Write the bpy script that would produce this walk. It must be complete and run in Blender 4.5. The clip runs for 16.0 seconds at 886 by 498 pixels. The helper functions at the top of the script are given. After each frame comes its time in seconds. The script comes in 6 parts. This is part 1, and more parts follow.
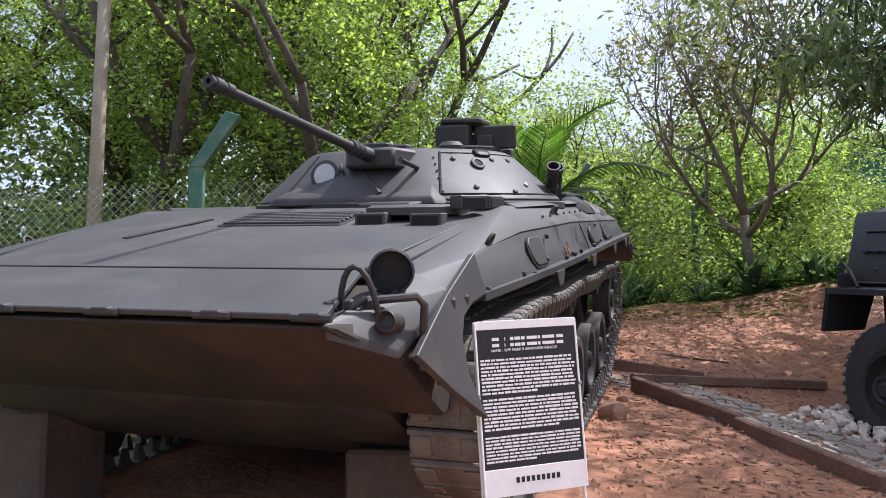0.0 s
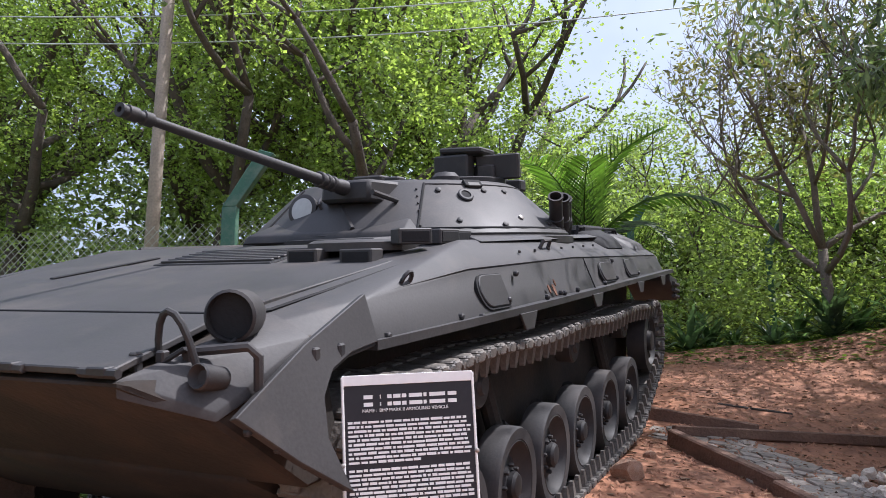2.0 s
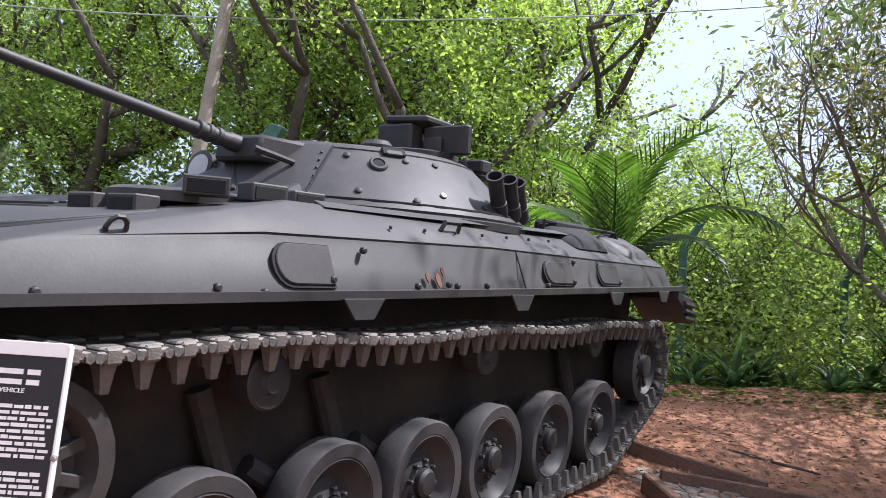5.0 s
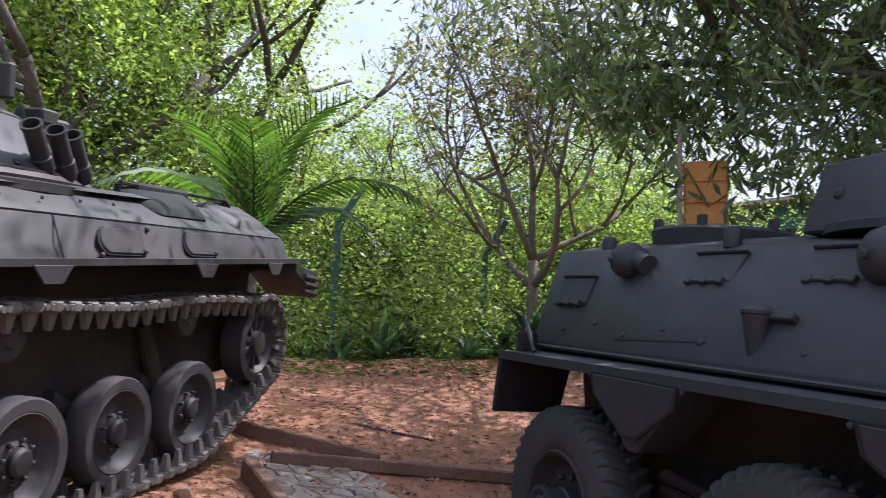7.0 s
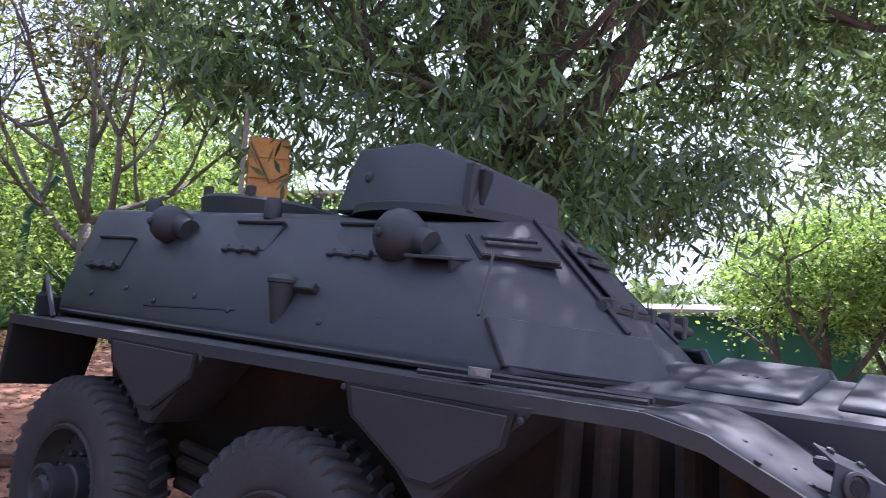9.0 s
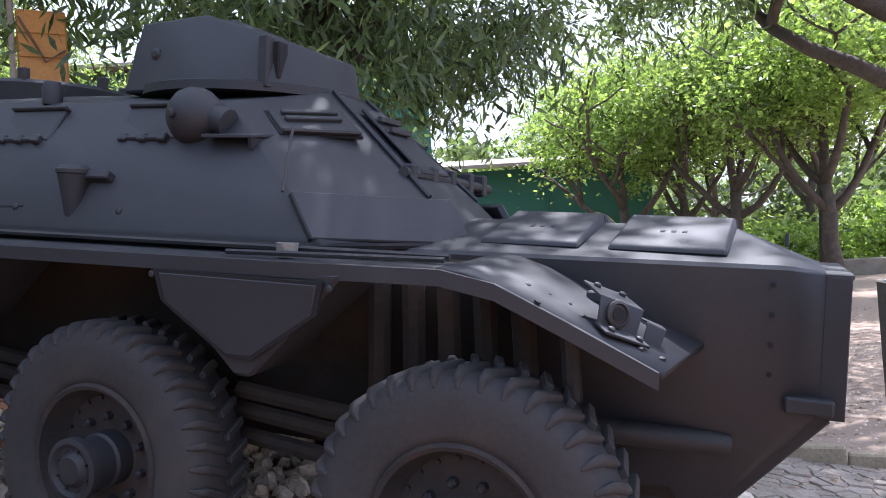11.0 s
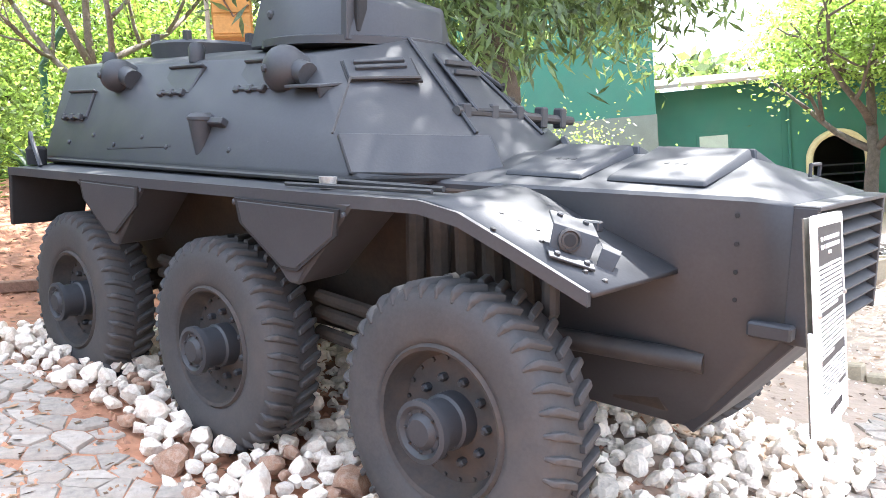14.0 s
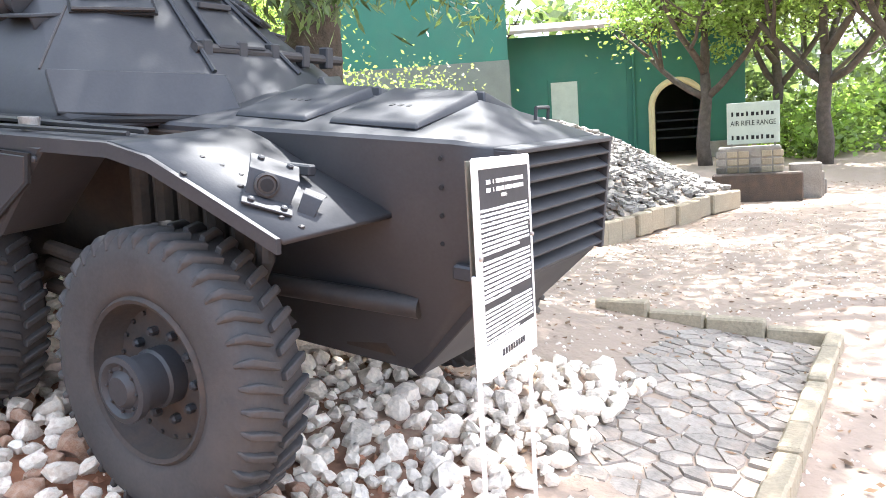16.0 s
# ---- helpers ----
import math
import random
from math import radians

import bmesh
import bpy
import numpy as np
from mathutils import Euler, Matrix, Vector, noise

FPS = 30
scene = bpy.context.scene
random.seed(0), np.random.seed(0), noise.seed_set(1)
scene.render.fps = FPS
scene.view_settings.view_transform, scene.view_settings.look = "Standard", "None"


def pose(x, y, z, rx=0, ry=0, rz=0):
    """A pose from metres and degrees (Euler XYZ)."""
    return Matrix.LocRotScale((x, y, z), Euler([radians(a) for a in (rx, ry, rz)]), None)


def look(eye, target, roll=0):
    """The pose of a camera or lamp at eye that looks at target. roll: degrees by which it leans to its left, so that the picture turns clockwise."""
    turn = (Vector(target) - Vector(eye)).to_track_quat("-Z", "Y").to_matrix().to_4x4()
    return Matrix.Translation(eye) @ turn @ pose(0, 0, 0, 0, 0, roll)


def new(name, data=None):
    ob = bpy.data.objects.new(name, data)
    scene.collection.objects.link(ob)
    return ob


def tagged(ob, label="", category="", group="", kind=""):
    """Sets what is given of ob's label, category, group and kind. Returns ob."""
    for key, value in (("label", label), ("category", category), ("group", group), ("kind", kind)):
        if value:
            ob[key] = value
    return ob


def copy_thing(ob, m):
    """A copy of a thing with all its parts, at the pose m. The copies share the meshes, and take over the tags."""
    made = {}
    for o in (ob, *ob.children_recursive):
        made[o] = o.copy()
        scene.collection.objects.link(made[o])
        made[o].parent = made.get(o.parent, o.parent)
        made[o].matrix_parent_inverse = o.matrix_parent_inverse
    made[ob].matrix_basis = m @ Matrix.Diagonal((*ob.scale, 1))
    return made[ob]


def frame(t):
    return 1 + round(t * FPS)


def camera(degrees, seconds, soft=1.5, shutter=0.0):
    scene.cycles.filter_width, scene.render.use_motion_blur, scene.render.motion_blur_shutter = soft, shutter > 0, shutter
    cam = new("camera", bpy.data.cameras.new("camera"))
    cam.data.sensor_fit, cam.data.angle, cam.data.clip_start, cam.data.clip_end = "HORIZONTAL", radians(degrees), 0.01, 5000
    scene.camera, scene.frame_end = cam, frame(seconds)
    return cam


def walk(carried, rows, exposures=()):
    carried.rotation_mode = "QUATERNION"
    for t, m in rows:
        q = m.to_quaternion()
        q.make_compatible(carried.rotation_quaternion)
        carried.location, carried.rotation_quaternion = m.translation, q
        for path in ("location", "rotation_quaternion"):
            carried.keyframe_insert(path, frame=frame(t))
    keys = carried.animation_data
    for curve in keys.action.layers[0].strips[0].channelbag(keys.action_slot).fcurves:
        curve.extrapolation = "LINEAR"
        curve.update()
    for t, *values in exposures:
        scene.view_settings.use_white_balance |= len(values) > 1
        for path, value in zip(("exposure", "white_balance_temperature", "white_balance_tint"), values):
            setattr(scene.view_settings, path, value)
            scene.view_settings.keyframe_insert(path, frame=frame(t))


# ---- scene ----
cam = camera(58.8, 16.0, soft=0.4, shutter=0.15)
PATH = [
    (0, (0.094, -0.17, 1.382), (-0.023, 1.809, 1.649), -1.2),
    (0.5, (0.21, -0.074, 1.402), (0.064, 1.895, 1.725), -3.9),
    (1, (0.4, 0.081, 1.418), (-0.044, 2.006, 1.729), 0.5),
    (1.5, (0.584, 0.212, 1.423), (0.211, 2.149, 1.758), -2.0),
    (2, (0.81, 0.375, 1.438), (0.446, 2.307, 1.805), -0.5),
    (2.5, (1.074, 0.507, 1.418), (0.653, 2.428, 1.779), -0.6),
    (3, (1.262, 0.683, 1.43), (0.784, 2.603, 1.723), 0.2),
    (3.5, (1.388, 0.883, 1.45), (0.892, 2.794, 1.764), 3.8),
    (6, (2.143, 1.769, 1.519), (1.469, 3.612, 1.906), 6.2),
    (6.5, (2.326, 1.868, 1.547), (1.944, 3.8, 1.894), 4.1),
    (7, (2.458, 2.01, 1.565), (2.538, 3.972, 1.945), 2.6),
    (7.5, (2.543, 2.083, 1.535), (2.906, 4.013, 1.91), 3.0),
    (8, (2.595, 2.064, 1.533), (3.292, 3.906, 1.879), 3.4),
    (8.5, (2.687, 2.087, 1.544), (3.555, 3.856, 1.882), 3.0),
    (9, (2.688, 2.042, 1.519), (3.75, 3.695, 1.891), 1.9),
    (9.5, (2.694, 1.994, 1.514), (3.921, 3.534, 1.867), 0.5),
    (12, (2.669, 1.72, 1.538), (4.09, 3.116, 1.361), -5.6),
    (12.5, (2.794, 1.548, 1.484), (4.116, 3.026, 1.216), -8.8),
    (13, (2.95, 1.453, 1.445), (4.186, 2.995, 1.141), -6.3),
    (13.5, (3.056, 1.195, 1.483), (4.067, 2.909, 1.276), -4.8),
    (14, (3.099, 1.046, 1.503), (4.03, 2.812, 1.371), -4.0),
    (14.5, (3.156, 1.007, 1.486), (4.138, 2.742, 1.329), -5.0),
    (15, (3.306, 0.991, 1.465), (4.395, 2.657, 1.279), -2.0),
    (15.5, (3.52, 0.965, 1.455), (4.706, 2.556, 1.207), -5.1),
    (16, (3.639, 0.824, 1.453), (4.827, 2.407, 1.162), -3.9),
]
EXPOSURE = [(0.0, 0.62, 5700, 17), (0.5, 0.4, 5700, 18), (2.0, 0.42, 5700, 17), (3.5, 0.58, 5700, 17), (6.5, 0.7, 5650, 18), (7.2, 0.6, 5650, 20), (7.6, 0.65, 5650, 21), (8.3, 0.9, 5500, 24), (9.0, 1.15, 5250, 27), (9.7, 0.95, 5200, 28),
            (11.8, 1.6, 5750, 14), (12.4, 2.5, 5850, 12), (13.0, 2.75, 5850, 11), (14.5, 2.75, 5850, 11), (16.0, 2.4, 5850, 11)]
walk(cam, [(t, look(eye, target, roll)) for t, eye, target, roll in PATH], EXPOSURE)

# ---- world and sun ----
SUN_DIR = Vector((0.52, 0.2, 1.0)).normalized()
world = bpy.data.worlds.new("sky")
scene.world = world
world.use_nodes = True
sky = world.node_tree.nodes.new("ShaderNodeTexSky")
sky.sky_type = "NISHITA"
sky.sun_disc = False
sky.sun_elevation = math.asin(SUN_DIR.z)
sky.sun_rotation = math.atan2(SUN_DIR.x, SUN_DIR.y)
sky.dust_density = 6.5
back = world.node_tree.nodes["Background"]
wn, wl = world.node_tree.nodes, world.node_tree.links
coord, cloud, cover, veil = wn.new("ShaderNodeTexCoord"), wn.new("ShaderNodeTexNoise"), wn.new("ShaderNodeMapRange"), wn.new("ShaderNodeMix")
cloud.inputs["Scale"].default_value, cloud.inputs["Detail"].default_value = 2.2, 5
cover.inputs["From Min"].default_value, cover.inputs["From Max"].default_value = 0.36, 0.6
cover.inputs["To Min"].default_value, cover.inputs["To Max"].default_value = 0.1, 0.9
veil.data_type = "RGBA"
veil.inputs[7].default_value = (5.0, 5.4, 6.0, 1)
wl.new(coord.outputs["Generated"], cloud.inputs["Vector"])
wl.new(cloud.outputs["Fac"], cover.inputs["Value"])
wl.new(cover.outputs[0], veil.inputs[0])
wl.new(sky.outputs[0], veil.inputs[6])
wl.new(veil.outputs[2], back.inputs[0])
back.inputs[1].default_value = 0.15
sun_data = bpy.data.lights.new("sun", "SUN")
sun_data.energy, sun_data.angle, sun_data.color = 5.0, radians(0.6), (1.0, 0.94, 0.84)
sun = new("sun", sun_data)
sun.matrix_world = look((0, 0, 30), Vector((0, 0, 30)) - SUN_DIR)

# ---- materials ----
def material(name, base, rough=0.7, metal=0.0, vary=0.25, scale=3.0, fine=60.0, bump=0.15, dirt=None, dirt_amount=0.5, dirt_scale=1.2, island=0.0, obj=0.0, dirt_low=0.45):
    """Two scales of noise in colour, a fine relief, an optional second colour in patches, and variation by island or object."""
    m = bpy.data.materials.new(name)
    m.use_nodes = True
    nt, n, l = m.node_tree, m.node_tree.nodes, m.node_tree.links
    b = n["Principled BSDF"]
    b.inputs["Metallic"].default_value = metal
    tc = n.new("ShaderNodeTexCoord")
    big, small = n.new("ShaderNodeTexNoise"), n.new("ShaderNodeTexNoise")
    big.inputs["Scale"].default_value, big.inputs["Detail"].default_value = scale, 6
    small.inputs["Scale"].default_value, small.inputs["Detail"].default_value = fine, 4
    for q in (big, small):
        l.new(tc.outputs["Object"], q.inputs["Vector"])
    add = n.new("ShaderNodeMath")
    add.operation = "ADD"
    l.new(big.outputs["Fac"], add.inputs[0])
    l.new(small.outputs["Fac"], add.inputs[1])
    last = add
    if island or obj:
        src = n.new("ShaderNodeNewGeometry").outputs["Random Per Island"] if island else n.new("ShaderNodeObjectInfo").outputs["Random"]
        mul = n.new("ShaderNodeMath")
        mul.operation = "MULTIPLY_ADD"
        mul.inputs[1].default_value = 2 * (island or obj)
        l.new(src, mul.inputs[0])
        l.new(add.outputs[0], mul.inputs[2])
        sub = n.new("ShaderNodeMath")
        sub.operation = "SUBTRACT"
        sub.inputs[1].default_value = island or obj
        l.new(mul.outputs[0], sub.inputs[0])
        last = sub
    rng = n.new("ShaderNodeMapRange")
    rng.inputs["From Min"].default_value, rng.inputs["From Max"].default_value = 0.6, 1.4
    rng.inputs["To Min"].default_value, rng.inputs["To Max"].default_value = 1 - vary, 1 + vary
    rng.clamp = False
    l.new(last.outputs[0], rng.inputs["Value"])
    scale_c = n.new("ShaderNodeVectorMath")
    scale_c.operation = "SCALE"
    scale_c.inputs[0].default_value = base
    l.new(rng.outputs[0], scale_c.inputs["Scale"])
    colour = scale_c.outputs[0]
    if dirt:
        d = n.new("ShaderNodeTexNoise")
        d.inputs["Scale"].default_value, d.inputs["Detail"].default_value, d.inputs["Roughness"].default_value = dirt_scale, 8, 0.65
        l.new(tc.outputs["Object"], d.inputs["Vector"])
        dr = n.new("ShaderNodeMapRange")
        dr.inputs["From Min"].default_value, dr.inputs["From Max"].default_value = dirt_low, dirt_low + 0.25
        dr.inputs["To Max"].default_value = dirt_amount
        l.new(d.outputs["Fac"], dr.inputs["Value"])
        mix = n.new("ShaderNodeMix")
        mix.data_type = "RGBA"
        mix.inputs["B"].default_value = (*dirt, 1)
        mix.inputs[7].default_value = (*dirt, 1)
        l.new(dr.outputs[0], mix.inputs[0])
        l.new(colour, mix.inputs[6])
        colour = mix.outputs[2]
    l.new(colour, b.inputs["Base Color"])
    rr = n.new("ShaderNodeMapRange")
    rr.inputs["To Min"].default_value, rr.inputs["To Max"].default_value = max(0.02, rough - 0.15), min(1, rough + 0.15)
    l.new(big.outputs["Fac"], rr.inputs["Value"])
    l.new(rr.outputs[0], b.inputs["Roughness"])
    bp = n.new("ShaderNodeBump")
    bp.inputs["Strength"].default_value, bp.inputs["Distance"].default_value = bump, 0.02
    l.new(add.outputs[0], bp.inputs["Height"])
    l.new(bp.outputs[0], b.inputs["Normal"])
    return m


def leaf_material(name, base, gloss=0.45, vary=0.5):
    m = material(name, base, gloss, 0, vary, 0.8, 25, 0.05, island=0.45)
    b = m.node_tree.nodes["Principled BSDF"]
    tr = m.node_tree.nodes.new("ShaderNodeBsdfTranslucent")
    src = b.inputs["Base Color"].links[0].from_socket
    lift = m.node_tree.nodes.new("ShaderNodeVectorMath")
    lift.operation = "MULTIPLY"
    lift.inputs[1].default_value = (1.5, 1.55, 0.75)
    m.node_tree.links.new(src, lift.inputs[0])
    m.node_tree.links.new(lift.outputs[0], tr.inputs[0])
    mix = m.node_tree.nodes.new("ShaderNodeMixShader")
    mix.inputs[0].default_value = 0.55
    m.node_tree.links.new(b.outputs[0], mix.inputs[1])
    m.node_tree.links.new(tr.outputs[0], mix.inputs[2])
    m.node_tree.links.new(mix.outputs[0], m.node_tree.nodes["Material Output"].inputs[0])
    return m


PAINT = material("grey_paint", (0.032, 0.03, 0.03), 0.6, 0, 0.32, 2.2, 90, 0.035, dirt=(0.1, 0.083, 0.07), dirt_amount=0.5, dirt_scale=2.5, dirt_low=0.5)
PAINT_DARK = material("dark_grey_paint", (0.02, 0.019, 0.02), 0.62, 0, 0.3, 3, 90, 0.06, dirt=(0.075, 0.06, 0.05), dirt_amount=0.4, dirt_scale=4)
PAINT_BLUE = material("blue_grey_paint", (0.021, 0.022, 0.026), 0.62, 0, 0.2, 2.5, 80, 0.03, dirt=(0.042, 0.041, 0.042), dirt_amount=0.5, dirt_scale=3, dirt_low=0.5)
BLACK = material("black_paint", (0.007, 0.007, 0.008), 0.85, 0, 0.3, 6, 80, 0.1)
DUSTY_RIM = material("dusty_rim_paint", (0.028, 0.025, 0.024), 0.8, 0, 0.3, 5, 60, 0.08, dirt=(0.075, 0.048, 0.033), dirt_amount=0.6, dirt_scale=6)
RUST = material("rust", (0.13, 0.06, 0.034), 0.85, 0, 0.4, 8, 90, 0.3)
# near-black base holds the shade beneath both hulls; the brown patches are dust
UNDER_SHADE = material("shaded_dusty_underside", (0.02, 0.016, 0.013), 0.95, 0, 0.4, 3, 40, 0.15, dirt=(0.068, 0.042, 0.026), dirt_amount=0.5, dirt_scale=3)
RUBBER = material("tyre_rubber", (0.034, 0.033, 0.034), 0.75, 0, 0.25, 4, 70, 0.06, dirt=(0.085, 0.068, 0.058), dirt_amount=0.45, dirt_scale=3)
TRACK = material("track_steel", (0.12, 0.11, 0.1), 0.6, 0.2, 0.4, 6, 60, 0.3, dirt=(0.22, 0.19, 0.16), dirt_amount=0.6, dirt_scale=6)
BARE = material("worn_steel", (0.3, 0.28, 0.26), 0.5, 0.5, 0.4, 8, 60, 0.2)
LENS = material("lamp_glass", (0.36, 0.37, 0.36), 0.15, 0.0, 0.1, 4, 30, 0.02)
SAND = material("pale_dust", (0.42, 0.34, 0.27), 0.95, 0, 0.25, 0.7, 25, 0.6, dirt=(0.26, 0.19, 0.14), dirt_amount=0.6, dirt_scale=0.8)
SLATE = material("grey_paving_stone", (0.31, 0.265, 0.22), 0.85, 0, 0.3, 3, 30, 0.5, dirt=(0.2, 0.13, 0.09), dirt_amount=0.5, dirt_scale=4, obj=0.25)
SLATE_ISLE = material("grey_slate_pieces", (0.21, 0.19, 0.165), 0.85, 0, 0.3, 3, 30, 0.5, island=0.3)
ROCK = material("white_limestone", (0.78, 0.68, 0.57), 0.9, 0, 0.22, 4, 40, 0.6, dirt=(0.46, 0.31, 0.21), dirt_amount=0.7, dirt_scale=5, dirt_low=0.43, obj=0.25)
ROCK_BROWN = material("brown_limestone", (0.36, 0.205, 0.13), 0.9, 0, 0.3, 4, 40, 0.6, dirt=(0.5, 0.43, 0.36), dirt_amount=0.45, dirt_scale=5, obj=0.2)
ROCK_ISLE = material("white_rubble", (0.76, 0.66, 0.55), 0.9, 0, 0.3, 4, 40, 0.5, island=0.3)
CONCRETE = material("concrete", (0.26, 0.235, 0.2), 0.9, 0, 0.25, 3, 40, 0.4, dirt=(0.16, 0.12, 0.09), dirt_amount=0.6, dirt_scale=2)
KERB = material("painted_kerb", (0.34, 0.28, 0.19), 0.85, 0, 0.3, 3, 40, 0.4, dirt=(0.2, 0.16, 0.11), dirt_amount=0.7, dirt_scale=3)
TIMBER = material("weathered_timber", (0.16, 0.09, 0.06), 0.9, 0, 0.35, 3, 40, 0.5, dirt=(0.27, 0.17, 0.11), dirt_amount=0.5)
# dark brown puts hull shade on the prop blocks; the low step is dark itself
DARK_CONCRETE = material("dark_brown_concrete", (0.075, 0.055, 0.042), 0.95, 0, 0.3, 3, 40, 0.5, dirt=(0.13, 0.085, 0.055), dirt_amount=0.6, dirt_scale=4)
POLE_WOOD = material("pole_wood", (0.3, 0.25, 0.2), 0.85, 0, 0.3, 3, 30, 0.4)
BARK = material("bark", (0.075, 0.06, 0.048), 0.95, 0, 0.4, 5, 40, 0.8, dirt=(0.18, 0.15, 0.12), dirt_amount=0.4, dirt_scale=6)
BARK_PALE = material("pale_bark", (0.18, 0.15, 0.12), 0.95, 0, 0.35, 5, 40, 0.7)
GREEN_METAL = material("green_metal", (0.035, 0.11, 0.07), 0.55, 0, 0.25, 4, 50, 0.1, dirt=(0.2, 0.22, 0.17), dirt_amount=0.5, dirt_scale=5)
WIRE = material("galvanised_wire", (0.42, 0.45, 0.42), 0.5, 0.4, 0.2, 5, 40, 0.0)
GREEN_WALL = material("green_wall", (0.034, 0.135, 0.098), 0.85, 0, 0.15, 1.5, 40, 0.15, dirt=(0.07, 0.15, 0.11), dirt_amount=0.4, dirt_scale=0.8)
GREY_WALL = material("grey_wall_band", (0.13, 0.15, 0.13), 0.85, 0, 0.2, 2, 40, 0.15)
CREAM = material("cream_paint", (0.62, 0.52, 0.3), 0.8, 0, 0.15, 3, 40, 0.1)
PALE_DOOR = material("pale_door_paint", (0.4, 0.45, 0.38), 0.8, 0, 0.15, 3, 40, 0.1)
ROOF = material("roof_sheet", (0.3, 0.27, 0.24), 0.8, 0, 0.25, 3, 40, 0.1, dirt=(0.3, 0.16, 0.09), dirt_amount=0.5)
ORANGE = material("orange_board", (0.55, 0.25, 0.06), 0.7, 0, 0.2, 3, 40, 0.1, dirt=(0.3, 0.15, 0.05), dirt_amount=0.5)
DARK_ROOM = material("dark_interior", (0.06, 0.06, 0.05), 0.9)
WHITE = material("white_lettering", (0.8, 0.8, 0.78), 0.6, 0, 0.06, 3, 40, 0.02)
BOARD_BACK = material("board_back", (0.1, 0.092, 0.075), 0.85, 0, 0.3, 3, 40, 0.1)
SIGN_BLACK = material("sign_black", (0.012, 0.012, 0.016), 0.6, 0, 0.3, 3, 40, 0.03)
GRASS = leaf_material("grass", (0.09, 0.15, 0.03), 0.7)
DRY_LEAF = material("dry_leaf", (0.2, 0.115, 0.06), 0.8, 0, 0.5, 3, 30, 0.1, island=0.5)
LEAF_BRIGHT = leaf_material("bright_leaf", (0.22, 0.3, 0.1))
LEAF_LIGHT = leaf_material("light_leaf", (0.215, 0.285, 0.105))
LEAF_SUN = leaf_material("sunlit_leaf", (0.25, 0.335, 0.1))
LEAF_MID = leaf_material("mid_leaf", (0.115, 0.155, 0.08))
LEAF_DARK = leaf_material("dark_leaf", (0.12, 0.165, 0.09), 0.3)
LEAF_OLIVE = leaf_material("olive_leaf", (0.17, 0.165, 0.075), 0.5)
LEAF_BLUE = leaf_material("agave_leaf", (0.09, 0.15, 0.09), 0.4)
LEAF_PALM = leaf_material("palm_leaf", (0.06, 0.12, 0.02), 0.4)


# ---- mesh helpers ----
def finish(bm, name, mat, parent=None, label="", smooth=False):
    me = bpy.data.meshes.new(name)
    bm.to_mesh(me)
    bm.free()
    me.materials.append(mat)
    me.polygons.foreach_set("use_smooth", [True] * len(me.polygons))
    if not smooth:
        me.set_sharp_from_angle(angle=radians(34))
    ob = new(name, me)
    if parent:
        ob.parent = parent
    if label:
        ob["label"] = label
    return ob


def part(name, bm, mat, parent, label="", smooth=False):
    return finish(bm, name, mat, parent, label, smooth)


def thing(name, m, label, category, group="", kind=""):
    e = new(name)
    e.matrix_world = m
    e.empty_display_size = 0.1
    return tagged(e, label, category, group, kind)


def bevelled(bm, w, seg=1):
    if w:
        bmesh.ops.bevel(bm, geom=[e for e in bm.edges if e.calc_face_angle(0) > 0.35], offset=w, segments=seg, affect="EDGES", clamp_overlap=True)
    return bm


def box(x0, x1, y0, y1, z0, z1, w=0.006, m=None, bm=None):
    b = bmesh.new()
    bmesh.ops.create_cube(b, size=1)
    for v in b.verts:
        v.co = Vector(((x0 + x1) / 2 + v.co.x * (x1 - x0), (y0 + y1) / 2 + v.co.y * (y1 - y0), (z0 + z1) / 2 + v.co.z * (z1 - z0)))
    bevelled(b, w)
    return joined(b, m, bm)


def joined(b, m=None, bm=None):
    if m is not None:
        b.transform(m)
    if bm is None:
        return b
    me = bpy.data.meshes.new("tmp")
    b.to_mesh(me)
    b.free()
    bm.from_mesh(me)
    bpy.data.meshes.remove(me)
    return bm


def hull(points, w=0.0):
    b = bmesh.new()
    for q in points:
        b.verts.new(q)
    r = bmesh.ops.convex_hull(b, input=b.verts)
    bmesh.ops.dissolve_limit(b, angle_limit=0.02, verts=b.verts, edges=b.edges)
    return bevelled(b, w)


def plate(points, thick, w=0.004):
    """A flat polygon with thickness, grown along its negative normal."""
    b = bmesh.new()
    f = b.faces.new([b.verts.new(q) for q in points])
    f.normal_update()
    n = f.normal.copy()
    r = bmesh.ops.extrude_face_region(b, geom=[f])
    for v in r["geom"]:
        if isinstance(v, bmesh.types.BMVert):
            v.co -= n * thick
    bmesh.ops.recalc_face_normals(b, faces=b.faces)
    return bevelled(b, w)


def lathe(profile, seg=24, axis="y", m=None, bm=None):
    """Turns (radius, along) pairs round an axis."""
    b = bmesh.new()
    rings = []
    for r, h in profile:
        ring = []
        for i in range(seg):
            a = 2 * math.pi * i / seg
            c, s = r * math.cos(a), r * math.sin(a)
            ring.append(b.verts.new((c, h, s) if axis == "y" else (c, s, h) if axis == "z" else (h, c, s)))
        rings.append(ring)
    for a, c in zip(rings, rings[1:]):
        for i in range(seg):
            b.faces.new((a[i], a[(i + 1) % seg], c[(i + 1) % seg], c[i]))
    b.faces.new(rings[0])
    b.faces.new(list(reversed(rings[-1])))
    bmesh.ops.remove_doubles(b, verts=b.verts, dist=1e-5)
    bmesh.ops.recalc_face_normals(b, faces=b.faces)
    return joined(b, m, bm)


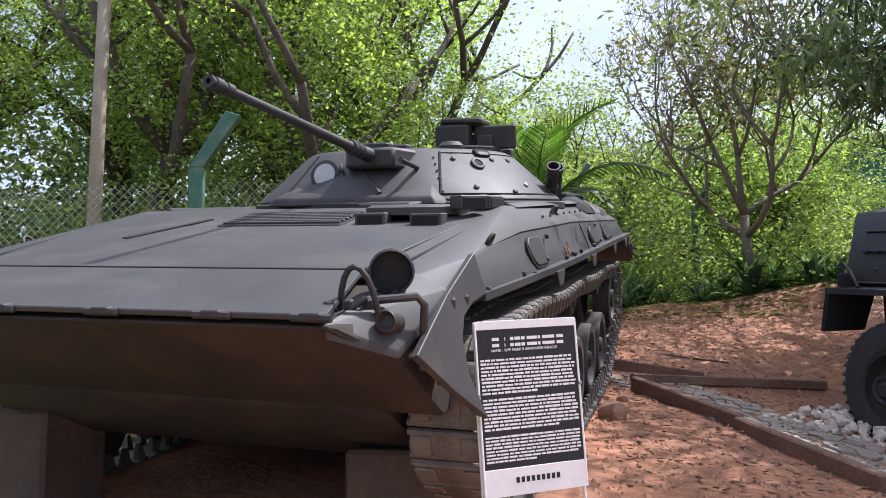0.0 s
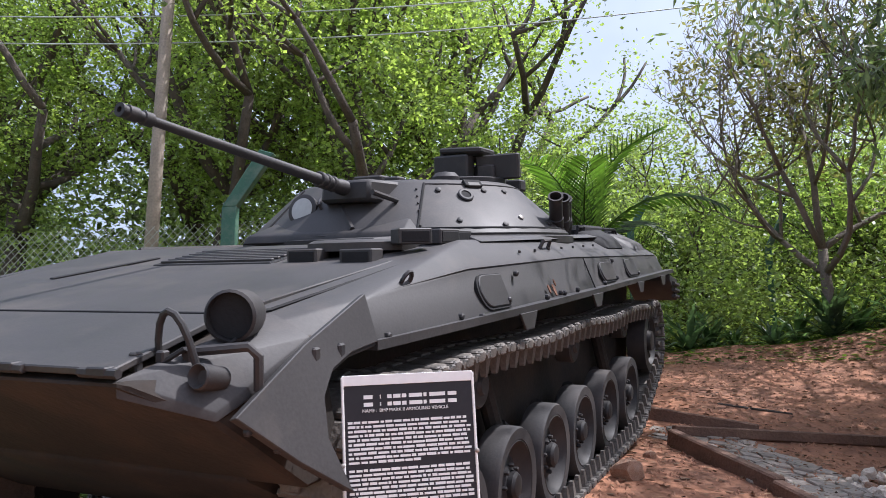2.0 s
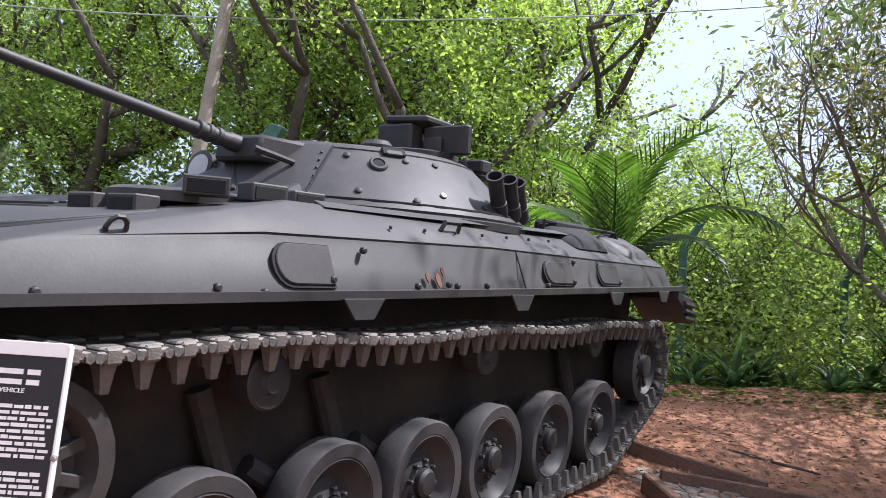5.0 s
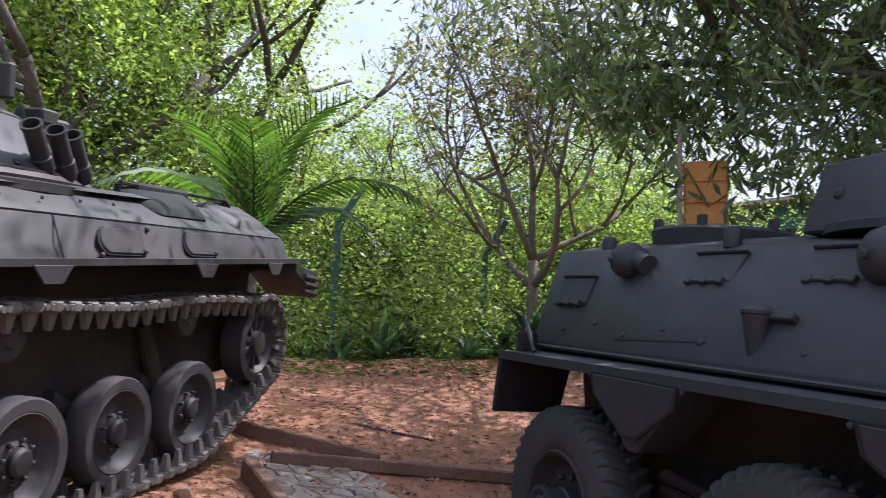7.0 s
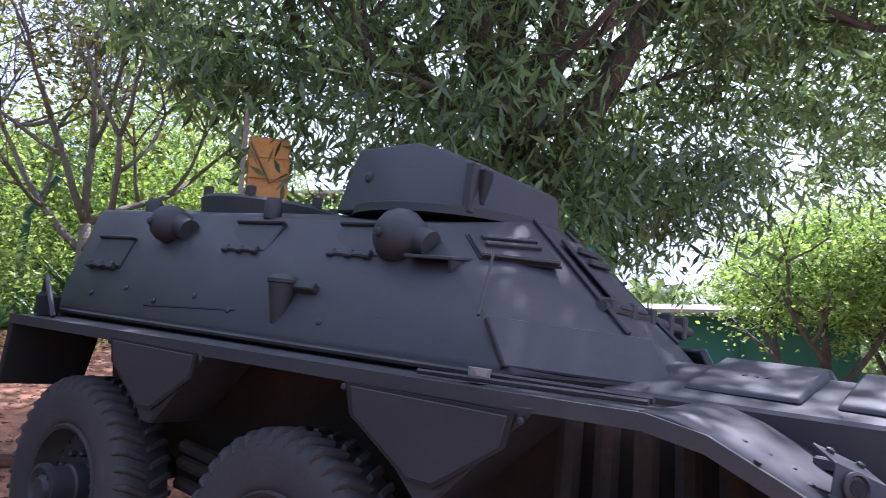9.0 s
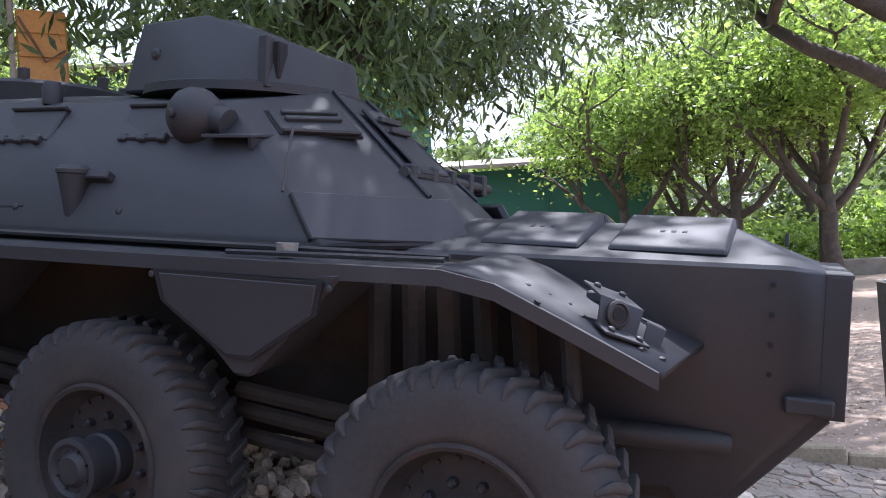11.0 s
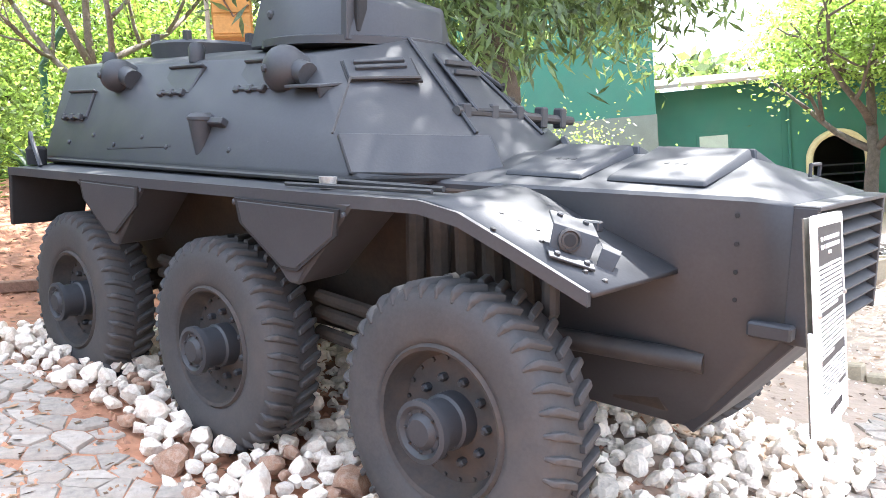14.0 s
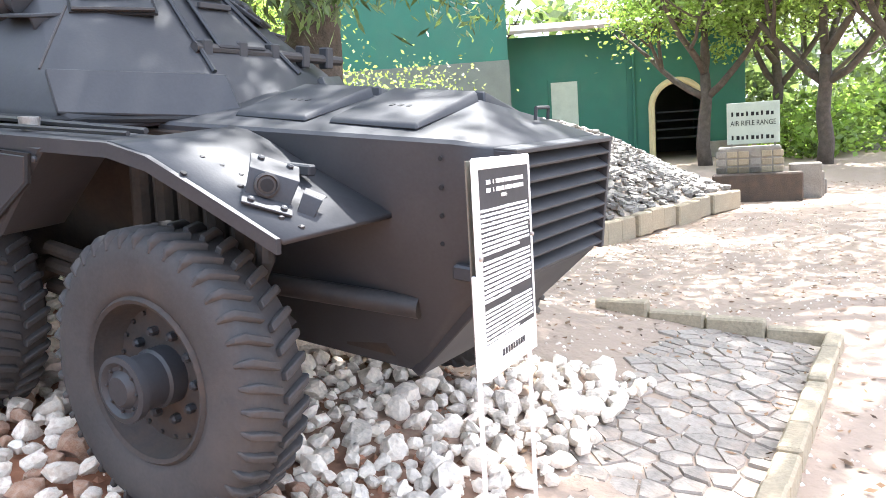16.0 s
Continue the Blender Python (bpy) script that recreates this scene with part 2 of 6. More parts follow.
def pipe(points, radius, seg=8, bm=None, taper=None):
    """A round bar along points; taper gives the radius at the far end."""
    b = bm or bmesh.new()
    points = [Vector(q) for q in points]
    rings = []
    for i, q in enumerate(points):
        t = (points[min(i + 1, len(points) - 1)] - points[max(i - 1, 0)]).normalized()
        u = t.orthogonal().normalized() if i == 0 else (u - t * u.dot(t)).normalized()
        v = t.cross(u)
        r = radius if taper is None else radius + (taper - radius) * i / max(1, len(points) - 1)
        rings.append([b.verts.new(q + r * (math.cos(2 * math.pi * k / seg) * u + math.sin(2 * math.pi * k / seg) * v)) for k in range(seg)])
    for a, c in zip(rings, rings[1:]):
        for k in range(seg):
            b.faces.new((a[k], a[(k + 1) % seg], c[(k + 1) % seg], c[k]))
    b.faces.new(list(reversed(rings[0])))
    b.faces.new(rings[-1])
    return b


def bolt(r=0.012, h=0.01):
    return lathe([(r, 0), (r, h * 0.6), (r * 0.7, h)], 6, "z")


def ground_z(x, y):
    a = 0.005 + 0.15 * max(min(y, 11.6), -6) + max(0.03, min(0.31, 0.02 + 0.057 * x)) * max(0, min(y, 11.6) - 8) * max(0, min(1, (10 - x) / 4))
    c = 0.145 * max(0, min(x - 0.6, 3.1)) + 0.075 * max(0, min(x - 3.7, 6))
    w = max(0, min(1, (x - 6) / 7))
    w = w * w * (3 - 2 * w)
    return (a - c) * (1 - w) - 0.25 * w


def rough_z(x, y):
    return ground_z(x, y) + 0.05 * noise.noise((x * 0.7, y * 0.7, 3)) + 0.025 * noise.noise((x * 2.3, y * 2.3, 7))


def strip(rows, thick):
    """One connected slab over rows of points; every row has the same number of points."""
    b = bmesh.new()
    top = [[b.verts.new(q) for q in row] for row in rows]
    low = [[b.verts.new((q[0], q[1], q[2] - thick)) for q in row] for row in rows]
    n, m = len(rows), len(rows[0])
    for i in range(n - 1):
        for j in range(m - 1):
            b.faces.new((top[i][j], top[i + 1][j], top[i + 1][j + 1], top[i][j + 1]))
            b.faces.new((low[i][j], low[i][j + 1], low[i + 1][j + 1], low[i + 1][j]))
        for j in (0, m - 1):
            b.faces.new((top[i][j], low[i][j], low[i + 1][j], top[i + 1][j]))
    for i in (0, n - 1):
        for j in range(m - 1):
            b.faces.new((top[i][j], top[i][j + 1], low[i][j + 1], low[i][j]))
    bmesh.ops.recalc_face_normals(b, faces=b.faces)
    return b

# ---- ground ----
def sheet(name, xs, ys, height, mat, label):
    vs = [(x, y, height(x, y)) for y in ys for x in xs]
    n = len(xs)
    fs = [(j * n + i, j * n + i + 1, (j + 1) * n + i + 1, (j + 1) * n + i) for j in range(len(ys) - 1) for i in range(n - 1)]
    me = bpy.data.meshes.new(name)
    me.from_pydata(vs, [], fs)
    me.materials.append(mat)
    me.polygons.foreach_set("use_smooth", [True] * len(me.polygons))
    return tagged(new(name, me), label, "ground", kind="structure")


def steps(near0, near1, step, far):
    out, v, s = [], near0, step
    while v > -far:
        s *= 1.35
        v -= s
        out.append(v)
    out.reverse()
    v = near0
    while v < near1:
        out.append(v)
        v += step
    s = step
    while v < far:
        out.append(v)
        s *= 1.35
        v += s
    return out


def blend_soil():
    """Red earth towards the back, pale dust on the sunny path, grass in patches at the far left."""
    m = material("earth", (0.32, 0.145, 0.078), 0.95, 0, 0.4, 0.9, 14, 1.0, dirt=(0.13, 0.066, 0.04), dirt_amount=0.7, dirt_scale=2.2)
    n, l = m.node_tree.nodes, m.node_tree.links
    b = n["Principled BSDF"]
    src = b.inputs["Base Color"].links[0].from_socket
    sep = n.new("ShaderNodeSeparateXYZ")
    tc = n.new("ShaderNodeTexCoord")
    l.new(tc.outputs["Object"], sep.inputs[0])
    wob = n.new("ShaderNodeTexNoise")
    wob.inputs["Scale"].default_value, wob.inputs["Detail"].default_value = 0.7, 6
    l.new(tc.outputs["Object"], wob.inputs["Vector"])

    def mask(axis, lo, hi):
        a = n.new("ShaderNodeMath")
        a.operation = "MULTIPLY_ADD"
        a.inputs[1].default_value = 2.5
        l.new(wob.outputs["Fac"], a.inputs[0])
        l.new(sep.outputs[axis], a.inputs[2])
        r = n.new("ShaderNodeMapRange")
        r.inputs["From Min"].default_value, r.inputs["From Max"].default_value = lo + 1.25, hi + 1.25
        l.new(a.outputs[0], r.inputs["Value"])
        return r.outputs[0]

    def over(under, colour, fac):
        x = n.new("ShaderNodeMix")
        x.data_type = "RGBA"
        x.inputs[7].default_value = (*colour, 1)
        l.new(fac, x.inputs[0])
        l.new(under, x.inputs[6])
        return x.outputs[2]

    c = over(src, (0.32, 0.24, 0.18), mask("X", 4.6, 6.0))
    c = over(c, (0.17, 0.17, 0.075), mask("X", -2.0, -3.2))
    l.new(c, b.inputs["Base Color"])
    return m


EARTH = blend_soil()
ground = sheet("ground", steps(-6, 14, 0.16, 1500), steps(-2, 14, 0.16, 1500), rough_z, EARTH, "sloping red earth turning to pale dust on the path")


def vehicle_pose(origin, yaw, pitch, roll):
    y, p, r = (radians(a) for a in (yaw, pitch, roll))
    f = Vector((math.cos(y) * math.cos(p), math.sin(y) * math.cos(p), math.sin(p)))
    side = Vector((-math.sin(y), math.cos(y), 0))
    up = f.cross(side)
    left = math.cos(r) * side + math.sin(r) * up
    up = f.cross(left)
    m = Matrix((f, left, up)).transposed().to_4x4()
    m.translation = origin
    return m


TANK = vehicle_pose((-0.774, 5.597, 0.871), -104.87, -9.6, -3.61)
CARRIER = vehicle_pose((4.888, 5.505, 0.319), -69.33, -6.94, 0.43)

# ---- fence, pole, building and the far side of the path ----
def polar(point, az, dist):
    return point[0] + dist * math.sin(radians(az)), point[1] + dist * math.cos(radians(az))


def green_post(x, y, h, lean, w, label="green metal fence post with a bent top"):
    z = ground_z(x, y) - 0.1
    e = thing("fence_post", Matrix.Translation((x, y, z)) @ Matrix.Rotation(lean, 4, "Z"), label, "fence post", "green fence posts")
    part("post", box(-0.09 * w, 0.09 * w, -0.06 * w, 0.06 * w, 0, h, 0.008), GREEN_METAL, e)
    part("bent_arm", hull([(q * w, r * w, h) for q in (-0.09, 0.09) for r in (-0.06, 0.06)] + [(0.26 * w + 0.18 + q * w, r * w, h + 0.68 * (0.6 + 0.4 * w) - 0.3 * q * w) for q in (-0.09, 0.09) for r in (-0.06, 0.06)], 0.008), GREEN_METAL, e)


for x, y, h, lean, w in ((-3.45, 9.05, 2.42, 0.1, 1), (1.45, 12.5, 2.0, 0.3, 0.55), (3.5, 12.9, 1.6, 0.3, 0.5), (-8.5, 9.2, 2.3, 0.1, 1)):
    green_post(x, y, h, lean, w)


def chain_link(x0, x1, y, h):
    """Diamond mesh of wire: two families of slanting strands with thickness."""
    z0 = ground_z((x0 + x1) / 2, y)
    vs, fs = [], []
    r, pitch = 0.0035, 0.085
    def strand(a, c):
        i = len(vs)
        for q in (a, c):
            vs.extend([(q[0] - r, y, q[1]), (q[0], y - r, q[1] + r), (q[0] + r, y, q[1]), (q[0], y + r, q[1] - r)])
        for k in range(4):
            fs.append((i + k, i + (k + 1) % 4, i + 4 + (k + 1) % 4, i + 4 + k))
    x = x0 - h
    while x < x1:
        for s in (1, -1):
            a, c = (x, z0), (x + h, z0 + h)
            if s < 0:
                a, c = (x, z0 + h), (x + h, z0)
            if c[0] > x0 and a[0] < x1:
                strand(a, c)
        x += pitch * 1.3
    me = bpy.data.meshes.new("chain_link_fence")
    me.from_pydata(vs, [], fs)
    me.materials.append(WIRE)
    tagged(new("chain_link_fence", me), "galvanised chain link fence with diamond mesh", "fence", kind="structure")


chain_link(-16, -2.3, 9.15, 2.14)

px_, py_ = -6.2, 11.84
pole = thing("utility_pole", Matrix.Translation((px_, py_, ground_z(px_, py_) - 0.2)), "weathered wooden utility pole carrying wires", "pole")
part("shaft", pipe([(0, 0, 0), (0.03, 0, 4), (0.1, 0, 9)], 0.12, 12, taper=0.1), POLE_WOOD, pole, smooth=True)
for k, (dz, dx) in enumerate(((6.6, 0.1), (6.1, -0.05), (5.6, 0.12))):
    b = pipe([(px_ + 24 * f - 12, py_ + 0.1 + 4 * f - 2, ground_z(px_, py_) + dz + 0.9 * (2 * f - 1) ** 2) for f in [i / 24 for i in range(25)]], 0.012, 5)
    tagged(finish(b, "overhead_wire", WIRE), "thin dark overhead wire", "wire", "overhead wires")

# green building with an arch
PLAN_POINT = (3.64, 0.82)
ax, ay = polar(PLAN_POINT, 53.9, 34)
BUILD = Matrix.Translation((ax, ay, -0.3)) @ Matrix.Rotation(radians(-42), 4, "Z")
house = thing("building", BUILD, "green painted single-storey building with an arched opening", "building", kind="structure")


def arch_wall():
    """Front wall with an arched opening through it; local x runs along the wall, y into the building."""
    b = bmesh.new()
    R, spring, top, th = 1.05, 2.2, 5.4, 0.3
    outer, inner = [], []
    for k in range(17):
        a = math.pi * k / 16
        inner.append((R * math.cos(a), spring + R * math.sin(a)))
    inner = [(R, 0)] + inner + [(-R, 0)]
    def ring(y):
        i = [b.verts.new((x, y, z)) for x, z in inner]
        o = [b.verts.new((x, y, z)) for x, z in ((2.4, 0), (2.4, top), (-2.0, top), (-2.0, 0))]
        return i, o
    i0, o0 = ring(0)
    i1, o1 = ring(th)
    def face(i, o, flip):
        mid = 9
        f1 = [o[0], o[1]] + [i[k] for k in range(mid, -1, -1)]
        f2 = [o[1], o[2]] + [i[mid]]
        f3 = [o[2], o[3]] + [i[k] for k in range(len(i) - 1, mid - 1, -1)]
        for f in (f1, f2, f3):
            b.faces.new(f[::-1] if flip else f)
    face(i0, o0, False)
    face(i1, o1, True)
    for k in range(len(inner) - 1):
        b.faces.new((i0[k], i0[k + 1], i1[k + 1], i1[k]))
    bmesh.ops.recalc_face_normals(b, faces=b.faces)
    return b


part("arch_wall", arch_wall(), GREEN_WALL, house)
arc = [(1.05, -0.06, 0)] + [(1.05 * math.cos(math.pi * k / 16), -0.06, 2.2 + 1.05 * math.sin(math.pi * k / 16)) for k in range(17)] + [(-1.05, -0.06, 0)]
part("arch_trim", pipe(arc, 0.13, 8), CREAM, house, "cream arch moulding")
part("wall", box(-6.8, -2.003, 0, 0.3, 0, 5.4, 0.01), GREEN_WALL, house)
part("wall", box(-26, -6.8, -3.0, -2.7, 0, 9.6, 0.01), GREEN_WALL, house)
part("wall", box(-7.1, -6.8, -2.69, 8.0, 0, 9.6, 0.01), GREEN_WALL, house)
part("band", box(-26, -6.78, -3.02, -2.99, 0.0, 4.3, 0.004), GREY_WALL, house, "grey lower band")
part("band", box(-6.79, -6.76, -2.99, -0.02, 0.0, 4.3, 0.004), GREY_WALL, house, "grey lower band")
part("pale_door", box(-5.1, -4.0, -0.04, 0.0, 0.0, 3.5, 0.02), PALE_DOOR, house, "pale shuttered doorway")
part("door_frame", box(-5.22, -3.88, -0.03, 0.0, 0.0, 3.62, 0.02), GREEN_WALL, house)
part("down_pipe", pipe([(-1.75, -0.08, 0), (-1.75, -0.08, 5.3)], 0.06, 8), GREEN_WALL, house)
part("side_wall", box(2.403, 2.7, 0, 8, 0, 5.4, 0.01), GREEN_WALL, house)
part("back_wall", box(-6.7, 2.4, 7.7, 8, 0, 5.4, 0.01), DARK_ROOM, house)
for z in (0.9, 1.25, 1.6, 1.95):
    part("grille_bar", box(-1.0, 1.0, 0.1, 0.16, z, z + 0.07, 0.004), BLACK, house)
part("roof", hull([(-6.75, -1.2, 5.4), (3.2, -1.2, 5.4), (-6.75, 8.5, 6.8), (3.2, 8.5, 6.8), (-6.75, -1.2, 5.55), (3.2, -1.2, 5.55), (-6.75, 8.5, 6.95), (3.2, 8.5, 6.95)], 0.02), ROOF, house)
part("roof", hull([(-26, -4.0, 9.6), (-6.2, -4.0, 9.6), (-26, 8.5, 11.2), (-6.2, 8.5, 11.2), (-26, -4.0, 9.75), (-6.2, -4.0, 9.75), (-26, 8.5, 11.35), (-6.2, 8.5, 11.35)], 0.02), ROOF, house)

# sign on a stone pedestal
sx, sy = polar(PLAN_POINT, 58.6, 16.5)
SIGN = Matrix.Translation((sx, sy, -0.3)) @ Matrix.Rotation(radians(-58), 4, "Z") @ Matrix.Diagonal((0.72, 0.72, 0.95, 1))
ped = thing("sign_pedestal", SIGN, "stone-clad plinth carrying a pale painted signboard", "sign")
part("plinth", box(-0.85, 0.75, 0, 0.6, 0.0, 1.15, 0.03), CONCRETE, ped)
for k in range(22):
    a, c = -0.78 + 0.29 * (k % 6), 0.68 + 0.16 * (k // 6 % 3)
    if c < 1.12:
        part("facing_stone", box(a - 0.13, a + 0.13, -0.03, 0.0, c - 0.065, c + 0.065, 0.02), KERB if k % 3 else CONCRETE, ped)
part("low_step", box(-1.0, 1.25, -0.45, -0.004, 0.0, 0.62, 0.03), DARK_CONCRETE, ped, "dark low block")
part("board", box(-0.62, 0.72, 0.2, 0.26, 1.2, 2.05, 0.01), PALE_DOOR, ped, "pale board with dark lettering")
for x in (-0.5, 0.6):
    part("leg", box(x - 0.03, x + 0.03, 0.2, 0.26, 1.15, 1.22, 0.004), CONCRETE, ped)


def lettering(text, size, m, mat, parent, name="lettering"):
    cu = bpy.data.curves.new(name, "FONT")
    cu.body, cu.size, cu.align_x, cu.extrude = text, size, "CENTER", 0.001
    ob = bpy.data.objects.new(name, cu)
    scene.collection.objects.link(ob)
    me = bpy.data.meshes.new_from_object(ob.evaluated_get(bpy.context.evaluated_depsgraph_get()))
    bpy.data.objects.remove(ob)
    bpy.data.curves.remove(cu)
    me.materials.clear()
    me.materials.append(mat)
    o = new(name, me)
    o.parent = parent
    o.matrix_basis = m
    return o


UPRIGHT = Matrix.Rotation(radians(90), 4, "X")
lettering("AIR RIFLE RANGE", 0.15, Matrix.Translation((0.05, 0.195, 1.58)) @ UPRIGHT, BLACK, ped)
for z in (1.82, 1.34):
    for k in range(9):
        w = 0.05 + 0.015 * ((k * 5) % 3)
        part("unread_script", box(-0.5 + 0.125 * k, -0.5 + 0.125 * k + w, 0.192, 0.198, z - 0.045, z + 0.045 - 0.01 * (k % 3), 0.002), BLACK, ped)

# steps beside the plinth
for k in range(3):
    b = box(0.95 + 0.25 * k, 1.75 + 0.1 * k, 0.2 + 0.5 * k, 0.7 + 0.5 * k, 0, 0.75 - 0.2 * k, 0.02)
    b.transform(SIGN)
    tagged(finish(b, "stone_step", CONCRETE), "pale concrete step beside the plinth", "step", "steps by the plinth", "structure")

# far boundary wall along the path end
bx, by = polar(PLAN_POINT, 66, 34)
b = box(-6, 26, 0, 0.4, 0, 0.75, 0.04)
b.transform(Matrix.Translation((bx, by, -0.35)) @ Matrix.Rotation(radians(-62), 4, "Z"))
tagged(finish(b, "boundary_wall", CONCRETE), "low rubble boundary wall at the path's end", "wall", kind="structure")

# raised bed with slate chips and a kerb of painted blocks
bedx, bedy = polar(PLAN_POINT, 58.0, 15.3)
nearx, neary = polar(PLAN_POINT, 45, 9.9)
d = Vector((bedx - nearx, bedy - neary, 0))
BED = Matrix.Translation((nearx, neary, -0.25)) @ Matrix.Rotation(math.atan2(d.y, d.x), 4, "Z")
n_k = 14
kerb = thing("bed_kerb", BED, "low kerb of yellowed concrete blocks round a slate bed", "kerb", kind="structure")
kmesh = None
for k in range(n_k):
    ln = d.length / n_k
    if kmesh is None:
        kmesh = part("kerb_block", box(0.01, ln - 0.01, 0, 0.16, 0, 0.34, 0.02), KERB, kerb)
    else:
        o = new("kerb_block", kmesh.data)
        o.parent = kerb
        o.matrix_basis = Matrix.Translation((ln * k, 0.03 * math.sin(k * 2.1), 0.02 * math.sin(k * 1.3)))
rng = random.Random(5)


def heap_h(f, v):
    return 0.33 + 1.5 * min(1, v / 2.3) * (1 - 0.85 * max(0, (f - 0.35) / 0.65) ** 1.6)


vs, fs = [], []
for k in range(3600):
    u, v = rng.random() * d.length, rng.random() ** 0.8 * 4.5
    h = heap_h(u / d.length, v)
    u *= 1 + 0.15 * v
    r, a = rng.uniform(0.05, 0.13), rng.random() * 6.28
    tx, ty = rng.uniform(-0.3, 0.3), rng.uniform(-0.1, 0.6)
    i = len(vs)
    m = 5
    for dz in (0.0, 0.05):
        for j in range(m):
            q = a + 2 * math.pi * j / m
            dx, dy = r * math.cos(q) * rng.uniform(0.7, 1.1), r * math.sin(q) * rng.uniform(0.6, 1)
            vs.append(BED @ Vector((u + dx, 0.17 + v + dy, h + dz + tx * dx + ty * dy)))
    fs.append(tuple(range(i + m, i + 2 * m)))
    fs += [(i + j, i + (j + 1) % m, i + m + (j + 1) % m, i + m + j) for j in range(m)]
me = bpy.data.meshes.new("slate_heap")
me.from_pydata(vs, [], fs)
me.materials.append(SLATE_ISLE)
tagged(new("slate_heap", me), "heap of broken grey slate chips in the raised bed", "slate chips", kind="stuff")
b = bmesh.new()
grid_v = [[b.verts.new(BED @ Vector((d.length * i / 12 * (1 + 0.0863 * j), 0.16 + 4.6 * j / 8, heap_h(i / 12, 4.6 * j / 8) - 0.03))) for j in range(9)] for i in range(13)]
foot = [[b.verts.new((q.co.x, q.co.y, -0.6)) for q in row] for row in (grid_v[0], grid_v[-1])]
for i in range(12):
    for j in range(8):
        b.faces.new((grid_v[i][j], grid_v[i + 1][j], grid_v[i + 1][j + 1], grid_v[i][j + 1]))
for top, low in zip((grid_v[0], grid_v[-1]), foot):
    for j in range(8):
        b.faces.new((top[j], top[j + 1], low[j + 1], low[j]))
tagged(finish(b, "bed_mound", SAND), "earth mound under the slate chips", "ground", kind="structure")

# wooden box on a thin pole behind the carrier
hx, hy = 4.79, 8.5
stand = thing("wooden_box_on_pole", Matrix.Translation((hx, hy, ground_z(hx, hy) - 0.2)) @ Matrix.Rotation(radians(-18), 4, "Z"), "small ochre wooden box fixed to a thin pale pole", "box")
part("pole", pipe([(-0.05, -0.02, 0), (-0.03, -0.02, 3.4)], 0.022, 10), POLE_WOOD, stand)
bx0 = part("box", box(0.0, 0.36, 0, 0.3, 2.42, 3.02, 0.012), ORANGE, stand)
for k in range(3):
    part("slat", box(0.01, 0.35, -0.014, 0.0, 2.45 + 0.19 * k, 2.61 + 0.19 * k, 0.004), ORANGE, bx0)
part("brace", pipe([(0.02, -0.03, 2.95), (0.2, -0.03, 2.6), (0.34, -0.03, 2.7)], 0.01, 6), TIMBER, bx0)
part("arm", box(-0.05, 0.1, -0.01, 0.02, 2.5, 2.54, 0.004), POLE_WOOD, stand)

# ---- tracked infantry vehicle ----
tank = thing("armoured_vehicle", TANK, "dark grey tracked armoured vehicle with a gun turret on red earth", "armoured vehicle")


def glacis(x, lift=0.0):
    return 1.21 + 0.165 * (3.0 - x) + lift


def side_y(x, z):
    """Half width of the inward-leaning side plate."""
    return 1.47 - 0.012 * x - 0.02 * max(0, x) ** 1.6 - 0.4 * (z - 1.21)


def lip_z(x):
    return 1.18 + 0.0165 * (2.1 - x)


def tank_hull():
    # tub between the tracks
    # belly shade is put into the base colour
    part("lower_hull", hull([(2.45, y, 0.78) for y in (-1.1, 1.1)] + [(1.8, y, 0.4) for y in (-1.1, 1.1)] + [(-3.3, y, 0.42) for y in (-1.1, 1.1)] + [(-3.4, y, 1.3) for y in (-1.1, 1.1)] + [(2.4, y, 1.2) for y in (-1.1, 1.1)], 0.01), UNDER_SHADE, tank, "dusty belly with shade in its colour")
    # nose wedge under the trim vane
    # nose underside likewise has its shade in the colour
    part("nose", hull([(3.0, y, 1.19) for y in (-1.14, 1.14)] + [(2.79, y, 1.06) for y in (-1.28, 1.28)] + [(2.42, y, 0.78) for y in (-1.32, 1.32)] + [(2.3, y, 1.25) for y in (-1.31, 1.31)] + [(2.2, y, 0.78) for y in (-1.32, 1.32)] + [(2.4, y, 1.28) for y in (-1.18, 1.18)], 0.012), UNDER_SHADE, tank, "dusty underside of the nose with shade in its colour")
    # upper hull with sloping shoulders
    pts = []
    for s in (-1, 1):
        pts += [(2.3, s * 1.34, 1.2), (2.06, s * 1.335, 1.362), (2.1, s * 1.385, 1.2)] + [(x, s * side_y(x, z), z) for x, z in ((1.15, 1.437), (1.2, 1.2), (-0.45, 1.468), (-0.45, 1.23), (-3.25, 1.452), (-3.3, 1.28))] + [ (2.45, s * 1.18, glacis(2.45)), (1.25, s * 1.2, glacis(1.25)), (0.9, s * 1.2, 1.58), (-3.15, s * 1.15, 1.63), (-3.45, s * 1.2, 1.25)]
    part("upper_hull", hull(pts, 0.012), PAINT, tank)
    # trim vane lying on the glacis
    part("trim_vane", plate([(3.0, -1.13, glacis(3.0, 0.022)), (3.0, 1.13, glacis(3.0, 0.022)), (2.42, 1.0, glacis(2.42, 0.022)), (2.42, -1.0, glacis(2.42, 0.022))], 0.022), PAINT, tank, "folded trim vane")
    part("engine_cover", plate([(2.4, -1.0, glacis(2.4, 0.018)), (2.4, 0.98, glacis(2.4, 0.018)), (1.42, 1.1, glacis(1.42, 0.018)), (1.42, -1.05, glacis(1.42, 0.018))], 0.02), PAINT, tank)
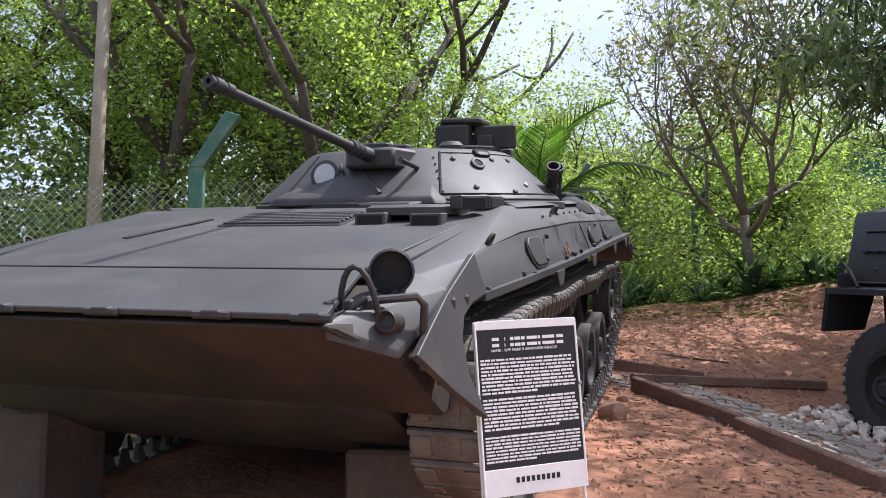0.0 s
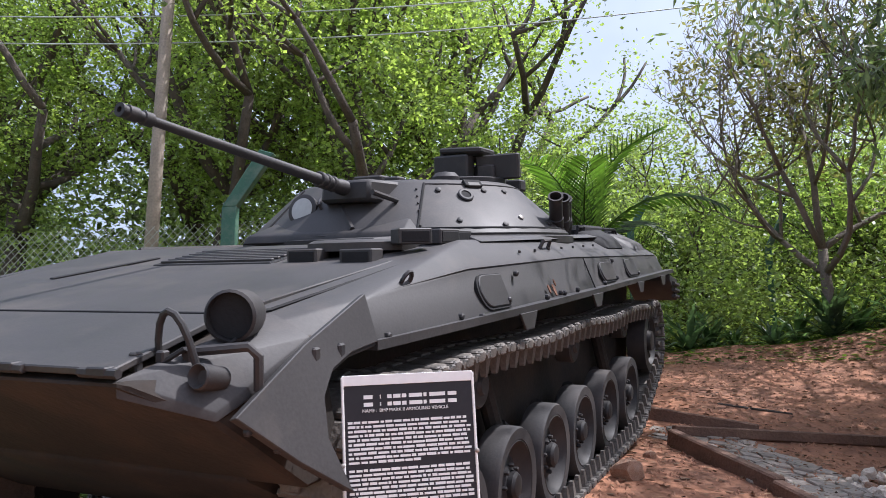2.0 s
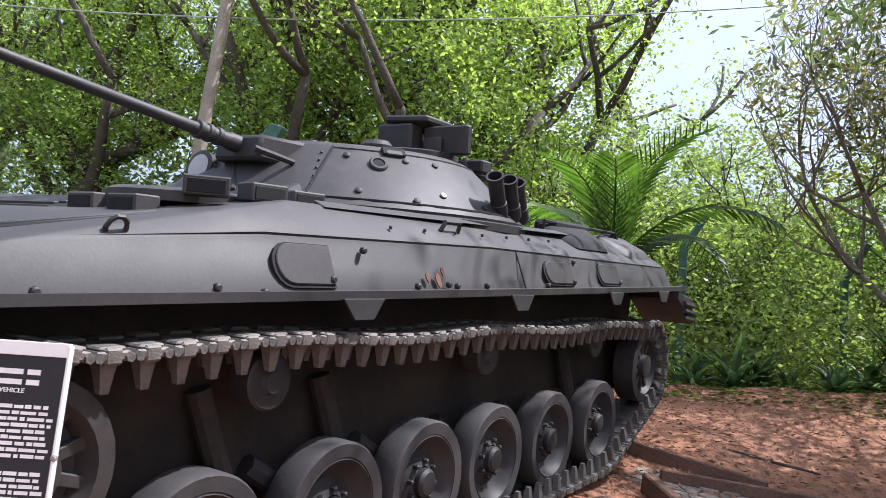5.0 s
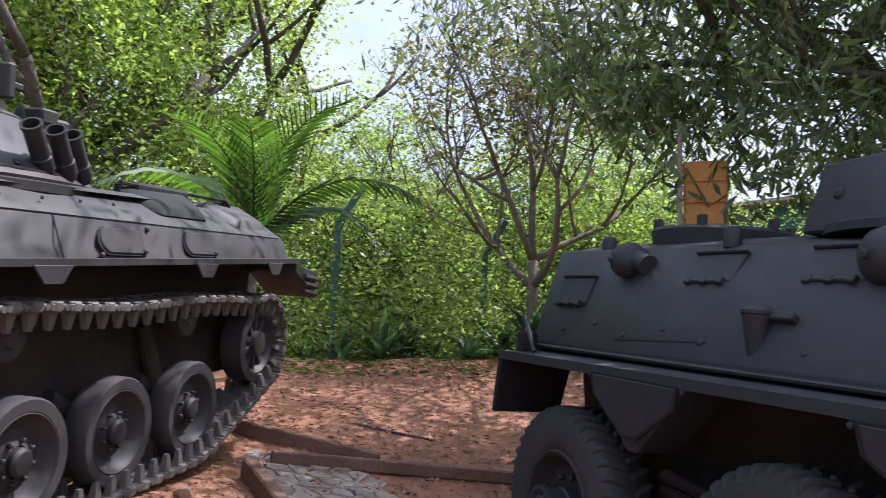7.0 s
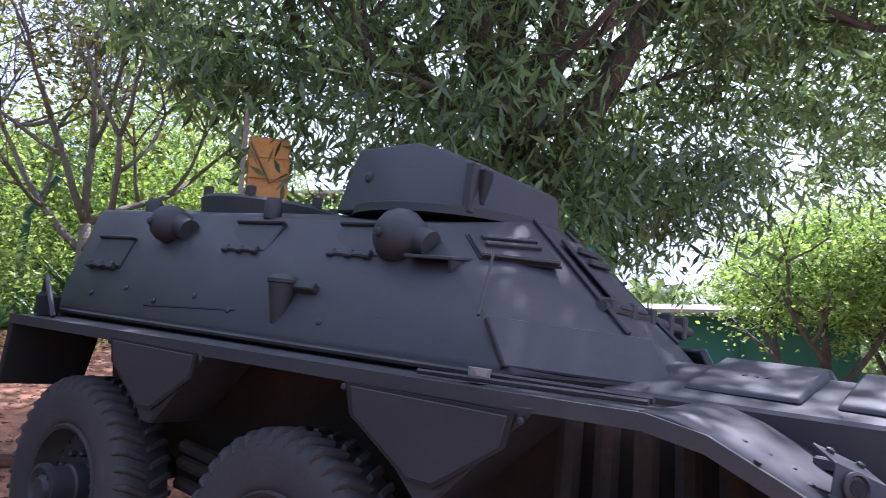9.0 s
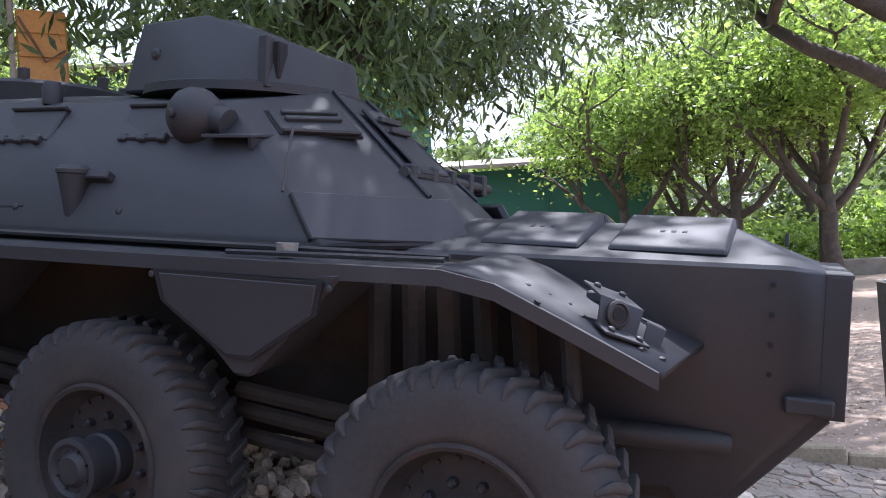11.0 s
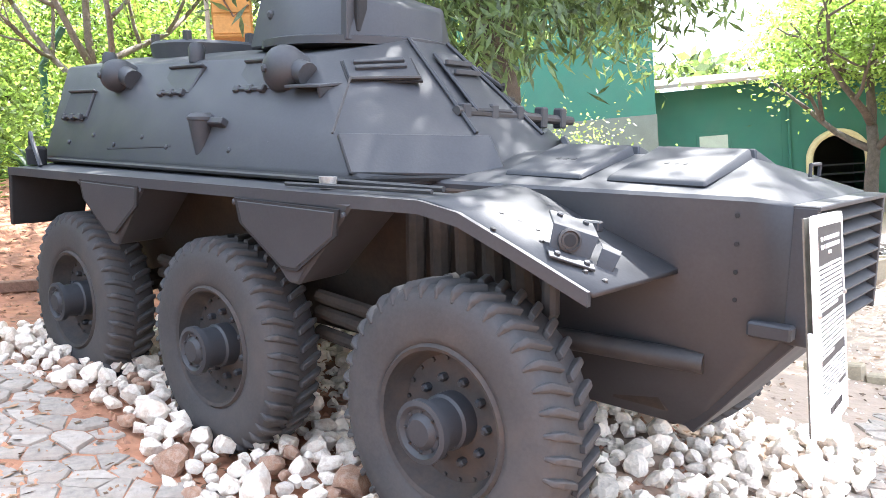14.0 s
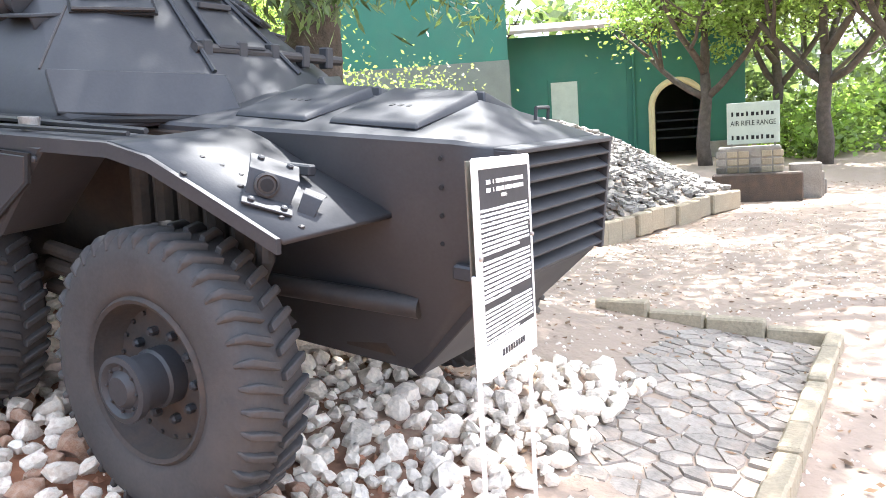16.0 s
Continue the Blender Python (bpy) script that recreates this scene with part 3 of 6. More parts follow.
    # thin black bar lying slantwise on the engine cover
    part("dark_bar", box(-0.29, 0.29, -0.022, 0.022, 0, 0.006, 0.002, Matrix.Translation((1.5, -0.56, glacis(1.5, 0.02))) @ Matrix.Rotation(radians(9.4), 4, "Y") @ Matrix.Rotation(radians(-16), 4, "Z")), BLACK, tank)
    part("cross_seam", pipe([(2.41, -1.02, glacis(2.41, 0.018)), (2.41, 1.02, glacis(2.41, 0.018))], 0.009, 6), BLACK, tank)
    for y in (-1.03, -0.62, -0.17, 0.28, 0.72, 1.08):
        h = part("hinge", box(-0.03, 0.014, -0.035, 0.035, -0.014, 0.012, 0.004, Matrix.Translation((3.0, y, 1.225))), PAINT_DARK, tank)
        pipe([(3.0, y - 0.07, 1.22), (3.0, y + 0.07, 1.22)], 0.014, 6, bm=(b := bmesh.new()))
        part("hinge_pin", b, PAINT_DARK, h)
    # side skirt in front of the drive sprocket, with its curved inner edge
    for s in (1, -1):
        def skirt_y(a, c=1.2):
            return s * (1.382 - (a - 2.1) * 0.135 - 0.3 * (c - 1.2))

        curve = [(2.42, 0.80), (2.46, 0.95), (2.43, 1.07), (2.36, 1.145), (2.25, 1.185), (2.1, 1.205)]
        outer = [(2.1, 1.372), (2.45, 1.235), (2.79, 1.07), (2.6, 0.91), (2.41, 0.775)]
        pl = [(a, skirt_y(a, c), c) for a, c in curve + outer]
        part("front_skirt", plate(pl if s < 0 else pl[::-1], 0.03, 0.003), PAINT, tank)
        part("arch_rim", pipe([(a, skirt_y(a, c) + s * 0.004, c) for a, c in curve], 0.012, 6), PAINT, tank)
        for a, c in ((2.3, 1.2), (2.42, 1.2)):
            part("lug", box(a - 0.018, a + 0.018, skirt_y(a), skirt_y(a) + s * 0.035, c - 0.028, c + 0.028, 0.007), PAINT_DARK, tank)
        for k in range(4):
            a = 2.74 - 0.09 * k
            part("rivet", lathe([(0.014, 0), (0.014, 0.012), (0.008, 0.018)], 8, "y", Matrix.Translation((a, skirt_y(a, 1.03 - 0.066 * k), 1.03 - 0.066 * k)) @ Matrix.Scale(s, 4, (0, 1, 0))), PAINT_DARK, tank)
    # lip and notched flaps under the sponson
    for s in (1, -1):
        part("sponson_lip", strip([[(x, s * (side_y(x, 1.21) - 0.05), lip_z(x) + 0.035), (x, s * (side_y(x, 1.21) + 0.025), lip_z(x) + 0.035)] for x in (2.1, 1.8, 1.4, 0.9, 0.3, -0.5, -2.0, -3.5)], 0.035), PAINT, tank)
        for a, c in [(x, lip_z(x) + 0.004) for x in (0.707, -0.6, -1.94, -2.9)]:
            y0 = side_y(a, 1.21) + 0.022
            pl = [(a + 0.13, s * y0, c), (a + 0.06, s * (y0 + 0.005), c - 0.085), (a - 0.06, s * (y0 + 0.005), c - 0.085), (a - 0.13, s * y0, c)]
            part("flap", plate(pl if s < 0 else pl[::-1], 0.012, 0.002), PAINT, tank)
        part("rear_mudguard", hull([(-3.3, s * 1.1, 1.27), (-3.3, s * 1.53, 1.27), (-3.75, s * 1.53, 1.2), (-3.75, s * 1.1, 1.2), (-3.75, s * 1.53, 0.98), (-3.72, s * 1.1, 0.98), (-3.3, s * 1.53, 1.2), (-3.3, s * 1.1, 1.2)], 0.01), PAINT_DARK, tank)
        for k in range(3):
            part("mudguard_rib", pipe([(-3.45, s * 1.54, 1.17 - 0.06 * k), (-3.74, s * 1.54, 1.14 - 0.06 * k)], 0.022, 6), PAINT_DARK, tank)
        # rounded firing-port plates on the leaning side; a black edge paints their shadow
        for x0, z0, wd, ht in ((0.975, 1.333, 0.29, 0.15), (-1.2, 1.36, 0.36, 0.13), (-1.98, 1.37, 0.34, 0.13)):
            out = []
            for k in range(9):
                a = math.pi / 2 + math.pi * k / 8
                out.append((x0 + wd / 2 - ht / 2 - math.cos(a) * ht / 2, z0 + math.sin(a) * ht / 2))
            out += [(x0 - wd / 2, z0 - ht / 2), (x0 - wd / 2, z0 + ht / 2)]
            big = [(x0 + (q[0] - x0) * 1.06 + 0.006, z0 + (q[1] - z0) * 1.1 - 0.006) for q in out]
            big = [(q[0], s * (side_y(*q) + 0.003), q[1]) for q in big]
            part("port_shadow_rim", plate(big if s > 0 else big[::-1], 0.02, 0), BLACK, tank)
            pr = [(q[0], s * (side_y(*q) + 0.012), q[1]) for q in out]
            part("port_cover", plate(pr if s > 0 else pr[::-1], 0.022, 0.004), PAINT, tank)
            part("latch_stud", lathe([(0.016, 0), (0.016, 0.016), (0.01, 0.024)], 8, "y", Matrix.Translation((x0 - wd / 2 + 0.015, s * (side_y(x0, z0 - 0.05) + 0.006), z0 - 0.055)) @ Matrix.Scale(s, 4, (0, 1, 0))), PAINT_DARK, tank)
        for x0, z0 in ((1.2, 1.225), (0.62, 1.4), (0.05, 1.27), (1.4, 1.24), (-0.3, 1.27), (-1.0, 1.28), (-1.45, 1.43), (2.0, 1.22), (0.3, 1.26), (-0.02, 1.265)):
            part("stud", lathe([(0.015, -0.004), (0.015, 0.014), (0.009, 0.02)], 8, "y", Matrix.Translation((x0, s * side_y(x0, z0), z0)) @ Matrix.Scale(s, 4, (0, 1, 0))), PAINT_DARK, tank)
        for x0, z0, r0 in ((0.12, 1.29, 0.02), (0.2, 1.3, 0.014), (0.07, 1.33, 0.012)):
            rp = [(x0 + r0 * math.cos(q) * (1 + 0.12 * math.sin(3 * q)), z0 + 1.7 * r0 * math.sin(q)) for q in [2 * math.pi * k / 9 for k in range(9)]]
            rp = [(q[0], s * (side_y(*q) + 0.002), q[1]) for q in rp]
            part("rust_spot", plate(rp[::-1] if s > 0 else rp, 0.006, 0), RUST, tank, "rust where the paint has flaked")
        loop = [(1.73 + 0.035 * math.cos(a), s * (1.325 + 0.02 * math.sin(a)), 1.41 + 0.035 * math.sin(a)) for a in [2 * math.pi * k / 10 for k in range(11)]]
        part("tow_loop", pipe(loop, 0.009, 6), PAINT_DARK, tank)
        part("shoulder_seam", pipe([(x, s * (side_y(x, z) + 0.002), z) for x, z in ((1.95, 1.372), (1.15, 1.44), (-0.45, 1.47), (-3.2, 1.453))], 0.004, 5), PAINT_DARK, tank)
        part("plate_joint", pipe([(-0.72, s * (side_y(-0.72, z) + 0.001), z) for z in (1.24, 1.46)], 0.005, 5), BLACK, tank)
        part("edge_seam", pipe([(2.41, s * 1.02, glacis(2.41, 0.01)), (2.3, s * 1.1, glacis(2.3, 0.008)), (1.35, s * 1.185, glacis(1.35, 0.006))], 0.008, 5), BLACK, tank)
        # row of small bolts on the shoulder
        for k in range(7):
            x0 = 0.35 - 0.27 * k
            part("shoulder_bolt", lathe([(0.008, 0), (0.008, 0.014), (0.005, 0.017)], 6, "z", Matrix.Translation((x0, s * 1.31, 1.505 + 0.006 * k))), PAINT_DARK, tank)
        part("grab_handle", pipe([(-0.1, s * 1.28, 1.53), (-0.11, s * 1.3, 1.575), (-0.25, s * 1.3, 1.58), (-0.26, s * 1.28, 1.53)], 0.012, 6), PAINT_DARK, tank)
        part("shoulder_strip", hull([(0.7, s * 1.15, 1.57), (0.7, s * 1.23, 1.57), (-2.0, s * 1.15, 1.62), (-2.0, s * 1.23, 1.62), (0.7, s * 1.16, 1.6), (-2.0, s * 1.16, 1.645)], 0.003), PAINT, tank)
    # louvred grille on the deck
    slope = Matrix.Translation((1.25, 0, glacis(1.25))) @ Matrix.Rotation(radians(9.4), 4, "Y")
    g = part("grille", box(-0.2, 0.2, -0.3, 0.45, -0.03, 0.024, 0.006, slope), BLACK, tank, "louvred engine grille")
    for k in range(7):
        part("louvre", box(-0.175 + 0.052 * k, -0.15 + 0.052 * k, -0.28, 0.43, 0.02, 0.036, 0.003, slope), PAINT, g)
    # driver's hatch and vision blocks
    part("driver_hatch", lathe([(0.3, 1.535), (0.3, 1.575), (0.27, 1.59), (0.0, 1.595)], 24, "z", Matrix.Translation((1.05, 0.75, 0))), PAINT, tank)
    for x0, y0, a in ((1.36, 0.6, 0), (1.4, 0.92, 0), (1.2, 1.08, 50), (0.66, 1.06, 80), (0.95, 1.12, 80)):
        v = part("vision_block", box(-0.06, 0.05, -0.085, 0.085, 0, 0.075, 0.006, Matrix.Translation((x0, y0, glacis(x0, -0.005) if x0 > 1.2 else 1.56)) @ Matrix.Rotation(radians(a), 4, "Z")), PAINT, tank)
        part("window", box(0.044, 0.054, -0.07, 0.07, 0.01, 0.062, 0.002, Matrix.Translation((x0, y0, glacis(x0, -0.005) if x0 > 1.2 else 1.56)) @ Matrix.Rotation(radians(a), 4, "Z")), BLACK, v)
    # rear roof: hatches, periscopes, handrail
    for s in (1, -1):
        part("roof_hatch", box(-3.0, -1.95, s * 0.1 if s > 0 else -0.95, 0.95 if s > 0 else -0.1, 1.62, 1.66, 0.012), PAINT_DARK, tank)
        for x0 in (-1.75, -2.35, -2.9):
            part("periscope", lathe([(0.055, 1.6), (0.055, 1.68), (0.03, 1.71)], 10, "z", Matrix.Translation((x0, s * 1.05, 0))), BLACK, tank)
        part("hand_rail", pipe([(-1.6, s * 1.1, 1.62), (-1.62, s * 1.1, 1.7), (-2.9, s * 1.1, 1.7), (-3.0, s * 1.1, 1.62)], 0.012, 6), BLACK, tank)
    part("rear_door", box(-3.52, -3.4, -0.6, 0.6, 0.6, 1.2, 0.02), PAINT_DARK, tank)
    part("chock_box", box(-2.35, -1.75, 0.95, 1.12, 1.62, 1.72, 0.02), BLACK, tank)
    # dark lumps put the tree shade on the rear deck into shape and colour
    part("deck_shade_lump", hull([(-1.55, 1.05, 1.58), (-1.7, 1.32, 1.5), (-2.3, 1.33, 1.5), (-2.4, 1.05, 1.6), (-1.6, 1.1, 1.68), (-2.3, 1.1, 1.7), (-1.8, 1.28, 1.6), (-2.2, 1.28, 1.61)], 0.03), BLACK, tank, "dark lump standing for tree shade on the rear deck")
    part("rear_box", hull([(-2.55, 1.0, 1.58), (-2.6, 1.36, 1.46), (-3.2, 1.36, 1.46), (-3.3, 1.0, 1.58), (-2.6, 1.05, 1.68), (-3.2, 1.05, 1.68), (-2.7, 1.3, 1.57), (-3.1, 1.3, 1.57)], 0.02), PAINT_DARK, tank)
    # front lights with bent guards
    for s in (1, -1):
        lamp = part("headlight", lathe([(0.02, -0.08), (0.05, -0.06), (0.062, -0.02), (0.065, 0.06), (0.058, 0.065), (0.055, -0.02), (0.0, -0.03)], 24, "x", Matrix.Translation((2.56, s * 1.18, 1.34)) @ Matrix.Rotation(radians(20 * s), 4, "Z") @ Matrix.Scale(1.25, 4)), PAINT_DARK, tank, "empty round lamp housing")
        part("lamp_bowl", lathe([(0.056, 0.045), (0.05, -0.015), (0.0, -0.02)], 20, "x", Matrix.Translation((2.56, s * 1.18, 1.34)) @ Matrix.Rotation(radians(20 * s), 4, "Z") @ Matrix.Scale(1.25, 4)), BLACK, lamp)
        part("bracket", box(2.5, 2.62, s * 1.18 - 0.04, s * 1.18 + 0.04, 1.2, 1.27, 0.01), PAINT_DARK, lamp)
        arc = [(2.78 + 0.04 * math.sin(a), s * (1.15 + 0.07 * math.cos(a)), 1.17 + 0.2 * math.sin(a)) for a in [math.pi * k / 10 for k in range(11)]]
        part("lamp_guard", pipe(arc, 0.011, 8), PAINT_DARK, tank)
        part("lamp_guard", pipe([(2.66, s * 1.33, 1.13), (2.67, s * 1.34, 1.23), (2.69, s * 1.32, 1.26), (2.78, s * 1.16, 1.25)], 0.015, 8), PAINT_DARK, tank)
        part("horn", lathe([(0.015, 0), (0.034, 0.015), (0.038, 0.11), (0.034, 0.115), (0.02, 0.09)], 14, "x", Matrix.Translation((2.72, s * 1.26, 1.17)) @ Matrix.Rotation(radians(-12), 4, "Y")), PAINT_DARK, tank)
        part("corner_shelf", hull([(2.985, s * 1.12, 1.2), (2.795, s * 1.29, 1.09), (2.42, s * 1.345, 1.262), (2.36, s * 1.16, 1.33), (2.985, s * 1.12, 1.15), (2.795, s * 1.29, 1.06), (2.42, s * 1.345, 1.2), (2.36, s * 1.16, 1.25)], 0.004), PAINT, tank)
        part("cable", pipe([(2.86, s * 1.1, 1.2), (2.8, s * 1.18, 1.26), (2.7, s * 1.17, 1.22), (2.62, s * 1.22, 1.27)], 0.009, 6), BLACK, tank)
        part("cable", pipe([(2.84, s * 1.18, 1.15), (2.76, s * 1.2, 1.2), (2.7, s * 1.26, 1.17)], 0.011, 6), BLACK, tank)
        part("base_plate", box(2.66, 2.76, s * 1.2 - 0.04, s * 1.2 + 0.04, 1.16, 1.2, 0.006, Matrix.Rotation(0, 4, "Y")), PAINT_DARK, tank)
        for k in range(3):
            part("bracket", box(2.86 - 0.05 * k, 2.89 - 0.05 * k, s * (1.08 + 0.05 * k) - 0.015, s * (1.08 + 0.05 * k) + 0.015, 1.17, 1.26, 0.005), PAINT_DARK, tank)


def turret():
    t = part("turret", lathe([(1.19, 1.6), (1.2, 1.64), (1.18, 1.665), (0.83, 1.985), (0.78, 2.01), (0.0, 2.03)], 40, "z", Matrix.Translation((-0.85, 0, 0))), PAINT, tank, "low cone-shaped gun turret", smooth=False)
    part("turret_ring", lathe([(1.24, 1.57), (1.24, 1.615), (1.2, 1.625)], 40, "z", Matrix.Translation((-0.85, 0, 0))), PAINT_DARK, t)
    # flat front cheeks and the mantlet
    # darker paint on cheeks and apron puts the turret front's shade into colour
    part("cheek", hull([(0.12, 0.66, 1.65), (-0.2, 0.5, 1.97), (-0.2, 0.26, 1.98), (0.24, 0.3, 1.66), (-0.4, 0.3, 1.66), (-0.4, 0.6, 1.66), (-0.35, 0.5, 1.98), (-0.35, 0.26, 1.98)], 0.012), PAINT_DARK, t)
    part("cheek", hull([(0.12, -0.66, 1.65), (-0.2, -0.5, 1.97), (-0.2, -0.26, 1.98), (0.24, -0.3, 1.66), (-0.4, -0.3, 1.66), (-0.4, -0.6, 1.66), (-0.35, -0.5, 1.98), (-0.35, -0.26, 1.98)], 0.012), PAINT_DARK, t)
    part("turret_apron", hull([(0.36, y, 1.6) for y in (-0.62, 0.62)] + [(0.34, y, 1.66) for y in (-0.58, 0.58)] + [(0.1, y, 1.75) for y in (-0.5, 0.5)] + [(-0.2, y, 1.6) for y in (-0.7, 0.7)], 0.01), PAINT_DARK, t)
    part("mantlet", hull([(0.2, y, 1.86) for y in (-0.1, 0.26)] + [(0.18, y, 2.0) for y in (-0.1, 0.26)] + [(-0.2, y, 1.82) for y in (-0.16, 0.36)] + [(-0.2, y, 1.99) for y in (-0.16, 0.36)], 0.02), PAINT_DARK, t)
    # gun with sleeve and muzzle brake
    a, e = Vector((-0.25, 0.1, 1.885)), Vector((1.9, -0.02, 2.195))
    d = (e - a).normalized()
    m = Matrix.Translation(a) @ d.to_track_quat("Z", "Y").to_matrix().to_4x4()
    ln = (e - a).length
    g = part("gun_barrel", lathe([(0.05, 0), (0.05, 0.5), (0.042, 0.52), (0.042, 0.7), (0.034, 0.72), (0.029, 1.2), (0.023, ln - 0.2), (0.023, ln - 0.18)], 20, "z", m), PAINT_DARK, t, "long thin gun barrel")
    part("muzzle_brake", lathe([(0.023, ln - 0.19), (0.035, ln - 0.18), (0.035, ln - 0.13), (0.027, ln - 0.125), (0.027, ln - 0.1), (0.036, ln - 0.095), (0.036, ln - 0.04), (0.028, ln - 0.035), (0.028, ln - 0.02), (0.034, ln - 0.015), (0.034, ln), (0.015, ln), (0.015, ln - 0.05)], 20, "z", m), PAINT_DARK, g)
    for k in (0.56, 0.62, 0.68):
        part("collar", lathe([(0.044, k), (0.05, k + 0.005), (0.05, k + 0.03), (0.044, k + 0.035)], 20, "z", m), PAINT_DARK, g)
    part("machine_gun_box", box(-0.3, 0.18, 0.3, 0.42, 1.82, 1.94, 0.012, Matrix.Rotation(radians(-6), 4, "Y") @ Matrix.Translation((-0.19, 0, 0.0))), PAINT_DARK, t)
    part("machine_gun", pipe([(0.05, 0.38, 1.86), (0.32, 0.36, 1.9)], 0.018, 8), PAINT_DARK, t)
    # searchlight
    s = part("searchlight", lathe([(0.03, -0.13), (0.08, -0.1), (0.105, 0.0), (0.11, 0.06), (0.1, 0.065)], 24, "x", Matrix.Translation((0.09, -0.28, 1.81)) @ Matrix.Rotation(radians(-15), 4, "Y")), PAINT_DARK, t, "round searchlight with a pale lens")
    part("lens", lathe([(0.098, 0.05), (0.08, 0.066), (0.0, 0.072)], 24, "x", Matrix.Translation((0.09, -0.28, 1.81)) @ Matrix.Rotation(radians(-15), 4, "Y")), LENS, s)
    part("searchlight_arm", pipe([(0.02, -0.16, 1.66), (0.06, -0.14, 1.8), (0.02, -0.14, 1.93)], 0.018, 6), PAINT_DARK, s)
    part("searchlight_arm", pipe([(0.02, -0.4, 1.66), (0.06, -0.42, 1.8)], 0.018, 6), PAINT_DARK, s)
    part("cable", pipe([(0.05, -0.2, 1.9), (0.16, -0.14, 1.85), (0.12, -0.1, 1.76), (0.2, -0.05, 1.7)], 0.01, 6), PAINT_DARK, s)
    # smoke tubes
    for k, (x, y) in enumerate(((-0.75, 1.15), (-0.92, 1.15), (-1.08, 1.12))):
        base = Vector((x - 0.2, y - 0.02, 1.69))
        tip = Vector((x - 0.0, y + 0.04, 1.91))
        q = (tip - base).normalized().to_track_quat("Z", "Y").to_matrix().to_4x4()
        st = part("smoke_tube", lathe([(0.04, -0.03), (0.052, 0.0), (0.052, 0.08), (0.047, 0.085), (0.047, 0.26), (0.054, 0.262), (0.054, 0.28), (0.042, 0.28), (0.042, 0.12), (0, 0.12)], 16, "z", Matrix.Translation(base) @ q), PAINT_DARK, t, "open smoke grenade tube")
        part("bracket", box(-0.03, 0.05, -0.1, 0.0, -0.05, 0.03, 0.008, Matrix.Translation(base)), PAINT_DARK, st)
    # firing port, plates and bolts on the cone
    def on_cone(ang, h):
        r = 1.18 - (h - 1.665) * (0.35 / 0.32)
        n = Vector((math.cos(ang), math.sin(ang), 0.92)).normalized()
        return Vector((-0.85 + r * math.cos(ang), r * math.sin(ang), h)), n

    def stuck(name, bm, ang, h, mat, lab=""):
        q, n = on_cone(ang, h)
        bm.transform(Matrix.Translation(q) @ n.to_track_quat("Z", "Y").to_matrix().to_4x4())
        return part(name, bm, mat, t, lab)

    stuck("port_ring", lathe([(0.055, -0.01), (0.055, 0.012), (0.048, 0.018), (0.035, 0.018), (0.03, -0.02), (0.0, -0.02)], 16, "z"), radians(51), 1.89, PAINT_DARK)
    stuck("port_hole", lathe([(0.033, 0.0), (0.033, 0.012), (0, 0.014)], 14, "z"), radians(51), 1.89, BLACK)
    for a2, h2 in ((44, 1.72), (70, 1.74), (85, 1.7), (60, 1.69), (62, 1.93), (40, 1.93), (75, 1.93)):
        stuck("bolt_head", lathe([(0.02, -0.005), (0.02, 0.01), (0.012, 0.014)], 8, "z"), radians(a2), h2, BARE if a2 == 70 else PAINT_DARK)
    stuck("lifting_eye", box(-0.05, 0.05, -0.02, 0.02, -0.01, 0.02, 0.005), radians(58), 1.965, PAINT_DARK)
    for a2, h2 in ((30, 0), (-30, 0)):
        lo, hi = on_cone(radians(a2), 1.67)[0], on_cone(radians(a2 * 1.15), 1.98)[0]
        part("weld_seam", pipe([lo, hi], 0.009, 6), BLACK, t)
    part("weld_seam", pipe([on_cone(radians(q), 1.672)[0] for q in range(30, 121, 6)], 0.008, 5), BLACK, t)
    part("weld_seam", pipe([on_cone(radians(q), 1.975)[0] for q in range(34, 121, 6)], 0.006, 5), PAINT_DARK, t)
    # sights and hatches on the roof
    sg = part("commander_sight", box(-1.02, -0.88, 0.2, 0.48, 2.0, 2.25, 0.015), PAINT_DARK, t, "box sight with raised armoured lid")
    part("lid", box(-1.2, -0.9, 0.16, 0.5, 2.275, 2.32, 0.012, Matrix.Translation((0, 0, 0)) @ Matrix.Rotation(radians(-2), 4, "X")), PAINT_DARK, sg)
    part("lid_stay", box(-1.0, -0.96, 0.22, 0.26, 2.24, 2.28, 0.004), PAINT_DARK, sg)
    sh = part("gunner_sight", box(-1.12, -0.95, 0.52, 0.66, 2.0, 2.17, 0.015), PAINT_DARK, t)
    part("open_hatch", box(-1.16, -1.1, 0.5, 0.84, 2.0, 2.19, 0.012, Matrix.Rotation(radians(3), 4, "Y")), PAINT_DARK, t)
    part("hatch_ring", lathe([(0.3, 2.0), (0.3, 2.06), (0.27, 2.07)], 24, "z", Matrix.Translation((-1.0, 0.42, 0))), PAINT_DARK, t)
    part("gunner_hatch", lathe([(0.26, 2.0), (0.26, 2.055), (0.2, 2.075), (0, 2.08)], 24, "z", Matrix.Translation((-0.95, -0.38, 0))), PAINT_DARK, t)
    part("periscope", box(-0.75, -0.6, -0.34, -0.1, 2.0, 2.11, 0.012), PAINT_DARK, t)
    part("periscope", box(-0.62, -0.5, -0.02, 0.1, 2.0, 2.08, 0.012), PAINT_DARK, t)
    part("roof_rib", box(-0.5, -0.35, -0.35, 0.3, 2.0, 2.035, 0.008), PAINT_DARK, t)
    part("rear_stowage", box(-1.8, -1.55, 0.2, 0.6, 1.98, 2.07, 0.02), PAINT_DARK, t)
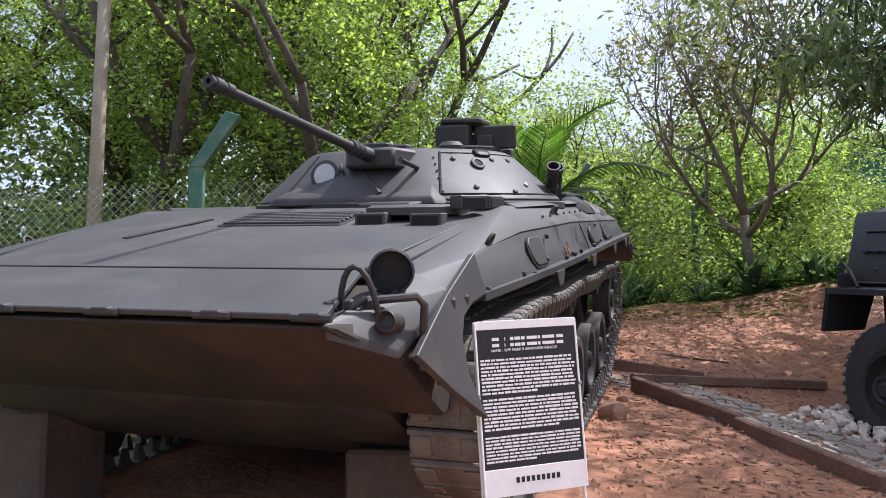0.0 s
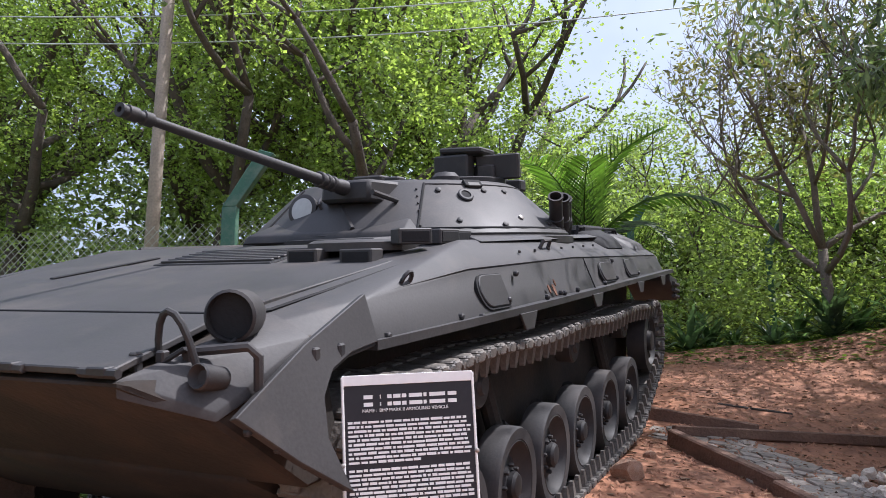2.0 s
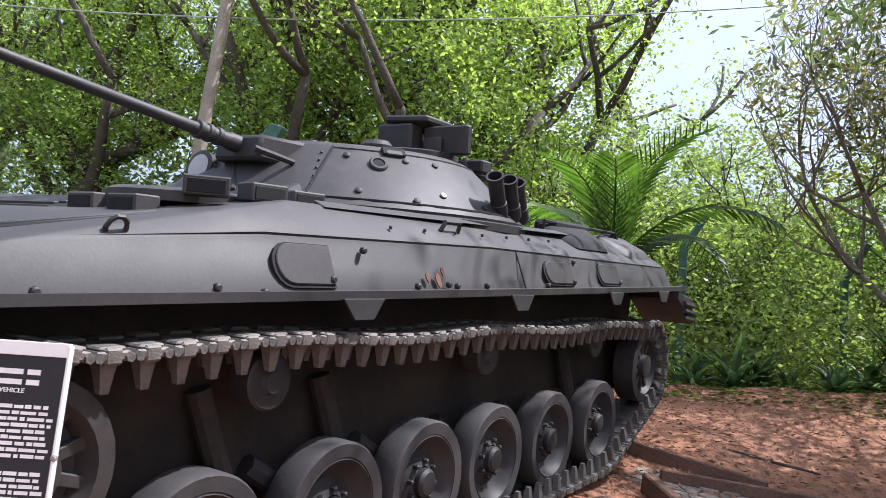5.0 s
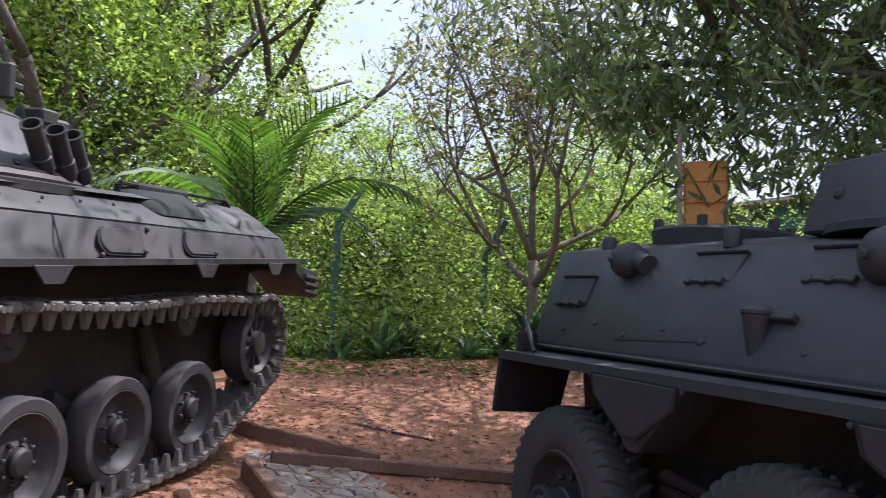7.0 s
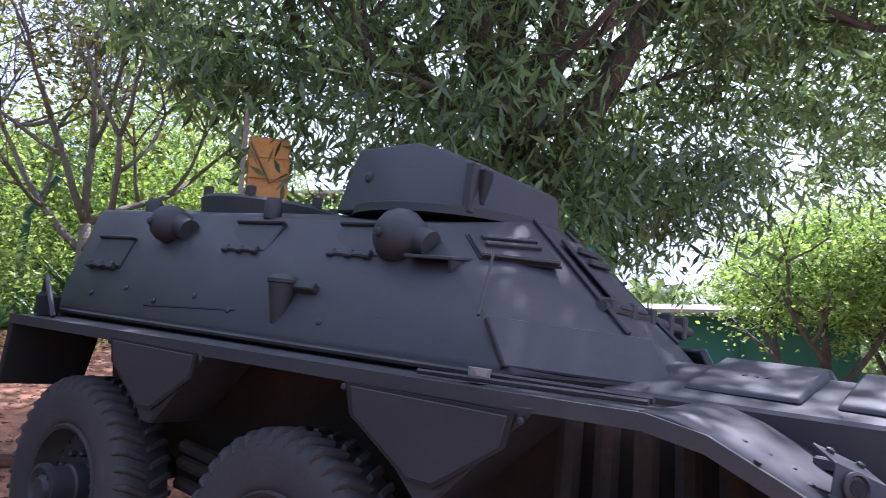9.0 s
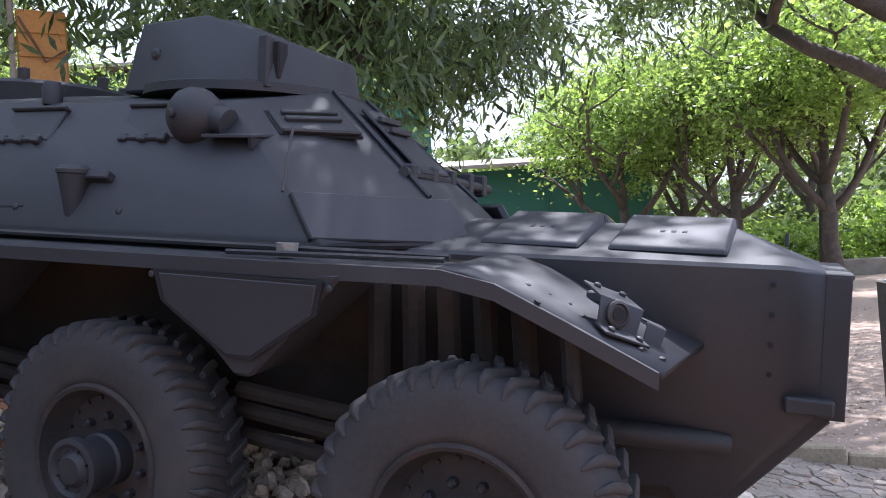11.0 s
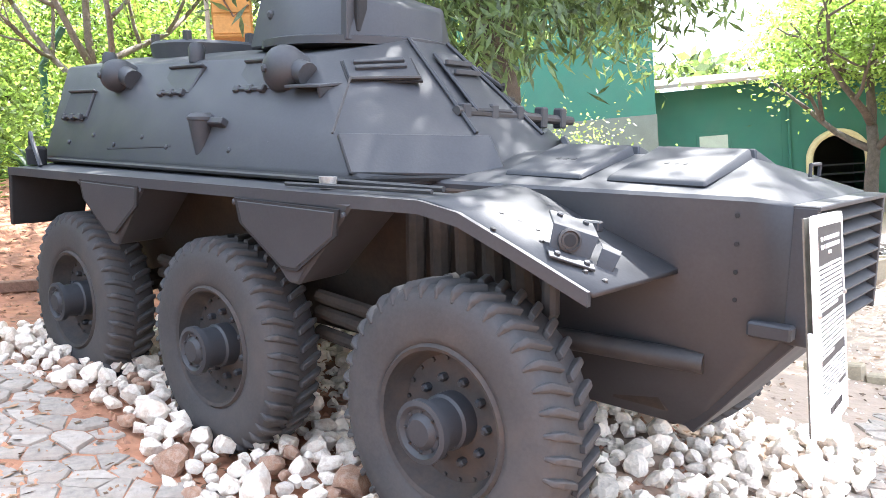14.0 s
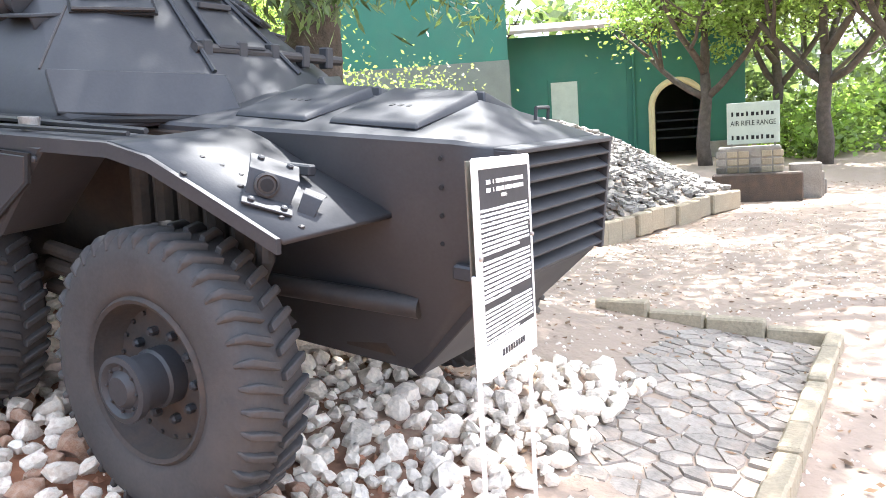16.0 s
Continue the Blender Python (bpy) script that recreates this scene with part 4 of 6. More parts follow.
    part("rear_hatch_stop", box(-1.56, -1.42, 0.5, 0.7, 2.0, 2.09, 0.012), PAINT_DARK, t)
    part("sight_arm", box(-1.42, -0.95, 0.44, 0.5, 2.24, 2.285, 0.01, Matrix.Rotation(radians(-2), 4, "Y")), PAINT_DARK, sg)
    part("sight_cover", box(-1.3, -1.16, 0.24, 0.46, 2.0, 2.2, 0.02), PAINT_DARK, t)
    part("roof_vent", lathe([(0.1, 2.0), (0.1, 2.06), (0.07, 2.09), (0.0, 2.1)], 16, "z", Matrix.Translation((-0.62, 0.42, 0))), PAINT_DARK, t)
    stuck("periscope_slot", box(-0.07, 0.07, -0.03, 0.03, -0.02, 0.02, 0.004), radians(58), 1.975, BLACK)
    for k in range(6):
        q = on_cone(radians(31), 1.69 + 0.05 * k)[0]
        part("seam_bolt", lathe([(0.007, 0), (0.007, 0.01), (0.004, 0.013)], 6, "x", Matrix.Translation(q)), PAINT_DARK, t)
    part("strut", pipe([(0.3, 0.2, 1.68), (0.1, -0.02, 1.86)], 0.016, 6), PAINT_DARK, t)
    part("strut", pipe([(0.26, -0.12, 1.66), (0.06, -0.08, 1.88)], 0.014, 6), PAINT_DARK, t)
    part("front_step", box(0.22, 0.5, 0.16, 0.52, 1.55, 1.64, 0.012, Matrix.Rotation(radians(3), 4, "Y")), PAINT, t)
    part("aerial_base", lathe([(0.05, 2.0), (0.05, 2.05), (0.03, 2.1), (0.0, 2.11)], 12, "z", Matrix.Translation((-1.45, 0.55, 0))), PAINT_DARK, t)


WHEEL_X = (1.36, 0.66, 0.0, -0.66, -1.38, -2.15)


def road_wheel():
    e = new("road_wheel")
    part("tyre", lathe([(0.235, -0.07), (0.29, -0.075), (0.3, -0.06), (0.3, 0.06), (0.29, 0.075), (0.235, 0.07), (0.235, -0.07)], 36, "y"), RUBBER, e, "dusty rubber rim")
    part("disc", lathe([(0.24, -0.06), (0.24, 0.062), (0.225, 0.07), (0.2, 0.03), (0.15, 0.005), (0.1, 0.02), (0.075, 0.035), (0.075, -0.05)], 36, "y"), PAINT_DARK, e)
    part("hub_cap", lathe([(0.07, 0.0), (0.07, 0.06), (0.055, 0.075), (0.03, 0.08), (0.0, 0.08)], 14, "y"), PAINT_DARK, e)
    for k in range(8):
        a = 2 * math.pi * k / 8
        part("wheel_bolt", lathe([(0.012, 0.02), (0.012, 0.045), (0.006, 0.05)], 6, "y", Matrix.Translation((0.1 * math.cos(a), 0, 0.1 * math.sin(a)))), PAINT_DARK, e)
    return e


def running_gear():
    first = None
    for s in (1, -1):
        for i, x in enumerate(WHEEL_X):
            m = Matrix.Translation((x, s * 1.31, 0.31)) @ Matrix.Rotation(0 if s > 0 else math.pi, 4, "Z") @ Matrix.Rotation(0.7 * i, 4, "Y")
            if first is None:
                first = w = road_wheel()
                w.parent = tank
                w.matrix_basis = m
            else:
                copy_thing(first, m)
            part("swing_arm", pipe([(x, s * 1.2, 0.32), (x + 0.3, s * 1.14, 0.52)], 0.05, 8), PAINT_DARK, tank)
        for x in (1.1, 0.45, -2.0):
            part("damper", pipe([(x, s * 1.22, 0.38), (x + 0.14, s * 1.16, 0.85)], 0.05, 10), UNDER_SHADE, tank)
        for x in (1.07, -0.54, -2.05):
            part("return_roller", lathe([(0.1, -0.06), (0.11, -0.05), (0.11, 0.05), (0.1, 0.06), (0.05, 0.06), (0.04, 0.08)], 18, "y", Matrix.Translation((x, s * 1.3, 0.89)) @ Matrix.Scale(s, 4, (0, 1, 0))), PAINT_DARK, tank)
        for name, x, z, r in (("drive_sprocket", 1.98 if s > 0 else 1.6, 0.72, 0.27), ("idler_wheel", -3.03, 0.65, 0.28)):
            sp = part(name, lathe([(r - 0.06, -0.09), (r, -0.08), (r, 0.08), (r - 0.06, 0.09), (r - 0.1, 0.03), (0.1, 0.02), (0.09, 0.1), (0.0, 0.11)], 28, "y", Matrix.Translation((x, s * 1.3, z)) @ Matrix.Scale(s, 4, (0, 1, 0))), PAINT_DARK, tank)
            for k in range(10):
                a = 2 * math.pi * k / 10
                part("rib", box(-0.02, 0.02, 0.02, 0.06, 0.09, r - 0.06, 0.004, Matrix.Translation((x, s * 1.3 + (0 if s > 0 else -0.08), z)) @ Matrix.Rotation(a, 4, "Y")), PAINT_DARK, sp)


def link_mesh():
    b = box(-0.058, 0.058, -0.15, 0.15, 0.0, 0.03, 0.006)
    joined(box(-0.03, 0.03, 0.105, 0.152, -0.012, 0.04, 0.008), None, b)
    joined(box(-0.03, 0.03, -0.152, -0.105, -0.012, 0.04, 0.008), None, b)
    for c in (-0.1, 0.1):
        joined(hull([(-0.03, c - 0.025, 0), (0.03, c - 0.025, 0), (-0.03, c + 0.025, 0), (0.03, c + 0.025, 0), (-0.014, c - 0.012, -0.1), (0.014, c - 0.012, -0.1), (-0.014, c + 0.012, -0.1), (0.014, c + 0.012, -0.1)]), None, b)
    joined(box(-0.045, 0.045, 0.06, 0.14, 0.028, 0.042, 0.006), None, b)
    joined(box(-0.045, 0.045, -0.14, -0.06, 0.028, 0.042, 0.006), None, b)
    for x in (-0.05, 0.05):
        joined(pipe([(x, -0.158, 0.012), (x, 0.158, 0.012)], 0.016, 6), None, b)
    return b


def tracks():
    """Each run is laid along a loop round sprocket, idler and road wheels; the top run sags between rollers."""
    mesh = None
    for s in (1, -1):
        mesh = one_track(s, 1.98 if s > 0 else 1.6, mesh)


def one_track(s, front, mesh):
    loop = []
    for k in range(19):
        a = radians(-60 + 150 * k / 18)
        loop.append((front + 0.33 * math.cos(a), 0.72 + 0.33 * math.sin(a)))
    top = 40
    for k in range(1, top):
        x = front - (front + 3.03) * k / top
        loop.append((x, 1.05 - 0.055 * k / top - 0.012 * (1 - math.cos(2 * math.pi * (1.07 - x) / 1.6))))
    for k in range(19):
        a = radians(90 + 140 * k / 18)
        loop.append((-3.03 + 0.345 * math.cos(a), 0.65 + 0.345 * math.sin(a)))
    loop += [(-2.35, 0.03), (-2.15, -0.01), (1.36, -0.01), (1.55 if s > 0 else 1.42, 0.04)]
    pts = [Vector((x, 0, z)) for x, z in loop]
    pts.append(pts[0])
    length = [0.0]
    for p, q in zip(pts, pts[1:]):
        length.append(length[-1] + (q - p).length)
    n = round(length[-1] / 0.132)
    tr = new("track")
    tr.parent = tank
    for k in range(n):
        d = length[-1] * k / n
        i = max(j for j in range(len(length) - 1) if length[j] <= d + 1e-9)
        f = (d - length[i]) / max(1e-6, length[i + 1] - length[i])
        q = pts[i].lerp(pts[i + 1], f)
        u = (pts[i + 1] - pts[i]).normalized()
        out = Vector((u.z, 0, -u.x))
        m = Matrix((u, Vector((0, 1, 0)), u.cross(Vector((0, 1, 0))))).transposed().to_4x4()
        if (m.to_3x3() @ Vector((0, 0, 1))).dot(out) < 0:
            m = m @ Matrix.Rotation(math.pi, 4, "X")
        m.translation = q + Vector((0, s * 1.3, 0))
        if mesh is None:
            ob = part("track_link", link_mesh(), TRACK, tr)
            mesh = ob.data
        else:
            ob = new("track_link", mesh)
            ob.parent = tr
        ob.matrix_basis = m
    return mesh


tank_hull()
turret()
running_gear()
tracks()


def support_block(x, y, h):
    base = TANK @ Vector((x, y, 0))
    zt = (TANK @ Vector((x, y, h))).z
    g = rough_z(base.x, base.y) - 0.05
    b = box(-0.2, 0.2, -0.22, 0.22, g, zt, 0.02, Matrix.Translation((base.x, base.y, 0)) @ Matrix.Rotation(radians(-15), 4, "Z"))
    # shade under the hull front is put into the block's colour
    tagged(finish(b, "concrete_block", DARK_CONCRETE), "rough concrete block propping up the hull front, shade in its colour", "block", "blocks under the hull")


for q in ((2.0, -1.02, 0.56), (1.95, 0.98, 0.5)):
    support_block(*q)

# ---- six-wheeled armoured carrier ----
carrier = thing("armoured_car", CARRIER, "blue-grey six-wheeled armoured personnel carrier on white stones", "armoured vehicle")


def carrier_hull():
    # crew body with sloping sides; the roof rises a little to the middle
    side = []
    for s in (-1, 1):
        side += [(0.78, s * 0.95, 1.4), (-2.2, s * 0.97, 1.4), (-2.33, s * 0.72, 2.01), (0.2, s * 0.6, 1.985), (-2.2, s * 0.3, 2.1), (0.42, s * 0.15, 2.09), (0.7, s * 0.87, 1.6), (1.0, s * 0.28, 1.6), (0.86, s * 0.94, 1.44), (1.2, s * 0.3, 1.42), (0.9, s * 0.9, 1.36), (-2.2, s * 0.95, 1.36)]
    part("crew_body", hull(side, 0.01), PAINT_BLUE, carrier)
    # shade below the shelf is put into this dark colour
    part("lower_hull", hull([(x, s * y, z) for s in (-1, 1) for x, y, z in ((2.1, 0.39, 0.53), (1.9, 0.5, 0.9), (1.4, 0.62, 1.37), (-2.1, 0.66, 1.37), (-2.2, 0.5, 0.75), (-1.9, 0.4, 0.5))], 0.01), UNDER_SHADE, carrier, "dusty lower hull with shade in its colour")
    # vertical belt plate round the driver's front
    for s in (-1, 1):
        q = [(0.735, s * 0.92, 1.605), (1.115, s * 0.32, 1.603), (1.23, s * 0.325, 1.42), (0.855, s * 0.955, 1.435)]
        part("belt_plate", plate(q if s > 0 else q[::-1], 0.035, 0.006), PAINT_BLUE, carrier)
        q = [(0.33, s * 0.53, 1.945), (0.515, s * 0.24, 1.955), (0.665, s * 0.32, 1.833), (0.46, s * 0.6, 1.83)]
        c = sum((Vector(v) for v in q), Vector()) / 4
        n = Vector((0.147, s * 0.127, 0.29)).normalized()
        flat = [Vector(v) - n * (Vector(v) - Vector((0.2, s * 0.6, 1.985))).dot(n) for v in q]
        c = sum(flat, Vector()) / 4
        qq = [tuple(v + n * 0.016) for v in flat]
        rim = [tuple(c + (v - c) * 1.07 + n * 0.005) for v in flat]
        part("hatch_gap", plate(rim if s > 0 else rim[::-1], 0.012, 0), BLACK, carrier)
        v = part("vision_hatch", plate(qq if s > 0 else qq[::-1], 0.014, 0.004), PAINT_BLUE, carrier, "hinged vision hatch")
        u = (flat[1] - flat[0]).normalized()
        w = n.cross(u)
        for k in (-1, 1):
            cc = c + n * 0.022 + w * (0.028 * k + (0.03 if w.z > 0 else -0.03))
            part("visor_slat", box(-0.13, 0.13, -0.014, 0.014, -0.012, 0.012, 0.004, Matrix.Translation(cc) @ Matrix((u, w, n)).transposed().to_4x4()), PAINT_BLUE, v)
        part("hatch_hinge", pipe([tuple(Vector(qq[3]) + n * 0.004), tuple(Vector(qq[2]) + n * 0.004)], 0.01, 6), PAINT_DARK, v)
    fq = [(0.45, -0.13, 2.07), (0.45, 0.13, 2.07), (0.96, 0.22, 1.64), (0.96, -0.22, 1.64)]
    c = sum((Vector(v) for v in fq), Vector()) / 4
    n = Vector((0.65, 0, 0.76))
    dq = [tuple(c + (Vector(v) - c) * 0.7 + n * 0.03) for v in fq]
    d = part("driver_hatch", plate(dq[::-1], 0.02, 0.008), PAINT_BLUE, carrier)
    for k in (0, 1):
        part("visor_slat", box(-0.012, 0.012, -0.1, 0.1, -0.014, 0.014, 0.004, Matrix.Translation(c + n * 0.045 + Vector((-0.09 + 0.06 * k, 0, 0.08 - 0.05 * k)))), PAINT_BLUE, d)
    for s in (-1, 1):
        part("ridge_strip", pipe([(0.43, s * 0.155, 2.095), (1.0, s * 0.28, 1.61)], 0.012, 6), PAINT_BLUE, carrier)
    # cross rail with clips
    rail = part("tool_rail", pipe([(0.87, -0.28, 1.715), (0.87, 0.76, 1.685)], 0.026, 10), PAINT_DARK, carrier)
    for y in (-0.22, 0.0, 0.22, 0.45, 0.64):
        part("clip", box(0.84, 0.9, y - 0.03, y + 0.03, 1.64, 1.755, 0.008), PAINT_BLUE, rail)
    part("thin_rod", pipe([(0.6, -0.72, 1.86), (0.7, -0.92, 1.6)], 0.006, 6), PAINT_DARK, carrier)
    # sides: fittings on the sloping wall
    for s in (-1, 1):
        def wall(x, h):
            return Vector((x, s * min(0.97 - 0.0067 * (x + 2.2) - 0.4113 * (h - 1.4), 0.95 - 0.0539 * (x - 0.78) - 0.6517 * (h - 1.4)), h))

        def put(name, bm, x, h, mat=PAINT_BLUE, lab="", parent=None):
            lean = abs(wall(x, h - 0.05).y - wall(x, h + 0.05).y) / 0.1
            out = Vector((0, s, lean)).normalized()
            rise = Vector((0, -s * lean, 1)).normalized()
            bm.transform(Matrix.Translation(wall(x, h)) @ Matrix((Vector((1, 0, 0)), rise, out)).transposed().to_4x4())
            return part(name, bm, mat, parent or carrier, lab)

        # three firing ports: a raised lid with a dark gap round it, an overhanging top lip and a latch below
        for x, h in ((-1.94, 1.74), (-0.84, 1.87), (-0.14, 1.88)):
            put("port_gap", box(-0.178, 0.178, -0.098, 0.104, -0.012, 0.004, 0.004), x, h, BLACK)
            lid = put("firing_port", box(-0.17, 0.17, -0.09, 0.09, -0.012, 0.016, 0.008), x, h)
            put("port_flap", box(-0.18, 0.18, 0.086, 0.104, -0.005, 0.034, 0.006), x, h, PAINT_BLUE, "", lid)
            put("latch_bar", box(-0.1, 0.1, -0.102, -0.078, 0.0, 0.034, 0.006), x, h, PAINT_BLUE, "", lid)
            for q in (-0.11, 0.0, 0.11):
                put("hinge_block", box(q - 0.022, q + 0.022, -0.112, -0.07, 0, 0.04, 0.006), x, h, PAINT_BLUE, "", lid)
        # domed ventilators
        for x, h, r in ((-1.462, 1.922, 0.105), (0.113, 1.909, 0.125)):
            y0 = abs(wall(x, h).y)
            turn = Matrix.Translation((x, s * y0, h)) @ Matrix.Rotation(0 if s > 0 else math.pi, 4, "Z") @ Matrix.Rotation(radians(12 * s), 4, "Z")
            d = part("ventilator_dome", lathe([(r * 0.5, -0.08), (r * 0.95, 0.02), (r, 0.05), (r * 0.97, 0.085), (r * 0.85, 0.12), (r * 0.6, 0.15), (r * 0.3, 0.165), (0, 0.17)], 28, "y", turn), PAINT_BLUE, carrier, "round domed ventilator")
            part("neck", pipe([(x + 0.06, s * (y0 + 0.05), h), (x + 0.16, s * (y0 + 0.05), h - 0.03)], 0.06, 12), PAINT_BLUE, d)
            part("boss", lathe([(0.02, 0.16), (0.02, 0.18), (0.012, 0.185)], 8, "y", turn), PAINT_BLUE, d)
        y0 = abs(wall(0.3, 1.82).y)
        hd = part("shelf_plate", hull([(0.2, s * (y0 - 0.05), 1.83), (0.45, s * (y0 - 0.08), 1.83), (0.45, s * (y0 + 0.08), 1.81), (0.22, s * (y0 + 0.11), 1.81), (0.2, s * (y0 - 0.05), 1.845), (0.45, s * (y0 - 0.08), 1.845), (0.45, s * (y0 + 0.08), 1.825), (0.22, s * (y0 + 0.11), 1.825)], 0.003), PAINT_BLUE, carrier)
        part("gusset", hull([(0.43, s * (y0 - 0.05), 1.82), (0.445, s * (y0 - 0.05), 1.82), (0.43, s * (y0 + 0.08), 1.81), (0.445, s * (y0 + 0.08), 1.81), (0.4, s * (y0 + 0.02), 1.68), (0.415, s * (y0 + 0.02), 1.68)]), PAINT_BLUE, hd)
        cup = part("exhaust_cup", lathe([(0.035, 0.0), (0.068, 0.18), (0.074, 0.185), (0.074, 0.2), (0.05, 0.22), (0, 0.225)], 20, "z", Matrix.Translation((-0.375, s * 0.9, 1.469))), PAINT_BLUE, carrier, "conical capped outlet")
        put("bracket", box(-0.02, 0.13, -0.02, 0.02, 0, 0.05, 0.006), -0.315, 1.63, PAINT_BLUE, "", cup)
        for (xa, za), (xb, zb), rad in (((0.215, 1.737), (0.287, 1.453), 0.006), ((-1.365, 1.473), (-0.658, 1.505), 0.007), ((-0.587, 1.748), (-0.600, 1.500), 0.004)):
            part("panel_seam", pipe([wall(xa, za), wall(xb, zb)], rad, 5), BLACK, carrier)
        for k in range(9):
            put("rivet", lathe([(0.016, -0.004), (0.016, 0.008), (0.008, 0.013)], 6, "z"), -1.9 + 0.3 * k, 1.5 + 0.05 * (k % 2))
        for x in (-1.92, -0.85):
            part("roof_stub", lathe([(0.045, 0), (0.05, 0.08), (0.035, 0.11), (0.0, 0.115)], 12, "z", Matrix.Translation((x, s * 0.62, 1.99))), PAINT_BLUE, carrier)
        # shelf-like mudguard with its lip
        b = hull([(-2.16, s * 0.9, 1.36), (-2.16, s * 1.2, 1.33), (1.48, s * 0.9, 1.38), (1.45, s * 1.15, 1.365), (-2.16, s * 0.9, 1.335), (1.48, s * 0.9, 1.355), (-2.16, s * 1.2, 1.305), (1.45, s * 1.15, 1.34)], 0.004)
        guard = part("mudguard", b, PAINT_BLUE, carrier)
        pr = [(-2.16, 1.335, 1.2), (1.0, 1.366, 1.18), (1.45, 1.372, 1.15), (1.62, 1.34, 1.13), (1.82, 1.247, 1.09), (2.09, 1.112, 1.025)]
        part("lip", strip([[(xa, s * ya, za), (xa, s * (ya + 0.022), za)] for xa, za, ya in pr], 0.05), PAINT_BLUE, guard)
        # drooping front guard
        run = [(1.43, 1.376, 1.15, 0.6), (1.52, 1.368, 1.145, 0.6), (1.62, 1.338, 1.13, 0.6), (1.72, 1.295, 1.11, 0.59), (1.82, 1.245, 1.09, 0.57), (2.1, 1.11, 1.025, 0.48)]
        front = part("front_guard", strip([[(xa, s * ya, za), (xa + (0.03 if xa > 2 else 0), s * (ya + ia) / 2, za + 0.012), (xa + (0.07 if xa > 2 else 0), s * ia, za + 0.03)] for xa, za, ya, ia in run], 0.018), PAINT_BLUE, carrier, smooth=True)
        for k in range(8):
            x = 1.66 + 0.06 * k
            part("guard_bolt", lathe([(0.012, 0), (0.012, 0.012), (0.006, 0.016)], 6, "z", Matrix.Translation((x, s * (0.95 - 0.03 * (k % 3)), 1.335 - 0.46 * (x - 1.62)))), PAINT_DARK, front)
        for k, (hx_, hy_) in enumerate(((1.7, 0.8), (1.86, 0.72), (2.0, 0.62), (1.74, 1.1), (1.6, 0.7), (2.03, 0.85))):
            part("guard_hole", lathe([(0.011, 0.0), (0.011, 0.006), (0.0, 0.007)], 8, "z", Matrix.Translation((hx_, s * hy_, 1.345 - 0.465 * (hx_ - 1.62))) @ Matrix.Rotation(radians(25), 4, "Y")), BLACK, front)
        tilt = Matrix.Translation((1.94, s * 0.93, 1.205)) @ Matrix.Rotation(radians(25), 4, "Y") @ Matrix.Rotation(radians(45 * s), 4, "Z")
        b = box(-0.15, -0.035, -0.085, 0.085, 0.075, 0.084, 0.002)
        joined(hull([(-0.04, -0.085, 0.084), (-0.04, 0.085, 0.084), (-0.032, -0.085, 0.084), (-0.032, 0.085, 0.084), (0.0, -0.075, 0.0), (0.0, 0.075, 0.0), (0.009, -0.075, 0.0), (0.009, 0.075, 0.0)], 0.002), None, b)
        joined(box(0.0, 0.075, -0.085, 0.085, 0.0, 0.009, 0.002), None, b)
        b.transform(tilt)
        br = part("lamp_bracket", b, PAINT_BLUE, front, "bent steel lamp bracket")
        face = tilt @ Matrix.Translation((-0.016, -0.015, 0.045)) @ Matrix.Rotation(radians(-25), 4, "Y")
        part("lamp_socket", lathe([(0.042, -0.01), (0.042, 0.014), (0.034, 0.018), (0.03, 0.01), (0.024, 0.012), (0.0, 0.012)], 20, "x", face), PAINT_DARK, br)
        part("socket_hole", lathe([(0.022, 0.0), (0.022, 0.014), (0.0, 0.015)], 16, "x", face), BLACK, br)
        for u_, v_ in ((0.05, -0.055), (0.05, 0.055), (-0.12, -0.05), (-0.12, 0.05)):
            part("bracket_bolt", lathe([(0.012, 0.0), (0.012, 0.01), (0.006, 0.014)], 8, "z", tilt @ Matrix.Translation((u_, v_, 0.008 if u_ > 0 else 0.083))), PAINT_BLUE, br)
        wing = Matrix.Translation((2.02, s * 0.82, 1.165)) @ Matrix.Rotation(radians(25), 4, "Y") @ Matrix.Rotation(radians(60 * s), 4, "Z")
        b = hull([(-0.05, -0.04, 0.055), (-0.05, 0.04, 0.055), (0.0, -0.035, 0.06), (0.0, 0.035, 0.06), (-0.05, -0.04, 0.047), (-0.05, 0.04, 0.047)], 0.002)
        joined(hull([(0.0, -0.035, 0.06), (0.0, 0.035, 0.06), (0.008, -0.035, 0.058), (0.008, 0.035, 0.058), (0.03, -0.03, 0.0), (0.03, 0.03, 0.0), (0.038, -0.03, 0.0), (0.038, 0.03, 0.0)], 0.002), None, b)
        b.transform(wing)
        part("lamp_wing", b, PAINT_BLUE, front)
        part("reflector", box(1.79, 1.92, s * 0.68 - 0.02, s * 0.68 + 0.02, 1.26, 1.3, 0.006), PAINT_BLUE, front)
        # triangular stowage bins between the wheels
        for a0, tip, a1 in ((-1.23, -0.83, -0.42), (0.3, 0.74, 1.14)):
            bn = part("stowage_bin", hull([(a0, s * 1.2, 1.34), (a1, s * 1.2, 1.34), (tip - 0.035, s * 1.18, 0.965), (tip + 0.035, s * 1.18, 0.965), (a0, s * 0.9, 1.34), (a1, s * 0.9, 1.34), (tip, s * 0.88, 0.97)], 0.012), PAINT_BLUE, carrier, "triangular stowage bin")
            m0, m1, mt = a0 + 0.1, a1 - 0.09, tip
            q = [(m0, s * 1.207, 1.3), (m1, s * 1.207, 1.3), (m1 - 0.02, s * 1.203, 1.2), (mt + 0.05, s * 1.192, 1.04), (mt - 0.05, s * 1.192, 1.04), (m0 + 0.03, s * 1.203, 1.2)]
